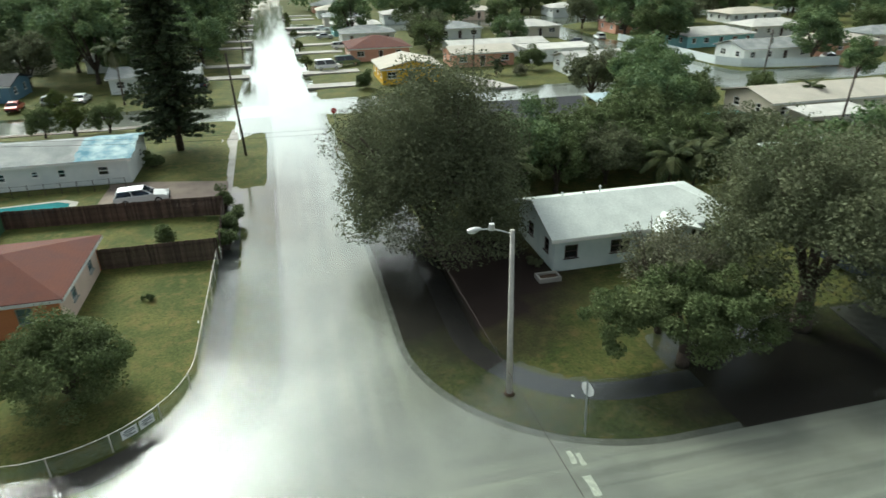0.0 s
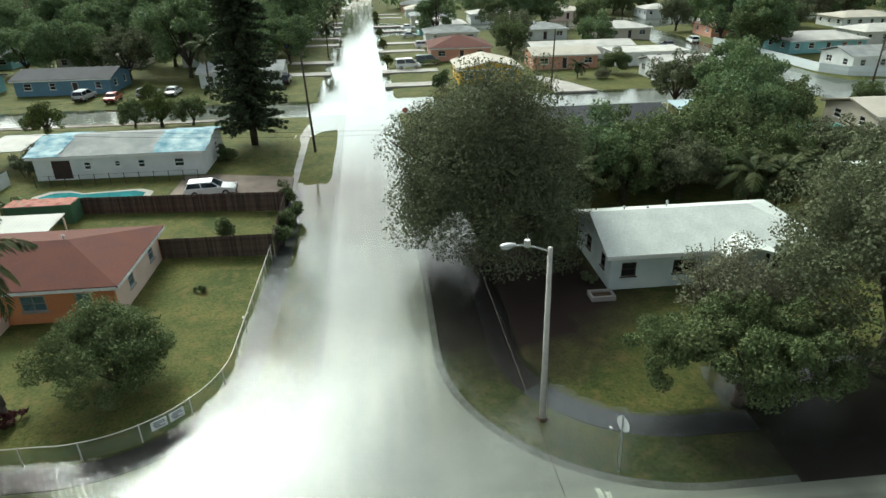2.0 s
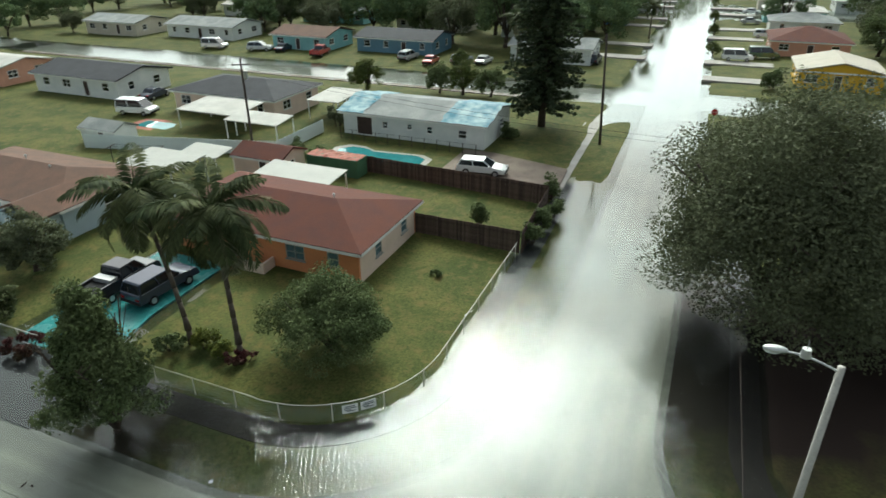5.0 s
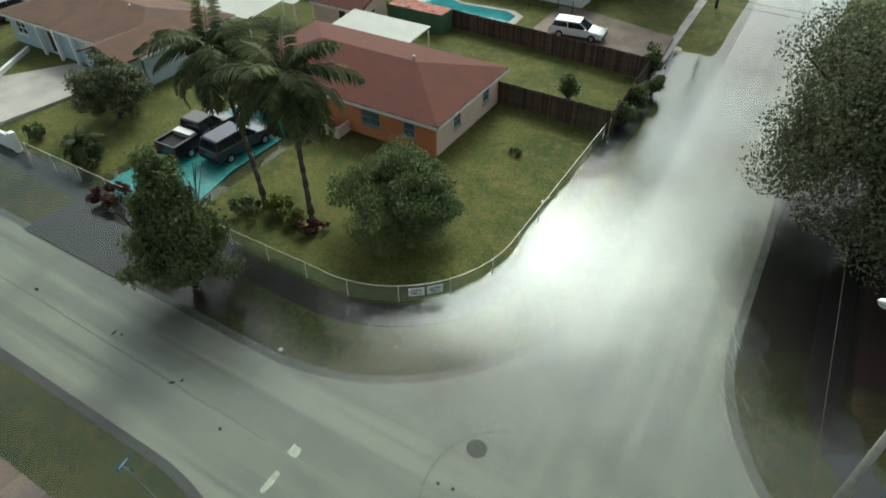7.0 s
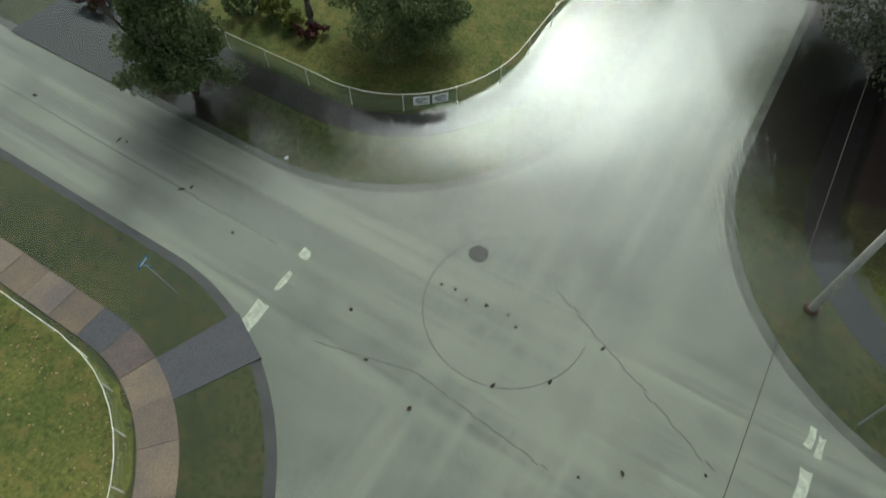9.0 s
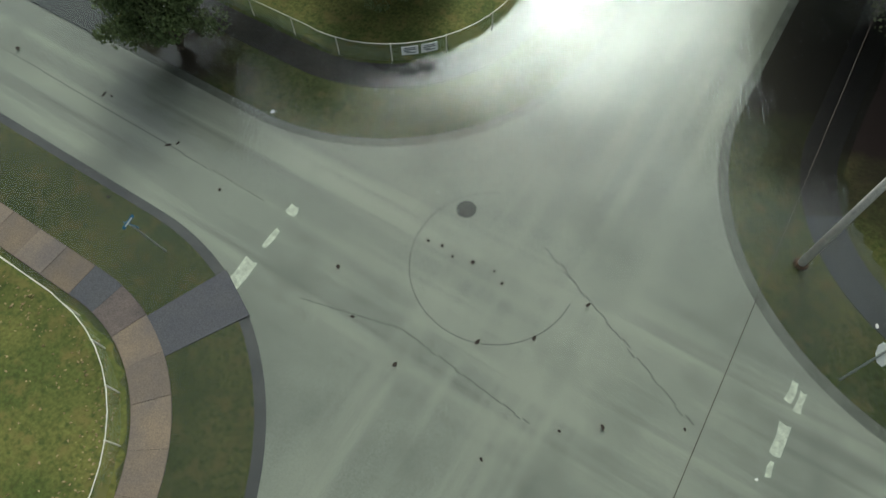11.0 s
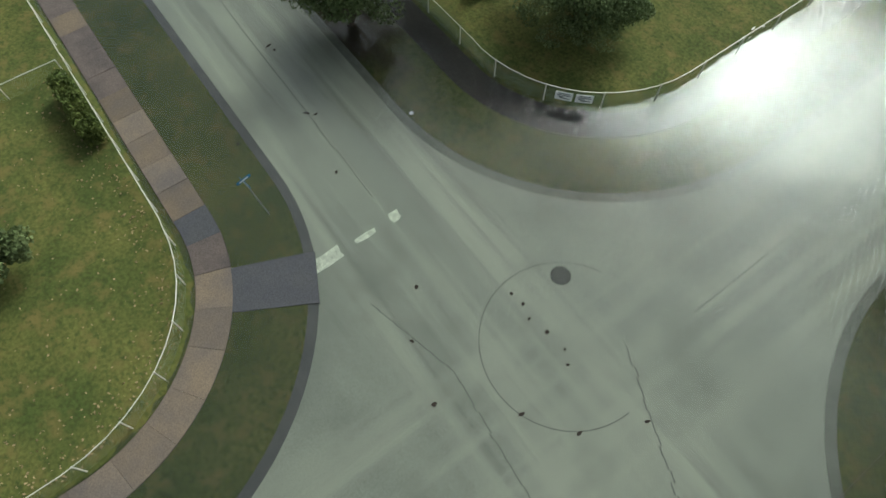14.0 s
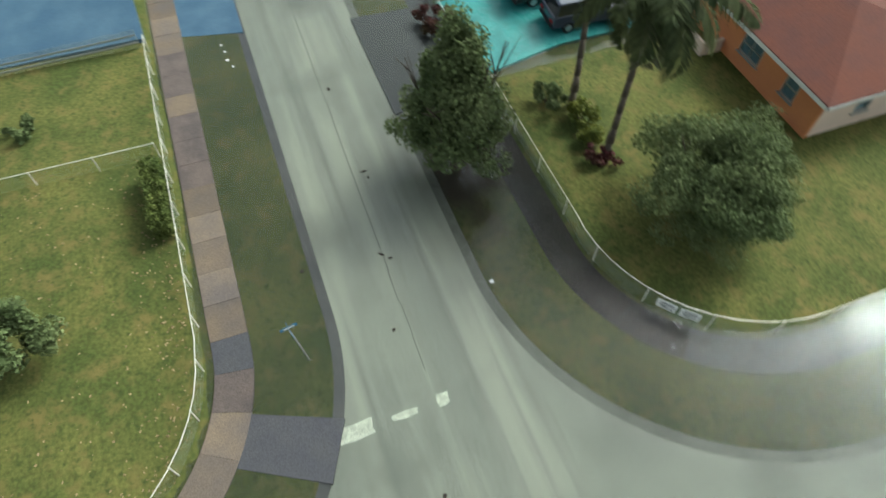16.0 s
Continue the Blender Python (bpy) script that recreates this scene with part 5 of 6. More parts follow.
# notices wired to the corner fence
for i, (w, tone) in enumerate(((-51, "sign_white"), (-43.5, "sign_white"))):
    x, y = -12.8 + 6.93 * math.cos(radians(w)), 31.8 + 6.93 * math.sin(radians(w))
    s = thing("notice_board", x, y, 0.55, w + 90, "small white notice board with dark print on the fence", "sign", "notices on the fence")
    bm = bmesh.new()
    box(bm, 0, -0.02, 0.15, 0.78, 0.02, 0.5)
    pn = part("panel", bm, M[tone], s)
    for zz, ln, dx in ((0.3, 0.5, 0.0), (0.2, 0.6, 0.0), (0.1, 0.3, -0.12), (0.02, 0.45, 0.05)):
        bm = bmesh.new()
        box(bm, dx, -0.034, zz, ln, 0.006, 0.05)
        part("print_bar", bm, M["sign_ink"], pn)

# ---- street furniture ----
lamp = thing("street_lamp", 10.2, 25.4, -0.1, 0, "tall weathered concrete street lamp post in flooded verge", "street lamp")
bm = bmesh.new()
tube(bm, (0, 0, -0.2), (-0.14, -0.08, 9.5), 0.17, 0.11, 12)
part("pole", bm, M["pole_conc"], lamp, "", 0, True)
bm = bmesh.new()
p0, d = Vector((-0.14, -0.08, 9.3)), Vector((-1.65, -0.24, 0))
sweep(bm, [p0 + d * (i / 6) + Vector((0, 0, 0.5 * math.sin(i / 6 * 1.57))) for i in range(7)], 0.035)
part("arm", bm, M["lamp_metal"], lamp)
bm = bmesh.new()
vs = bmesh.ops.create_uvsphere(bm, u_segments=14, v_segments=8, radius=0.5, matrix=pose(-2.05, -0.34, 9.84, 0, 0, 7) @ Matrix.Diagonal((0.75, 0.34, 0.22, 1)))
head = part("lamp_head", bm, M["lamp_metal"], lamp, "", 0, True)
bm = bmesh.new()
bmesh.ops.create_uvsphere(bm, u_segments=12, v_segments=6, radius=0.5, matrix=pose(-2.12, -0.35, 9.76, 0, 0, 7) @ Matrix.Diagonal((0.5, 0.28, 0.2, 1)))
part("lens", bm, M["lens"], head, "", 0, True)
bm = bmesh.new()
tube(bm, (-1.2, -0.24, 9.7), (-1.2, -0.24, 10.0), 0.16, 0.13, 10)
tube(bm, (-1.2, -0.24, 10.0), (-1.2, -0.24, 10.3), 0.012, None, 5)
part("sensor_box", bm, M["lamp_metal"], lamp)
bm = bmesh.new()
tube(bm, (0, 0, 0.0), (0, 0, 0.16), 0.32, 0.24, 10)
part("weed_collar", bm, M["soil"], lamp)


def octagon(bm, r, y, t):
    pts = [(r * math.cos(radians(22.5 + 45 * i)), r * math.sin(radians(22.5 + 45 * i))) for i in range(8)]
    lo = [bm.verts.new((x, y, z)) for x, z in pts]
    hi = [bm.verts.new((x, y + t, z)) for x, z in pts]
    bm.faces.new(lo), bm.faces.new(hi[::-1])
    for i in range(8):
        j = (i + 1) % 8
        bm.faces.new((lo[i], lo[j], hi[j], hi[i]))


def stop_sign(a, b, z, face, label, tilt=0.0):
    s = thing("stop_sign", a, b, z, face, label, "stop sign", "stop signs")
    bm = bmesh.new()
    box(bm, tilt * 0.5, 0, 1.45, 0.06, 0.045, 3.1, 0, 0, math.degrees(tilt / 3))
    part("post", bm, M["galv"], s)
    for y, t, m, r in ((-0.05, 0.012, "sign_white", 0.39), (-0.056, 0.006, "red", 0.365)):
        bm = bmesh.new()
        octagon(bm, r, y, t)
        ob = part("plate", bm, M[m], s)
        ob.matrix_local = pose(tilt * 0.85, 0, 2.55, 0, 0, 0)
        if m == "red":
            cu = bpy.data.curves.new("stop_text", "FONT")
            cu.body, cu.size, cu.align_x, cu.align_y, cu.extrude = "STOP", 0.28, "CENTER", "CENTER", 0.003
            tx = new("lettering", cu)
            cu.materials.append(M["sign_white"])
            tx.parent = s
            tx.matrix_local = pose(tilt * 0.85, -0.062, 2.55, 90, 0, 0)
    return s


stop_sign(12.75, 21.65, -0.1, 112, "leaning stop sign seen from its bare metal back", 0.15)
stop_sign(6.0, 83.0, 0, 4, "red stop sign at the far flooded crossing")

ss = thing("street_name_sign", -11.3, 13.0, -0.05, 0, "leaning street name sign with crossed blue blades", "street sign")
bm = bmesh.new()
tube(bm, (0, 0, -0.2), (-0.1, -0.3, 2.45), 0.03, None, 8)
part("post", bm, M["galv"], ss)
for ang, zz in ((12, 2.48), (100, 2.7)):
    bm = bmesh.new()
    box(bm, 0, 0, 0, 0.62, 0.02, 0.16)
    bl = part("blade", bm, M["sign_blue"], ss, "", 0.004)
    bl.matrix_local = pose(-0.1, -0.3, zz, 0, 0, ang)
    bm = bmesh.new()
    box(bm, 0, -0.014, 0, 0.4, 0.005, 0.07)
    part("print_bar", bm, M["sign_white"], bl)


def utility_pole(a, b, z, tall, label, lean_x=0.0, arms=True, radius=0.15):
    u = thing("utility_pole", a, b, z, 0, label, "utility pole", "utility poles")
    bm = bmesh.new()
    tube(bm, (0, 0, -0.3), (lean_x, 0, tall), radius, radius * 0.65, 10)
    part("pole", bm, M["pole_wood"], u, "", 0, True)
    if arms:
        bm = bmesh.new()
        box(bm, lean_x * 0.95, 0, tall - 0.6, 1.8, 0.1, 0.12, 35)
        arm = part("cross_arm", bm, M["pole_wood"], u)
        for k in (-0.8, 0, 0.8):
            bm = bmesh.new()
            x, y = lean_x * 0.95 + k * math.cos(radians(35)), k * math.sin(radians(35))
            tube(bm, (x, y, tall - 0.54), (x, y, tall - 0.36), 0.04, 0.03, 6)
            part("insulator", bm, M["pole_conc"], arm)
        bm = bmesh.new()
        tube(bm, (lean_x + 0.32, 0.1, tall - 2.0), (lean_x + 0.32, 0.1, tall - 1.2), 0.2, None, 10)
        part("transformer", bm, M["galv"], u)
    return u


utility_pole(-38.5, 57.9, 0.2, 9.6, "dark wooden utility pole behind the pool yard")
utility_pole(-5.0, 74.2, 0.05, 11.5, "dark wooden utility pole on the sidewalk", -0.5, False)
utility_pole(57.5, 55.0, 0.2, 9.5, "wooden utility pole between back yards", 0.5, False)
utility_pole(71.0, 84.0, 0.2, 9.5, "wooden utility pole beside the far street", 0.3)
utility_pole(31.0, 104.5, 0.2, 9.5, "wooden utility pole before the yellow house", 0.2, False)
utility_pole(8.0, -62.0, 0.1, 9.9, "wooden utility pole far down the street")
utility_pole(16.5, 52.5, 0.1, 9.0, "wooden utility pole among trees", 0, False)


def cable(p, q, sag, label, tone="cable"):
    """A thin overhead cable with sag."""
    c = thing("overhead_cable", 0, 0, 0, 0, label, "cable", "overhead cables")
    bm = bmesh.new()
    n = 24
    pts = [Vector(p).lerp(Vector(q), i / n) - Vector((0, 0, sag * 4 * (i / n) * (1 - i / n))) for i in range(n + 1)]
    sweep(bm, pts, 0.011, 5)
    part("strand", bm, M[tone], c)


cable((-38.5, 57.9, 8.9), (16.5, 52.5, 8.0), 0.9, "thin black overhead cable across the street")
cable((-38.5, 57.9, 8.5), (16.5, 52.5, 7.6), 0.9, "thin black overhead cable across the street")
cable((8.0, -62.0, 9.7), (8.0, 54.0, 4.3), 0.0, "thin dark overhead cable along the street", "pole_wood")
cable((-38.5, 57.9, 9.2), (-5.3, 74.2, 9.6), 0.6, "thin black overhead cable over back yards")

# ---- road markings, covers, ramps, driveways ----
def flat(name, pts, z, material, label, category, thick=0.02, kind="structure"):
    bm = bmesh.new()
    poly(bm, pts, z - thick, z)
    ob = part(name, bm, M[material])
    ob.matrix_world = GRID
    return tagged(ob, label, category, "", kind)


def blot(ca, cb, sx, sy, seed, n=14):
    rnd = random.Random(seed)
    return [(ca + sx * math.cos(i * 6.283 / n) * rnd.uniform(0.55, 1.15), cb + sy * math.sin(i * 6.283 / n) * rnd.uniform(0.7, 1.1)) for i in range(n)]


for ca, cb, sx, sy in ((-8.15, 13.75, 0.3, 0.75), (-8.15, 15.65, 0.13, 0.5), (-8.2, 17.15, 0.22, 0.22), (11.5, 20.4, 0.15, 0.42), (11.85, 20.2, 0.14, 0.4), (11.65, 18.6, 0.2, 0.6), (11.7, 17.5, 0.1, 0.3)):
    pts = [(ca + x * sx + random.uniform(-0.05, 0.05), cb + y * sy + random.uniform(-0.04, 0.04)) for x, y in ((-1, -1), (0, -1.05), (1, -0.95), (1, 0), (0.9, 1), (0.1, 0.92), (-1, 1), (-0.92, 0.1))]
    flat("stop_line", pts, -0.122, "paint", "worn broken white stop line paint on the road", "road marking", 0.006)
bm = bmesh.new()
tube(bm, (-2.1, 20.9, -0.135), (-2.1, 20.9, -0.118), 0.42, 0.4, 24)
mh = part("manhole_cover", bm, M["manhole"])
mh.matrix_world = GRID
tagged(mh, "round dark iron manhole cover under water in the road", "manhole cover")
# skid ring and seams in the asphalt
bm = bmesh.new()
ring = [(0.1 + 3.3 * math.cos(w * 0.1), 19.3 + 3.3 * math.sin(w * 0.1)) for w in range(20, 64)]
for (xa, ya), (xb, yb) in zip(ring, ring[1:]):
    box(bm, (xa + xb) / 2, (ya + yb) / 2, -0.128, math.hypot(xb - xa, yb - ya) + 0.02, 0.045, 0.006, math.degrees(math.atan2(yb - ya, xb - xa)))
setting("tyre_mark", bm, M["faint"], "faint dark curved tyre mark on the road", "road mark")
for i, (p, q, w) in enumerate((((-5.5, 14.2), (-1.5, 15.2), 0.05), ((-1.5, 15.2), (4.2, 14.6), 0.05), ((-9.5, 16.9), (-40, 17.2), 0.05), ((1.5, 21.0), (9.0, 17.5), 0.06), ((2.1, 24), (2.0, 60), 0.05))):
    bm = bmesh.new()
    for k in range(20):
        xa, ya = p[0] + (q[0] - p[0]) * k / 20, p[1] + (q[1] - p[1]) * k / 20
        xb, yb = p[0] + (q[0] - p[0]) * (k + 1) / 20, p[1] + (q[1] - p[1]) * (k + 1) / 20
        o = 0.08 * noise.noise((k * 0.7, i, 3))
        box(bm, (xa + xb) / 2 + o, (ya + yb) / 2 + o, -0.1285, math.hypot(xb - xa, yb - ya), w, 0.005, math.degrees(math.atan2(yb - ya, xb - xa)))
    setting("road_seam", bm, M["faint"], "dark crack and seam in the road surface", "road seam")
# kerb ramps at the corners
for key, wa in (("sw", 64), ("nw", -62), ("ne", -118)):
    (ca, cb), sa, sb = CORNERS[key]
    z = LEVEL[key]
    pts = []
    for r, dw in ((8.3 if key == "sw" else 10.0, -6.5), (11.75, -5.5), (11.75, 5.5), (8.3 if key == "sw" else 10.0, 6.5)):
        pts.append((ca + r * math.cos(radians(wa + dw)), cb + r * math.sin(radians(wa + dw))))
    if key == "sw":
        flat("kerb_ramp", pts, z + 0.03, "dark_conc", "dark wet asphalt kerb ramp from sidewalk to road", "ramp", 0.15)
# slabs of the south-west sidewalk, a dark replaced one at the ramp and wet ones along the fence
def slab_line(r):
    (ca, cb), sa, sb = CORNERS["sw"]
    turn = math.pi / 2 * 7.72

    def at(d):
        if d < 38:
            return ca + sa * (38 - d), cb - sb * r
        if d < 38 + turn:
            w = (d - 38) / 7.72
            return ca - sa * r * math.sin(w), cb - sb * r * math.cos(w)
        return ca - sa * r, cb + sb * (d - 38 - turn)
    return at


rs = random.Random(12)
outer, inner, at_d = slab_line(8.43), slab_line(7.02), 0.0
while at_d < 62:
    ln = rs.uniform(1.45, 1.75)
    rim = [outer(at_d + ln * k / 4 - (0.013 if k == 4 else 0)) for k in range(5)] + [inner(at_d + ln * k / 4 - (0.013 if k == 4 else 0)) for k in range(4, -1, -1)]
    bm = bmesh.new()
    up = rs.uniform(-0.006, 0.008)
    poly(bm, rim, -0.06, 0.02 + up)
    mid = at_d + ln / 2
    dark = "dark_conc" if 37.4 < mid < 38.95 else "wet_walk" if rs.random() < (0.75 if 20 < mid < 30.5 else 0.08) else "walk"
    part("slab", bm, M[dark], sw_pavement, "dark wet slab" if dark != "walk" else "")
    at_d += ln

flat("driveway_teal", [(-30.2, 24.9), (-23.6, 24.9), (-24.6, 30.0), (-24.6, 36.8), (-30.6, 36.8)], 0.02, "teal_conc", "teal painted concrete driveway, partly under water", "driveway", 0.15)
flat("driveway_apron", [(-30.5, 20.0), (-22.5, 20.0), (-23.6, 24.9), (-30.2, 24.9)], -0.02, "dark_conc", "grey concrete driveway apron under shallow water", "driveway", 0.1)
flat("driveway_pale", [(-52.5, 24.9), (-42.5, 24.9), (-41.2, 34.6), (-46.5, 34.6)], 0.38, "conc", "pale concrete driveway beside a lawn", "driveway", 0.3)
flat("driveway_brown", [(-17.8, 57.6), (-6.0, 57.6), (-6.4, 64.5), (-14.6, 66.6), (-17.8, 66.6)], 0.33, "pave", "stained brown concrete driveway behind the plank fence", "driveway", 0.3)
flat("driveway_blue", [(-50, 8.0), (-32.0, 9.2), (-31.9, -2.5), (-50, -2.5)], 0.33, "blue_conc", "light blue painted concrete driveway", "driveway", 0.4)
flat("driveway_blue_apron", [(-45, 10.6), (-32.0, 10.6), (-31.2, 14.2), (-45, 14.2)], 0.004, "blue_conc", "wet blue concrete apron across the verge", "driveway", 0.1)
flat("driveway_grey", [(32.0, 22.0), (39.5, 22.0), (39.5, 37.0), (34.0, 37.0)], -0.03, "kerb", "grey concrete driveway beside the white house", "driveway", 0.3)
flat("yard_path", [(31, 101.5), (38, 101.5), (35.5, 109), (32, 116), (30, 116), (31.5, 108)], 0.34, "conc", "worn sandy yard drive beside the yellow house", "driveway", 0.3)
flat("sidewalk_far", [(lean(-7.3, b), b) for b in (58, 64, 70, 76, 83)] + [(-9.0, 88.0), (-7.6, 89.2)] + [(lean(-5.4, b), b) for b in (84, 76, 70, 64, 58)], 0.06, "conc", "pale wet sidewalk along the far stretch of street", "sidewalk", 0.1)
flat("sidewalk_west", [(-14, 91.5), (-120, 91.5), (-120, 92.9), (-14, 92.9)], 0.12, "walk", "sidewalk along the far cross street", "sidewalk", 0.1)
# verge islands and crossings up the far street
for i in range(11):
    b = 106 + i * 14
    for sd, a0, a1 in (("w", -13.5, -4.6), ("e", 5.2, 16.0)):
        if (i * 7 + len(sd) + (sd == "e")) % 3 != 1:
            flat("driveway_far", [(lean(a0, b), b + 5), (lean(a1, b), b + 5), (lean(a1, b), b + 8.5), (lean(a0, b), b + 8.5)], 0.36, "conc", "pale concrete house driveway off the street", "driveway", 0.3)

# ---- back yards ----
pool = thing("swimming_pool", -25.2, 61.0, 0.3, 0, "kidney-shaped teal swimming pool with pale deck", "pool")
shape = [(-5.2, 0.9), (-4.2, 2.0), (-2.6, 2.0), (-1.2, 1.3), (1.0, 1.5), (3.6, 1.7), (4.8, 1.0), (4.9, -0.6), (3.8, -1.5), (1.0, -1.7), (-1.4, -1.3), (-3.0, -1.0), (-4.8, -0.4)]
bm = bmesh.new()
poly(bm, [(x * 1.14, y * 1.3) for x, y in shape], -0.25, 0.0)
part("deck", bm, M["conc"], pool)
bm = bmesh.new()
poly(bm, shape, -0.1, 0.02)
part("pool_surface", bm, M["pool"], pool)
pool2 = thing("swimming_pool", -55.5, 61.5, 0.3, 0, "small teal swimming pool in a fenced yard", "pool")
bm = bmesh.new()
poly(bm, [(-3.4, -2), (3.4, -2), (3.4, 2), (-3.4, 2)], -0.25, 0)
part("deck", bm, M["red_tarp"], pool2)
bm = bmesh.new()
poly(bm, [(-2.4, -1.2), (2.4, -1.2), (2.6, 0), (2.0, 1.2), (-2.4, 1.2)], -0.1, 0.02)
part("pool_surface", bm, M["pool"], pool2)


def canopy(a0, a1, b0, b1, z, tall, label, roof="r_metal", slope=0.15, name="patio_roof"):
    """A sheet roof on posts."""
    t = thing(name, (a0 + a1) / 2, (b0 + b1) / 2, z, 0, label, "canopy", "yard canopies")
    hx, hy = (a1 - a0) / 2, (b1 - b0) / 2
    bm = bmesh.new()
    box(bm, 0, 0, tall, 2 * hx, 2 * hy, 0.09, 0, math.degrees(math.atan(slope / hy)), 0)
    part("roof_sheet", bm, M[roof], t)
    for x in (-hx + 0.15, hx - 0.15):
        for y in (-hy + 0.15, hy - 0.15):
            bm = bmesh.new()
            box(bm, x, y, tall / 2 - 0.1, 0.1, 0.1, tall - 0.1)
            part("post", bm, M["trim"], t)
    return t


canopy(-29.8, -22.3, 46.5, 50.2, 0.2, 2.55, "white ribbed metal patio roof behind the orange house")
canopy(-52.0, -43.5, 61.5, 67.0, 0.2, 2.5, "white flat patio roof in the pool yard", "r_pale")
canopy(-44.0, -37.0, 60.2, 63.6, 0.2, 2.4, "white carport roof inside the vinyl fence", "r_pale")
canopy(-43.0, -36.5, 44.5, 49.0, 0.2, 2.5, "pale sheet roof behind the brown-roofed house", "r_metal")
canopy(-40.5, -36.0, 49.5, 52.2, 0.2, 2.3, "small pale sheet roof in the back yard", "r_metal")
canopy(-40.0, -35.5, 70.5, 76.5, 0.2, 2.6, "white carport roof beside the charcoal-roofed house", "r_pale")
canopy(47.5, 54.0, 61.8, 66.8, 0.2, 2.4, "teal tarpaulin canopy in a back yard", "teal_tarp")
canopy(60.5, 70.0, 62.0, 66.5, 0.2, 2.4, "white patio roof behind the beige house", "r_pale")
canopy(40.5, 46.0, 77.5, 81.5, 0.2, 2.4, "small pale blue shed roof", "skyblue")
house(-35.8, -30.0, 51.2, 55.6, "peach", "r_red", "gx", 0.8, "small peach garden shed with red-brown roof", eave=2.2, over=0.25, name="shed", holes=(("door", "s", 0.6, 0.9, 0.02, 1.7), ("window", "e", 0, 0.7, 0.8, 1.5)))
gb = thing("covered_tank", -26.8, 55.6, 0.2, 0, "green walled above-ground tank with red-brown cover", "tank")
bm = bmesh.new()
box(bm, 0, 0, 0.9, 5.6, 1.9, 1.8)
part("side_wall", bm, M["green_wall"], gb, "", 0.08)
bm = bmesh.new()
rows = [[bm.verts.new((-2.8 + 5.6 * i / 24, -0.95 + 1.9 * k / 6, 1.84 + 0.12 * noise.noise((i * 0.6, k * 0.9, 5.0)))) for i in range(25)] for k in range(7)]
for k in range(6):
    for i in range(24):
        bm.faces.new((rows[k][i], rows[k][i + 1], rows[k + 1][i + 1], rows[k + 1][i]))
part("cover", bm, M["red_tarp"], gb)
wl = thing("gate_wall", -40.8, 24.7, 0.0, 0, "white rendered driveway gate wall", "wall")
bm = bmesh.new()
box(bm, 0, 0, 0.5, 4.5, 0.25, 1.2)
part("panel", bm, M["white"], wl, "", 0.02)
bm = bmesh.new()
box(bm, 2.35, 0, 0.65, 0.4, 0.4, 1.5)
part("pier", bm, M["white"], wl, "", 0.03)

house(-58.0, -52.6, 53.0, 56.4, "white", "r_grey", "gx", 0.7, "small white garden shed with grey roof", eave=2.0, over=0.2, name="shed", holes=(("door", "s", 0.4, 0.9, 0.02, 1.6),))
cl = thing("clothes_line", -46.0, 49.6, 0.2, 15, "dark metal clothes line frames on a lawn", "clothes line")
for x in (-2.6, 0.0, 2.6):
    bm = bmesh.new()
    tube(bm, (x, 0, -0.3), (x, 0, 2.1), 0.05, None, 8)
    part("post", bm, M["pole_wood"], cl)
    bm = bmesh.new()
    tube(bm, (x, -0.8, 2.05), (x, 0.8, 2.05), 0.04, None, 8)
    part("cross_bar", bm, M["pole_wood"], cl)
for y in (-0.7, 0.0, 0.7):
    bm = bmesh.new()
    sweep(bm, [(-2.6, y, 2.07), (0, y, 2.02), (2.6, y, 2.07)], 0.012, 5)
    part("line", bm, M["cable"], cl)
# wire fence posts along the tarp house's back yard
yf = thing("wire_fence", 0, 0, 0, 0, "dark wire yard fence before the tarp house", "fence", "yard fences")
for i in range(12):
    bm = bmesh.new()
    tube(bm, (-32 + i * 1.45, 65.0, 0.0), (-32 + i * 1.45, 65.0, 1.5), 0.04, None, 6)
    part("post", bm, M["pole_wood"], yf)
for zz in (0.5, 1.0, 1.45):
    bm = bmesh.new()
    sweep(bm, [(-32, 65.0, zz), (-24, 65.0, zz - 0.02), (-16.05, 65.0, zz)], 0.012, 5)
    part("wire", bm, M["cable"], yf)
# white rendered low wall edging along the pale driveway
eg = thing("edging_wall", -50.0, 30.0, 0.2, 0, "low white edging beside the pale driveway", "edging")
bm = bmesh.new()
box(bm, 0.4, 0, 0.15, 0.25, 10.4, 0.5, 32)
part("edging", bm, M["white"], eg, "", 0.02)

# ---- vehicles ----
def profile_body(bm, pts, half, inset=0.0):
    """A body from its side outline (x, z), with the upper edge drawn in."""
    top = max(z for _, z in pts)
    lo = min(z for _, z in pts)
    rings = []
    for s in (-1, 1):
        rings.append([bm.verts.new((x, s * (half - inset * (z - lo) / (top - lo)), z)) for x, z in pts])
    bm.faces.new(rings[0]), bm.faces.new(rings[1][::-1])
    n = len(pts)
    for i in range(n):
        j = (i + 1) % n
        bm.faces.new((rings[0][i], rings[1][i], rings[1][j], rings[0][j]))


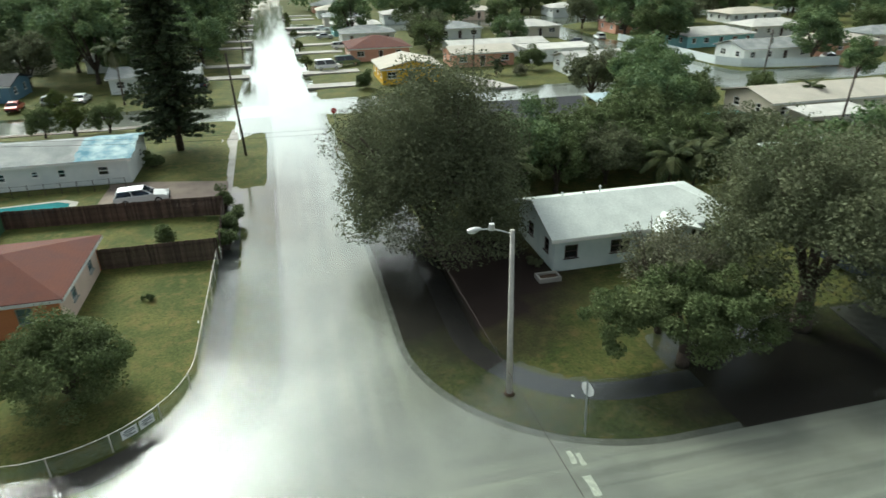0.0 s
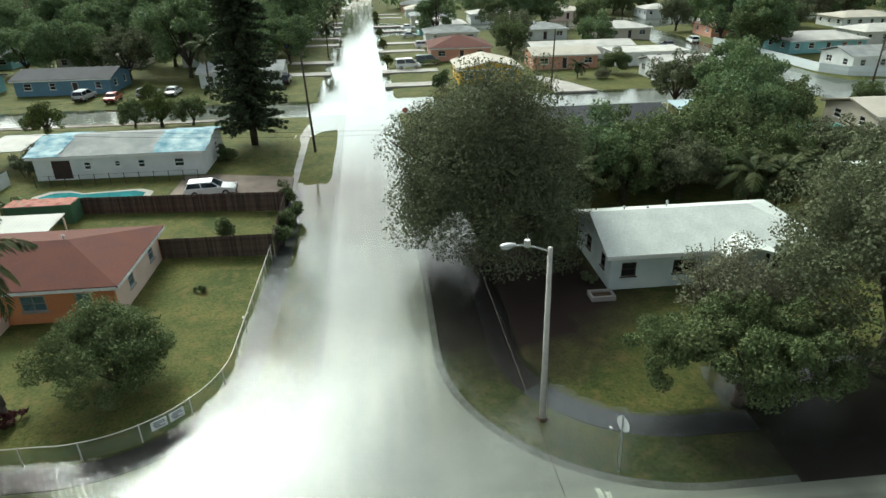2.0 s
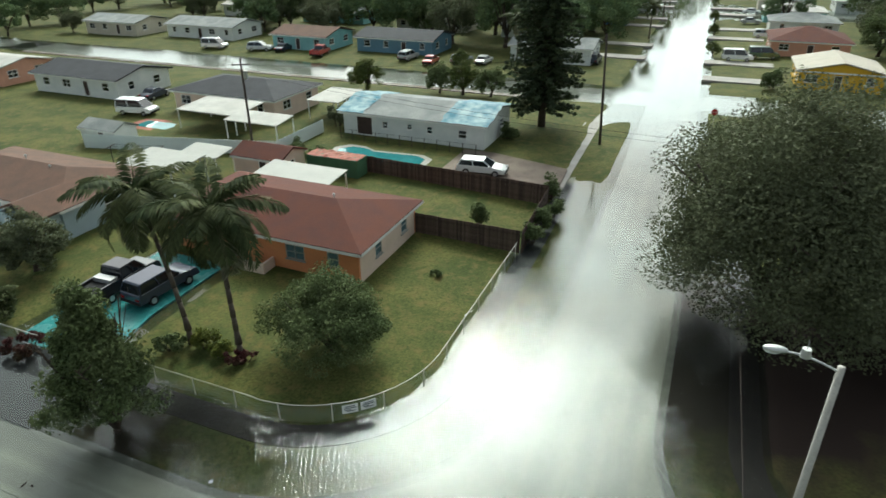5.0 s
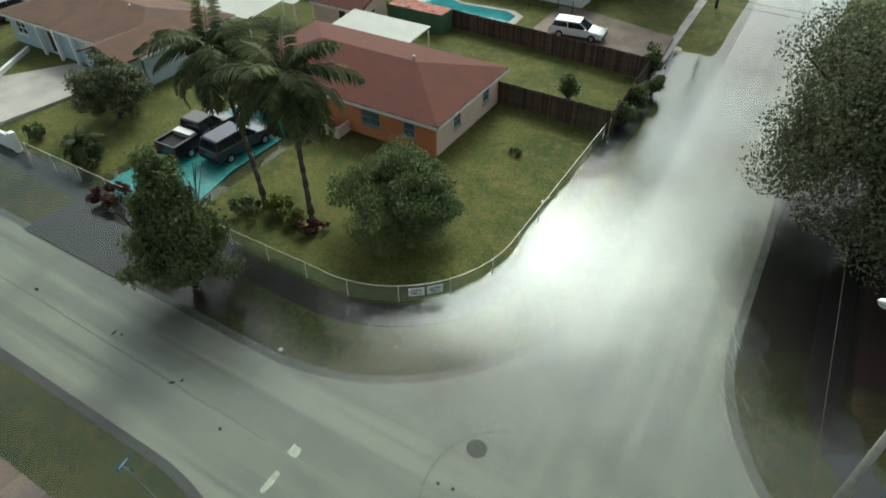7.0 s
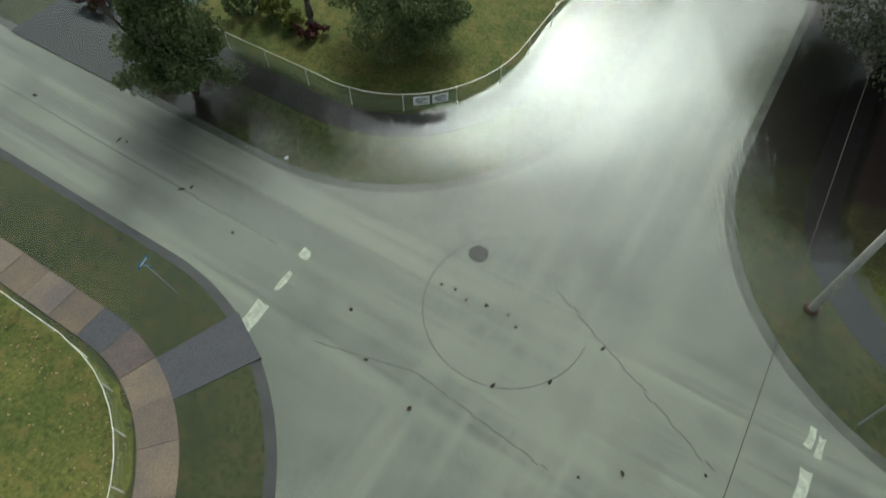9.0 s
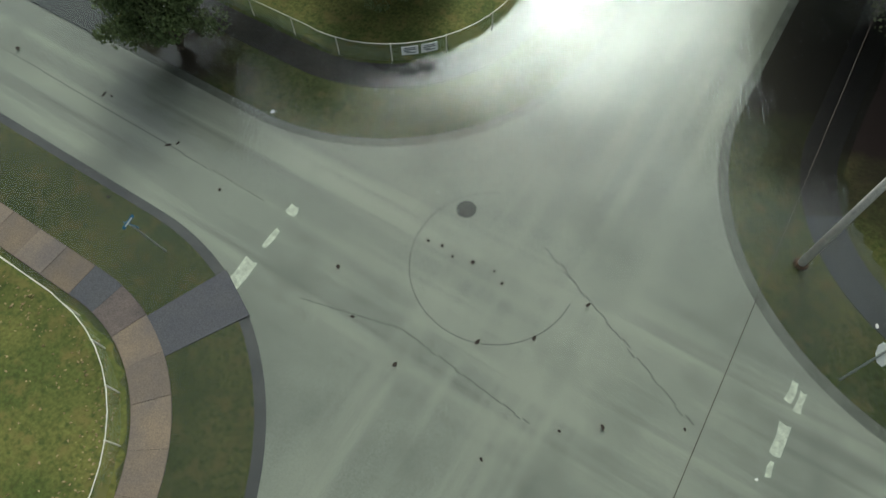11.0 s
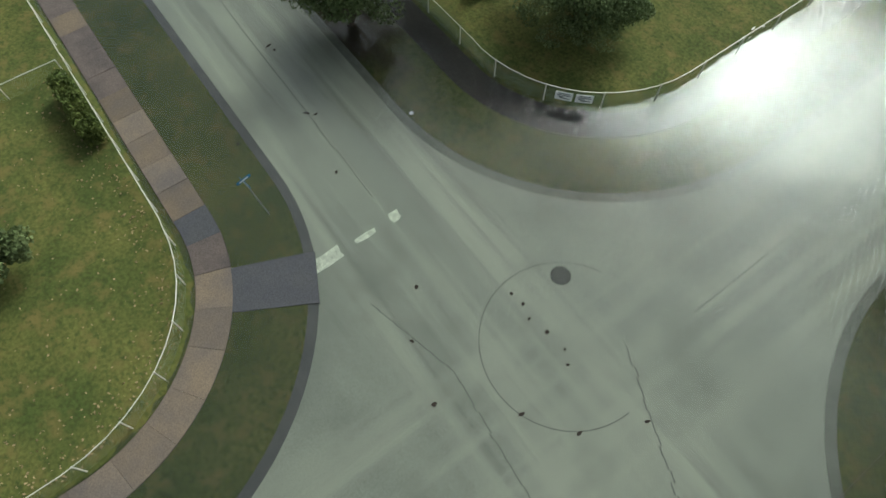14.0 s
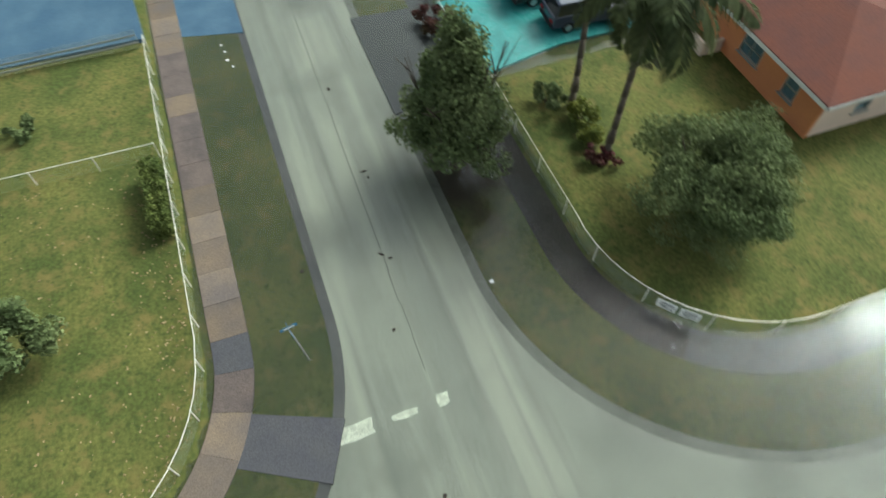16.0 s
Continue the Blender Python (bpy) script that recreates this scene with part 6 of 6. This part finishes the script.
SHAPES = {
    "sedan": dict(l=4.6, w=1.78, body=[(-2.3, 0.35), (-2.28, 0.8), (-1.9, 0.95), (-1.2, 0.98), (0.9, 0.95), (1.9, 0.82), (2.28, 0.66), (2.3, 0.35)],
                  cabin=[(-1.5, 0.95), (-0.95, 1.42), (0.25, 1.45), (1.05, 0.94)]),
    "wagon": dict(l=4.7, w=1.8, body=[(-2.35, 0.35), (-2.35, 0.85), (-2.25, 0.98), (0.9, 0.95), (1.95, 0.82), (2.32, 0.66), (2.35, 0.35)],
                  cabin=[(-2.25, 0.95), (-1.95, 1.44), (0.25, 1.46), (1.05, 0.94)]),
    "suv": dict(l=4.8, w=1.88, body=[(-2.4, 0.4), (-2.4, 1.0), (-2.3, 1.1), (0.9, 1.08), (2.1, 0.98), (2.38, 0.8), (2.4, 0.4)],
                cabin=[(-2.3, 1.08), (-2.05, 1.7), (0.2, 1.74), (1.05, 1.07)]),
    "pickup": dict(l=5.5, w=1.95, body=[(-2.75, 0.45), (-2.75, 1.05), (-0.55, 1.05), (-0.5, 1.12), (1.3, 1.12), (2.5, 1.02), (2.72, 0.85), (2.75, 0.45)],
                   cabin=[(-0.55, 1.1), (-0.4, 1.8), (0.85, 1.82), (1.55, 1.1)]),
    "van": dict(l=5.0, w=1.95, body=[(-2.5, 0.4), (-2.5, 1.1), (1.2, 1.1), (2.3, 0.98), (2.5, 0.75), (2.5, 0.4)],
                cabin=[(-2.45, 1.08), (-2.35, 1.95), (0.8, 1.98), (1.7, 1.08)]),
}


def car(kind, a, b, z, rot, paint, label, name="car"):
    """A parked vehicle: body, cabin roof, glass, wheels with tyre and rim, lights, bumpers."""
    s = SHAPES[kind]
    half = s["w"] / 2
    c = thing(name, a, b, z, rot, label, "car" if kind != "pickup" else "pickup truck", "parked vehicles")
    bm = bmesh.new()
    profile_body(bm, s["body"], half, 0.06)
    body = part("body", bm, paint, c, "", 0.05, False)
    if kind == "pickup":
        bm = bmesh.new()
        box(bm, -1.68, 0, 1.055, 1.95, 1.6, 0.02)
        part("bed_floor", bm, M["rubber"], body)
        for y in (-0.87, 0.87):
            bm = bmesh.new()
            box(bm, -1.66, y, 1.15, 2.1, 0.12, 0.24)
            part("bed_side", bm, paint, body)
        bm = bmesh.new()
        box(bm, -2.7, 0, 1.15, 0.08, 1.8, 0.24)
        part("tailgate", bm, paint, body)
    bm = bmesh.new()
    profile_body(bm, s["cabin"], half - 0.08, 0.16)
    part("window_glass", bm, M["glass"], c)
    (x0, z0), (x1, z1), (x2, z2), (x3, z3) = s["cabin"]
    bm = bmesh.new()
    profile_body(bm, [(x1 - 0.08, z1 - 0.06), (x1 + 0.04, z1 + 0.03), (x2 - 0.05, z2 + 0.03), (x2 + 0.1, z2 - 0.07)], half - 0.2, 0.03)
    part("roof", bm, paint, c, "", 0.015)
    for y in (-1, 1):
        for k in (0.0, 0.5):
            bm = bmesh.new()
            xb, xt = x0 + (x3 - x0) * k * 0.9 + 0.05, x1 + (x2 - x1) * k
            tube(bm, (xb, y * (half - 0.07), z0), (xt, y * (half - 0.22), z1 - 0.02), 0.05, None, 4)
            part("pillar", bm, paint, c)
        bm = bmesh.new()
        tube(bm, (x3 - 0.03, y * (half - 0.08), z3), (x2, y * (half - 0.22), z2 - 0.02), 0.045, None, 4)
        part("pillar", bm, paint, c)
        bm = bmesh.new()
        box(bm, x3 - 0.25, y * (half + 0.08), z3 + 0.08, 0.12, 0.18, 0.14)
        part("mirror", bm, paint, c, "", 0.02)
        for x, m, nm in ((s["l"] / 2 - 0.1, "lamp_clear", "headlight"), (-s["l"] / 2 + 0.02, "lamp_red", "tail_light")):
            bm = bmesh.new()
            box(bm, x, y * (half - 0.28), 0.76, 0.14, 0.34, 0.14)
            part(nm, bm, M[m], c, "", 0.02)
        for x in (-s["l"] * 0.3, s["l"] * 0.3):
            bm = bmesh.new()
            tube(bm, (x, y * (half - 0.22), 0.33), (x, y * (half + 0.01), 0.33), 0.335, None, 16)
            w = part("tyre", bm, M["rubber"], c)
            bm = bmesh.new()
            tube(bm, (x, y * (half - 0.02), 0.33), (x, y * (half + 0.025), 0.33), 0.21, 0.19, 12)
            part("rim", bm, M["chrome"], w)
    bm = bmesh.new()
    box(bm, s["l"] / 2 - 0.02, 0, 0.5, 0.16, s["w"] - 0.1, 0.22), 
    part("bumper", bm, M["rubber"], c, "", 0.03)
    bm = bmesh.new()
    box(bm, -s["l"] / 2 + 0.02, 0, 0.5, 0.16, s["w"] - 0.1, 0.22)
    part("bumper", bm, M["rubber"], c, "", 0.03)
    return c


P = dict(black=car_paint("black_paint", (0.014, 0.012, 0.014)), navy=car_paint("navy_paint", (0.02, 0.03, 0.06)), white=car_paint("white_paint", (0.74, 0.76, 0.76)),
         silver=car_paint("silver_paint", (0.4, 0.42, 0.44)), red=car_paint("red_paint", (0.42, 0.03, 0.025)), blue=car_paint("blue_paint", (0.05, 0.16, 0.32)), green=car_paint("dark_green_paint", (0.02, 0.09, 0.07)))
truck = car("pickup", -29.0, 31.6, 0.0, 92, P["black"], "black pickup truck parked on the teal driveway", "pickup_truck")
bm = bmesh.new()
box(bm, -1.0, 0, 1.22, 0.55, 1.5, 0.3)
part("tool_box", bm, M["lamp_metal"], truck)
car("suv", -26.1, 32.3, 0.0, 86, P["navy"], "dark blue suv parked on the teal driveway")
car("wagon", -13.7, 60.4, 0.3, 6, P["white"], "white estate car parked behind the plank fence")
for spec in (("suv", -76, 108.6, 0.15, 20, "silver", "silver suv parked before a house"), ("sedan", -71.5, 110, 0.2, 95, "navy", "dark car parked on a drive"),
             ("pickup", -62.5, 108.6, 0.2, 100, "red", "red pickup truck parked on a drive"), ("suv", -45.2, 110.2, 0.25, 85, "silver", "silver blue car on a drive"),
             ("sedan", -40.0, 108.2, 0.25, 95, "red", "small red car on a drive"), ("suv", -35.2, 110.5, 0.25, 80, "silver", "grey suv on a drive"),
             ("sedan", -31.5, 111.5, 0.25, 88, "white", "white car on a drive"), ("van", -86.0, 107.5, 0.2, 10, "white", "white van by the kerb"),
             ("sedan", -18.3, 131, 0.3, 0, "white", "white car beside a house"), ("suv", -14.0, 118.5, 0.3, 90, "navy", "dark suv beside a white house"),
             ("sedan", -17.5, 165, 0.3, 0, "blue", "blue car on a drive"), ("sedan", -19.0, 178, 0.3, 5, "white", "white car on a drive"), ("suv", -17.5, 212, 0.3, 0, "silver", "silver suv on a drive"),
             ("van", 8.6, 129.5, 0.3, 5, "white", "white van before a red-roofed house"), ("van", 12.8, 133.5, 0.3, 8, "green", "dark green van on a drive"),
             ("suv", 14.0, 158, 0.3, 0, "white", "white suv on a drive"), ("sedan", 11.5, 180, 0.3, 0, "silver", "silver car on a drive"), ("sedan", 12.0, 200, 0.3, 0, "white", "white car on a drive"),
             ("suv", 78.8, 154, 0.0, 80, "white", "white suv on a flooded street"), ("suv", 103.5, 106.0, 0.3, 60, "white", "white suv beside a house"),
             ("sedan", 37.5, 31.5, 0.3, 92, "navy", "dark blue car on a driveway under trees"), ("sedan", -66.0, 72.0, 0.3, 95, "navy", "dark car beside a house"),
             ("sedan", -38.3, 79.5, 0.25, 100, "silver", "silver car beside a carport"), ("suv", -60.5, 38.5, 0.3, 90, "navy", "dark suv beside a house"),
             ("van", -61.5, 64.5, 0.3, 10, "white", "white boat-sized van in a yard"), ("sedan", 69, 146, 0.3, 90, "navy", "dark car beside a road")):
    kd, a, b, z, rot, col, lab = spec
    car(kd, a, b, z, rot, P[col], lab)

# ---- shrubs, hedges and yard plants ----
rnd0 = random.Random(17)
for a, b, h, w, leaf, lab in (
        (-10.0, 49.4, 2.2, 1.3, "mango", "young bush in the back yard"), (-10.1, 40.8, 0.5, 0.9, "mango", "low plant on the lawn"), (-18.8, 28.2, 1.5, 1.4, "yellowleaf", "yellow variegated bush under palms"),
        (-17.6, 27.9, 1.2, 1.2, "yellowleaf", "yellow variegated bush under palms"), (-20.6, 27.4, 1.0, 2.0, "mango", "dark low bush at a palm foot"), (-16.0, 27.9, 0.8, 1.6, "red_leaf", "dark red low bush at a palm foot"),
        (-28.0, 24.2, 1.3, 2.2, "red_leaf", "reddish bush in flood water by the fence"), (-5.4, 48.0, 1.8, 1.4, "mango", "climbing green bush at the plank fence"), (-5.2, 50.6, 2.0, 1.5, "mango", "green bush against the plank fence"),
        (-5.1, 53.4, 1.8, 1.4, "mango", "green bush against the plank fence"), (-6.2, 57.0, 2.4, 1.2, "mango", "dark bush at the fence corner"), (-14.6, 72.0, 2.2, 2.0, "mango", "bush at the tarp house corner"),
        (-34.8, 69, 2.6, 3.0, "oak", "dark hedge bush beside the vinyl fence"), (-34.8, 72.5, 2.6, 3.0, "oak", "dark hedge bush beside a house"), (-34.6, 76, 2.6, 3.0, "oak", "dark hedge bush beside a house"),
        (-33.5, 58.8, 1.8, 2.6, "mango", "hedge bush beside the shed"), (-30.8, 57.6, 1.6, 2.4, "mango", "hedge bush by the pool"), (-32.5, 26.0, 2.0, 1.8, "palm_leaf", "small spiky palm bush by the fence"),
        (-38.5, 26.2, 1.2, 1.3, "mango", "small bush beside the pale driveway"), (-26.8, 3.2, 1.0, 1.5, "mango", "small bush on the lawn"), (16.6, 38.5, 0.8, 1.2, "oak", "low bush against the white house"),
        (24.0, 36.2, 1.2, 2.5, "oak", "low hedge under the house windows"), (29.5, 35.8, 1.5, 2.5, "mango", "hedge beside the porch"), (13.5, 108.6, 3.2, 3.6, "mango", "round clipped tree on a lawn"),
        (46, 117, 4.5, 6.0, "mango", "round dense green yard tree"), (42, 112, 2.2, 3.0, "grey_leaf", "grey bush on a sandy yard"), (27.5, 107.5, 1.6, 2.2, "yellowleaf", "yellowish bush by the yellow house")):
    if leaf == "red_leaf" and "red_leaf" not in M:
        M["red_leaf"] = leaf_mat("reddish_leaves", (0.09, 0.025, 0.03), (0.05, 0.04, 0.02))
    shrub(a, b, 0.15 if b > 26 else 0.05, h, w, lab, int(a * 31 + b * 7) % 9973, leaf, int(700 + 500 * h * w), 0.12 + 0.02 * h)
# clipped box hedge at the south-west fence
hg = thing("hedge", -20.4, 8.75, 0.1, 0, "clipped box hedge beside the sidewalk fence", "hedge")
rh = np.random.default_rng(77)
pts = rh.uniform(-1, 1, (900, 3)) * np.array([1.9, 0.42, 0.65]) + np.array([0, 0, 0.75])
v, f = leaf_cloud(rh, pts, np.full(900, 0.13), 9000, 0.13)
ob = new("foliage", quad_mesh("foliage", v, f, M["light"]))
ob.parent = hg
bm = bmesh.new()
for x in (-1.2, -0.4, 0.4, 1.2):
    tube(bm, (x, 0, -0.1), (x, 0, 0.7), 0.03, 0.02, 5)
part("stem", bm, M["bark"], hg)
tree(-14.8, 3.0, 0.15, 3.6, 3.4, "dark yard tree at the lawn edge", 90, "mango", 9000, 0.16, 0.12, 0.15, 60)
tree(-36.0, 30.8, 0.2, 4.6, 5.2, "weeping dark tree beside the pale driveway", 91, "oak", 11000, 0.18, 0.2, 0.12, 70, droop=0.15)

# ---- trees of the blocks behind: a few kinds, set out one by one ----
def kinds():
    park = []
    for i, (h, w, leaf, n, sz) in enumerate(((8.5, 9.5, "oak", 11000, 0.3), (7, 7.5, "mango", 9000, 0.28), (10.5, 12, "hazed_leaf", 13000, 0.36), (6, 5.5, "light", 6000, 0.26), (12, 10, "hazed_leaf", 12000, 0.36), (8, 9, "mango", 10000, 0.3))):
        park.append((h, w, leaf, n, sz))
    return park


LABELS = ("dark leafy yard tree", "dense green yard tree", "broad dark tree between houses", "light green street tree", "tall dark tree behind houses", "dense dark green tree")
PROTO = {}


def plant(k, a, b, scale=1.0, rot=0.0):
    h, w, leaf, n, sz = kinds()[k]
    if k not in PROTO:
        PROTO[k] = tree(a, b, 0.2, h, w, LABELS[k], 200 + k, leaf, n, sz, 0.3, 0.14, 70, group="trees of the neighbourhood")
        PROTO[k].matrix_world = GRID @ pose(a, b, 0.15, 0, 0, rot) @ Matrix.Scale(scale, 4)
        PROTO[k]["unit"] = scale
        return
    o = PROTO[k]
    t = copy_thing(o, GRID @ pose(a, b, 0.15, 0, 0, rot))
    t.scale = (scale, scale, scale * random.uniform(0.9, 1.1))


# thicket behind the white house
for k, a, b, s in ((2, 21.5, 54.5, 0.75), (5, 27, 57, 0.95), (1, 31.5, 58.5, 1.0), (5, 36.5, 61, 1.0), (2, 42, 65.5, 0.85), (2, 45.5, 74, 0.95), (4, 51, 84, 0.85),
                   (0, 45, 88.5, 0.95), (5, 56, 79, 0.8), (1, 40, 55, 0.8), (0, 47, 56.5, 0.8), (0, 43, 33.5, 1.15), (2, 44, 40.5, 0.9), (4, 49, 30, 0.9), (1, 38.0, 41.0, 0.8), (0, 50.0, 39, 1.0), (1, 14.5, 57.5, 0.7), (0, 54.0, 24.5, 1.1), (2, 62, 34, 1.0), (0, 60, 48.0, 0.9),
                   (1, 24, 52.3, 0.8), (0, 29.5, 53.0, 0.72), (5, 34.5, 55.0, 0.85), (1, 23.0, 58.5, 0.75), (5, 40.5, 60.5, 0.85), (1, 45.0, 61.0, 0.75), (0, 31.0, 62.5, 0.65), (5, 50.5, 71.0, 0.7), (1, 41.5, 70.0, 0.8), (3, 27.5, 60.0, 0.9), (5, 18.5, 56.0, 0.7), (3, -40.6, 86.6, 0.85), (3, -27, 89.8, 0.8), (1, -23, 90.2, 0.6), (1, -30.5, 89.6, 0.55), (3, -33.0, 104.8, 0.6), (1, 68.0, 80.5, 0.6)):
    plant(k, a, b, s, random.uniform(0, 360))
for a, b, s in ((35.5, 47.8, 5.0), (38.2, 46.6, 5.6), (33.5, 48.6, 4.6)):
    palm(a, b, 0.2, s * 0.8, "bushy green palm behind the white house", int(a * 10), 18, 3.2, 0.2, 0.1, 0.13, "back yard palms", 1)
palm(17.6, 48.4, 0.2, 4.4, "fan of palm fronds beside the white house", 401, 18, 3.4, 0.2, 0, 0.13, "back yard palms", 1)
palm(-33.0, 26.0, 0.1, 1.6, "young palm by the flooded fence", 402, 12, 1.6, 0, 0, 0.1, "back yard palms", 1)
palm(68.5, 71.5, 0.2, 3.6, "small palm before the beige house", 403, 12, 2.2, 0, 0, 0.12, "back yard palms", 2)
palm(38, 113, 0.2, 2.4, "small palm in a sandy yard", 404, 12, 2.2, 0, 0, 0.12, "back yard palms", 3)
palm(-24.5, 99.5 + 8, 0.2, 8.5, "tall palm by the far street", 405, 16, 3.4, 0.3, 0, 0.15, "back yard palms", 2)
for i, (b, sd) in enumerate(((133, 1), (150, -1), (158, 1), (182, 1), (190, -1), (214, -1), (222, 1), (240, 1), (246, -1))):
    if sd < 0:
        palm(lean(-6.0, b), b, 0.15, 6.5, "verge palm up the far street", 420 + i, 14, 2.8, 0, 0, 0.14, "verge palms", 2)
    else:
        plant(3, lean(6.6, b), b, 0.42, i * 40)
# woods and yard trees towards the horizon
spots = []
rt = random.Random(4)
HOUSES = [(h[0], h[1], h[2], h[3]) for h in FAR]
tries = 0
while len(spots) < 165 and tries < 9000:
    tries += 1
    b = rt.uniform(104, 250) if rt.random() < 0.8 else rt.uniform(60, 104)
    a = rt.uniform(-240, 230) * (0.55 + b / 330 * 0.6)
    if abs(a - lean(2, b)) < 13 or 91 < b < 104 or 70 < a < 81 or 198 < b < 209 or (b < 104 and -62 < a < 84) or (b < 127 and -112 < a < -13) or (b < 124 and 14 < a < 66):
        continue
    if any(a0 - 2 < a < a1 + 2 and b0 - 3.5 < b < b1 + 2 for a0, a1, b0, b1 in HOUSES):
        continue
    left_wood = -75 < a < -16 and 126 < b < 200
    if not left_wood and rt.random() < (0.55 if b < 190 and a > -20 else 0.12):
        continue
    if any((a - p) ** 2 + (b - q) ** 2 < 20 for p, q in spots):
        continue
    spots.append((a, b))
    plant(rt.choice((0, 2, 4, 4, 2, 5, 1)), a, b, rt.uniform(0.75, 1.25) * (1.15 if b > 150 or left_wood else 0.8), rt.uniform(0, 360))


# dense wood behind the houses to the north-west, and clumps to the north-east
rw = random.Random(21)
for k in range(95):
    if k < 70:
        a, b = rw.uniform(-92, -15), rw.uniform(127, 205)
    else:
        a, b = rw.uniform(82, 150), rw.uniform(118, 215)
    if abs(a - lean(2, b)) < 15 or 198 < b < 209 or any(a0 - 3 < a < a1 + 3 and b0 - 4 < b < b1 + 3 for a0, a1, b0, b1 in HOUSES):
        continue
    plant(rw.choice((2, 4, 4, 0, 5)), a, b, rw.uniform(0.9, 1.35), rw.uniform(0, 360))


# far belt of woods that closes the view
def far_belt():
    rb = np.random.default_rng(9)
    n = 1900
    ang = rb.uniform(-2.1, 2.1, n)
    rad = 268 + rb.random(n) ** 1.5 * 760
    x, y = np.sin(ang) * rad, np.cos(ang) * rad
    cs = np.stack([x, y, rb.uniform(3, 10, n)], 1)
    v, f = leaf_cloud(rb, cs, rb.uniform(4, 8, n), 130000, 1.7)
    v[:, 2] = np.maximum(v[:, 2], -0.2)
    ob = new("woods", quad_mesh("woods", v, f, M["hazed_leaf"]))
    ob.matrix_world = GRID
    tagged(ob, "distant belt of dark woods beyond the houses", "woods", "", "stuff")


far_belt()

# ---- small loose things ----
rl = random.Random(8)
bits = [(-15.2, 13.6), (-14.6, 17.2), (-14.9, 16.9), (-2.6, 18.8), (-2.0, 18.9), (-1.4, 18.7), (-0.6, 18.9), (0.3, 19.0), (0.8, 18.7), (4.0, 19.6), (-5, 16), (-3.3, 14.6), (1.2, 16.2), (2.9, 17.4), (6.4, 15.8), (-19.5, 17.5), (-19.1, 17.6), (-25.3, 17.4), (5.2, 14.9), (3.4, 12.7), (-0.9, 13.9), (8.8, 17.2), (-11.4, 16.3)]
for i, (a, b) in enumerate(bits):
    bm = bmesh.new()
    poly(bm, blot(0, 0, rl.uniform(0.06, 0.16), rl.uniform(0.05, 0.1), i, 7), 0.0, 0.03)
    o = part("leaf_clump", bm, M["debris"])
    o.matrix_world = GRID @ pose(a, b, -0.012, 0, 0, rl.uniform(0, 360))
    tagged(o, "dark wet leaf clump floating on the water", "leaf clump", "floating debris")
for i, (a, b, z) in enumerate(((-12.1, 20.7, 0.0), (-6.3, 37.5, 0.1), (-6.5, 37.0, 0.1), (-6.2, 36.4, 0.1), (-30.5, 12.9, 0.0), (-29.9, 13.0, 0), (-29.2, 13.0, 0), (-28.6, 13.2, 0.0), (13.3, 24.3, 0.0), (-37.2, 21.5, 0.0), (11.4, 16.9, 0.0))):
    bm = bmesh.new()
    poly(bm, blot(0, 0, rl.uniform(0.06, 0.13), rl.uniform(0.05, 0.09), i + 50, 8), 0.0, 0.04)
    o = part("litter", bm, M["litter"])
    o.matrix_world = GRID @ pose(a, b, z, 0, 0, rl.uniform(0, 360))
    tagged(o, "small crumpled white litter piece on wet ground", "litter", "white litter")
# fallen leaves scattered over the south-west lawn and sidewalk edge
rb = np.random.default_rng(3)
n = 5200
cs = np.stack([rb.uniform(-24, -6, n), rb.uniform(-6, 8.9, n), np.zeros(n)], 1)
keep = [i for i in range(n) if inset(cs[i, 0], cs[i, 1])[1] < 6.7 and rb.random() < 0.12 + 0.9 * max(0.0, min(1.0, (inset(cs[i, 0], cs[i, 1])[1] - 4.6) / 1.6))]
cs = cs[keep]
cs[:, 2] = [ground_z(x, y) + 0.03 for x, y, _ in cs]
v, f = leaf_cloud(rb, cs, np.full(len(cs), 0.03), 2200, 0.085, flat=0.9)
ob = new("fallen_leaves", quad_mesh("fallen_leaves", v, f, M["dry_leaf"]))
ob.matrix_world = GRID
tagged(ob, "dry fallen leaves scattered over the lawn", "fallen leaves", "", "stuff")
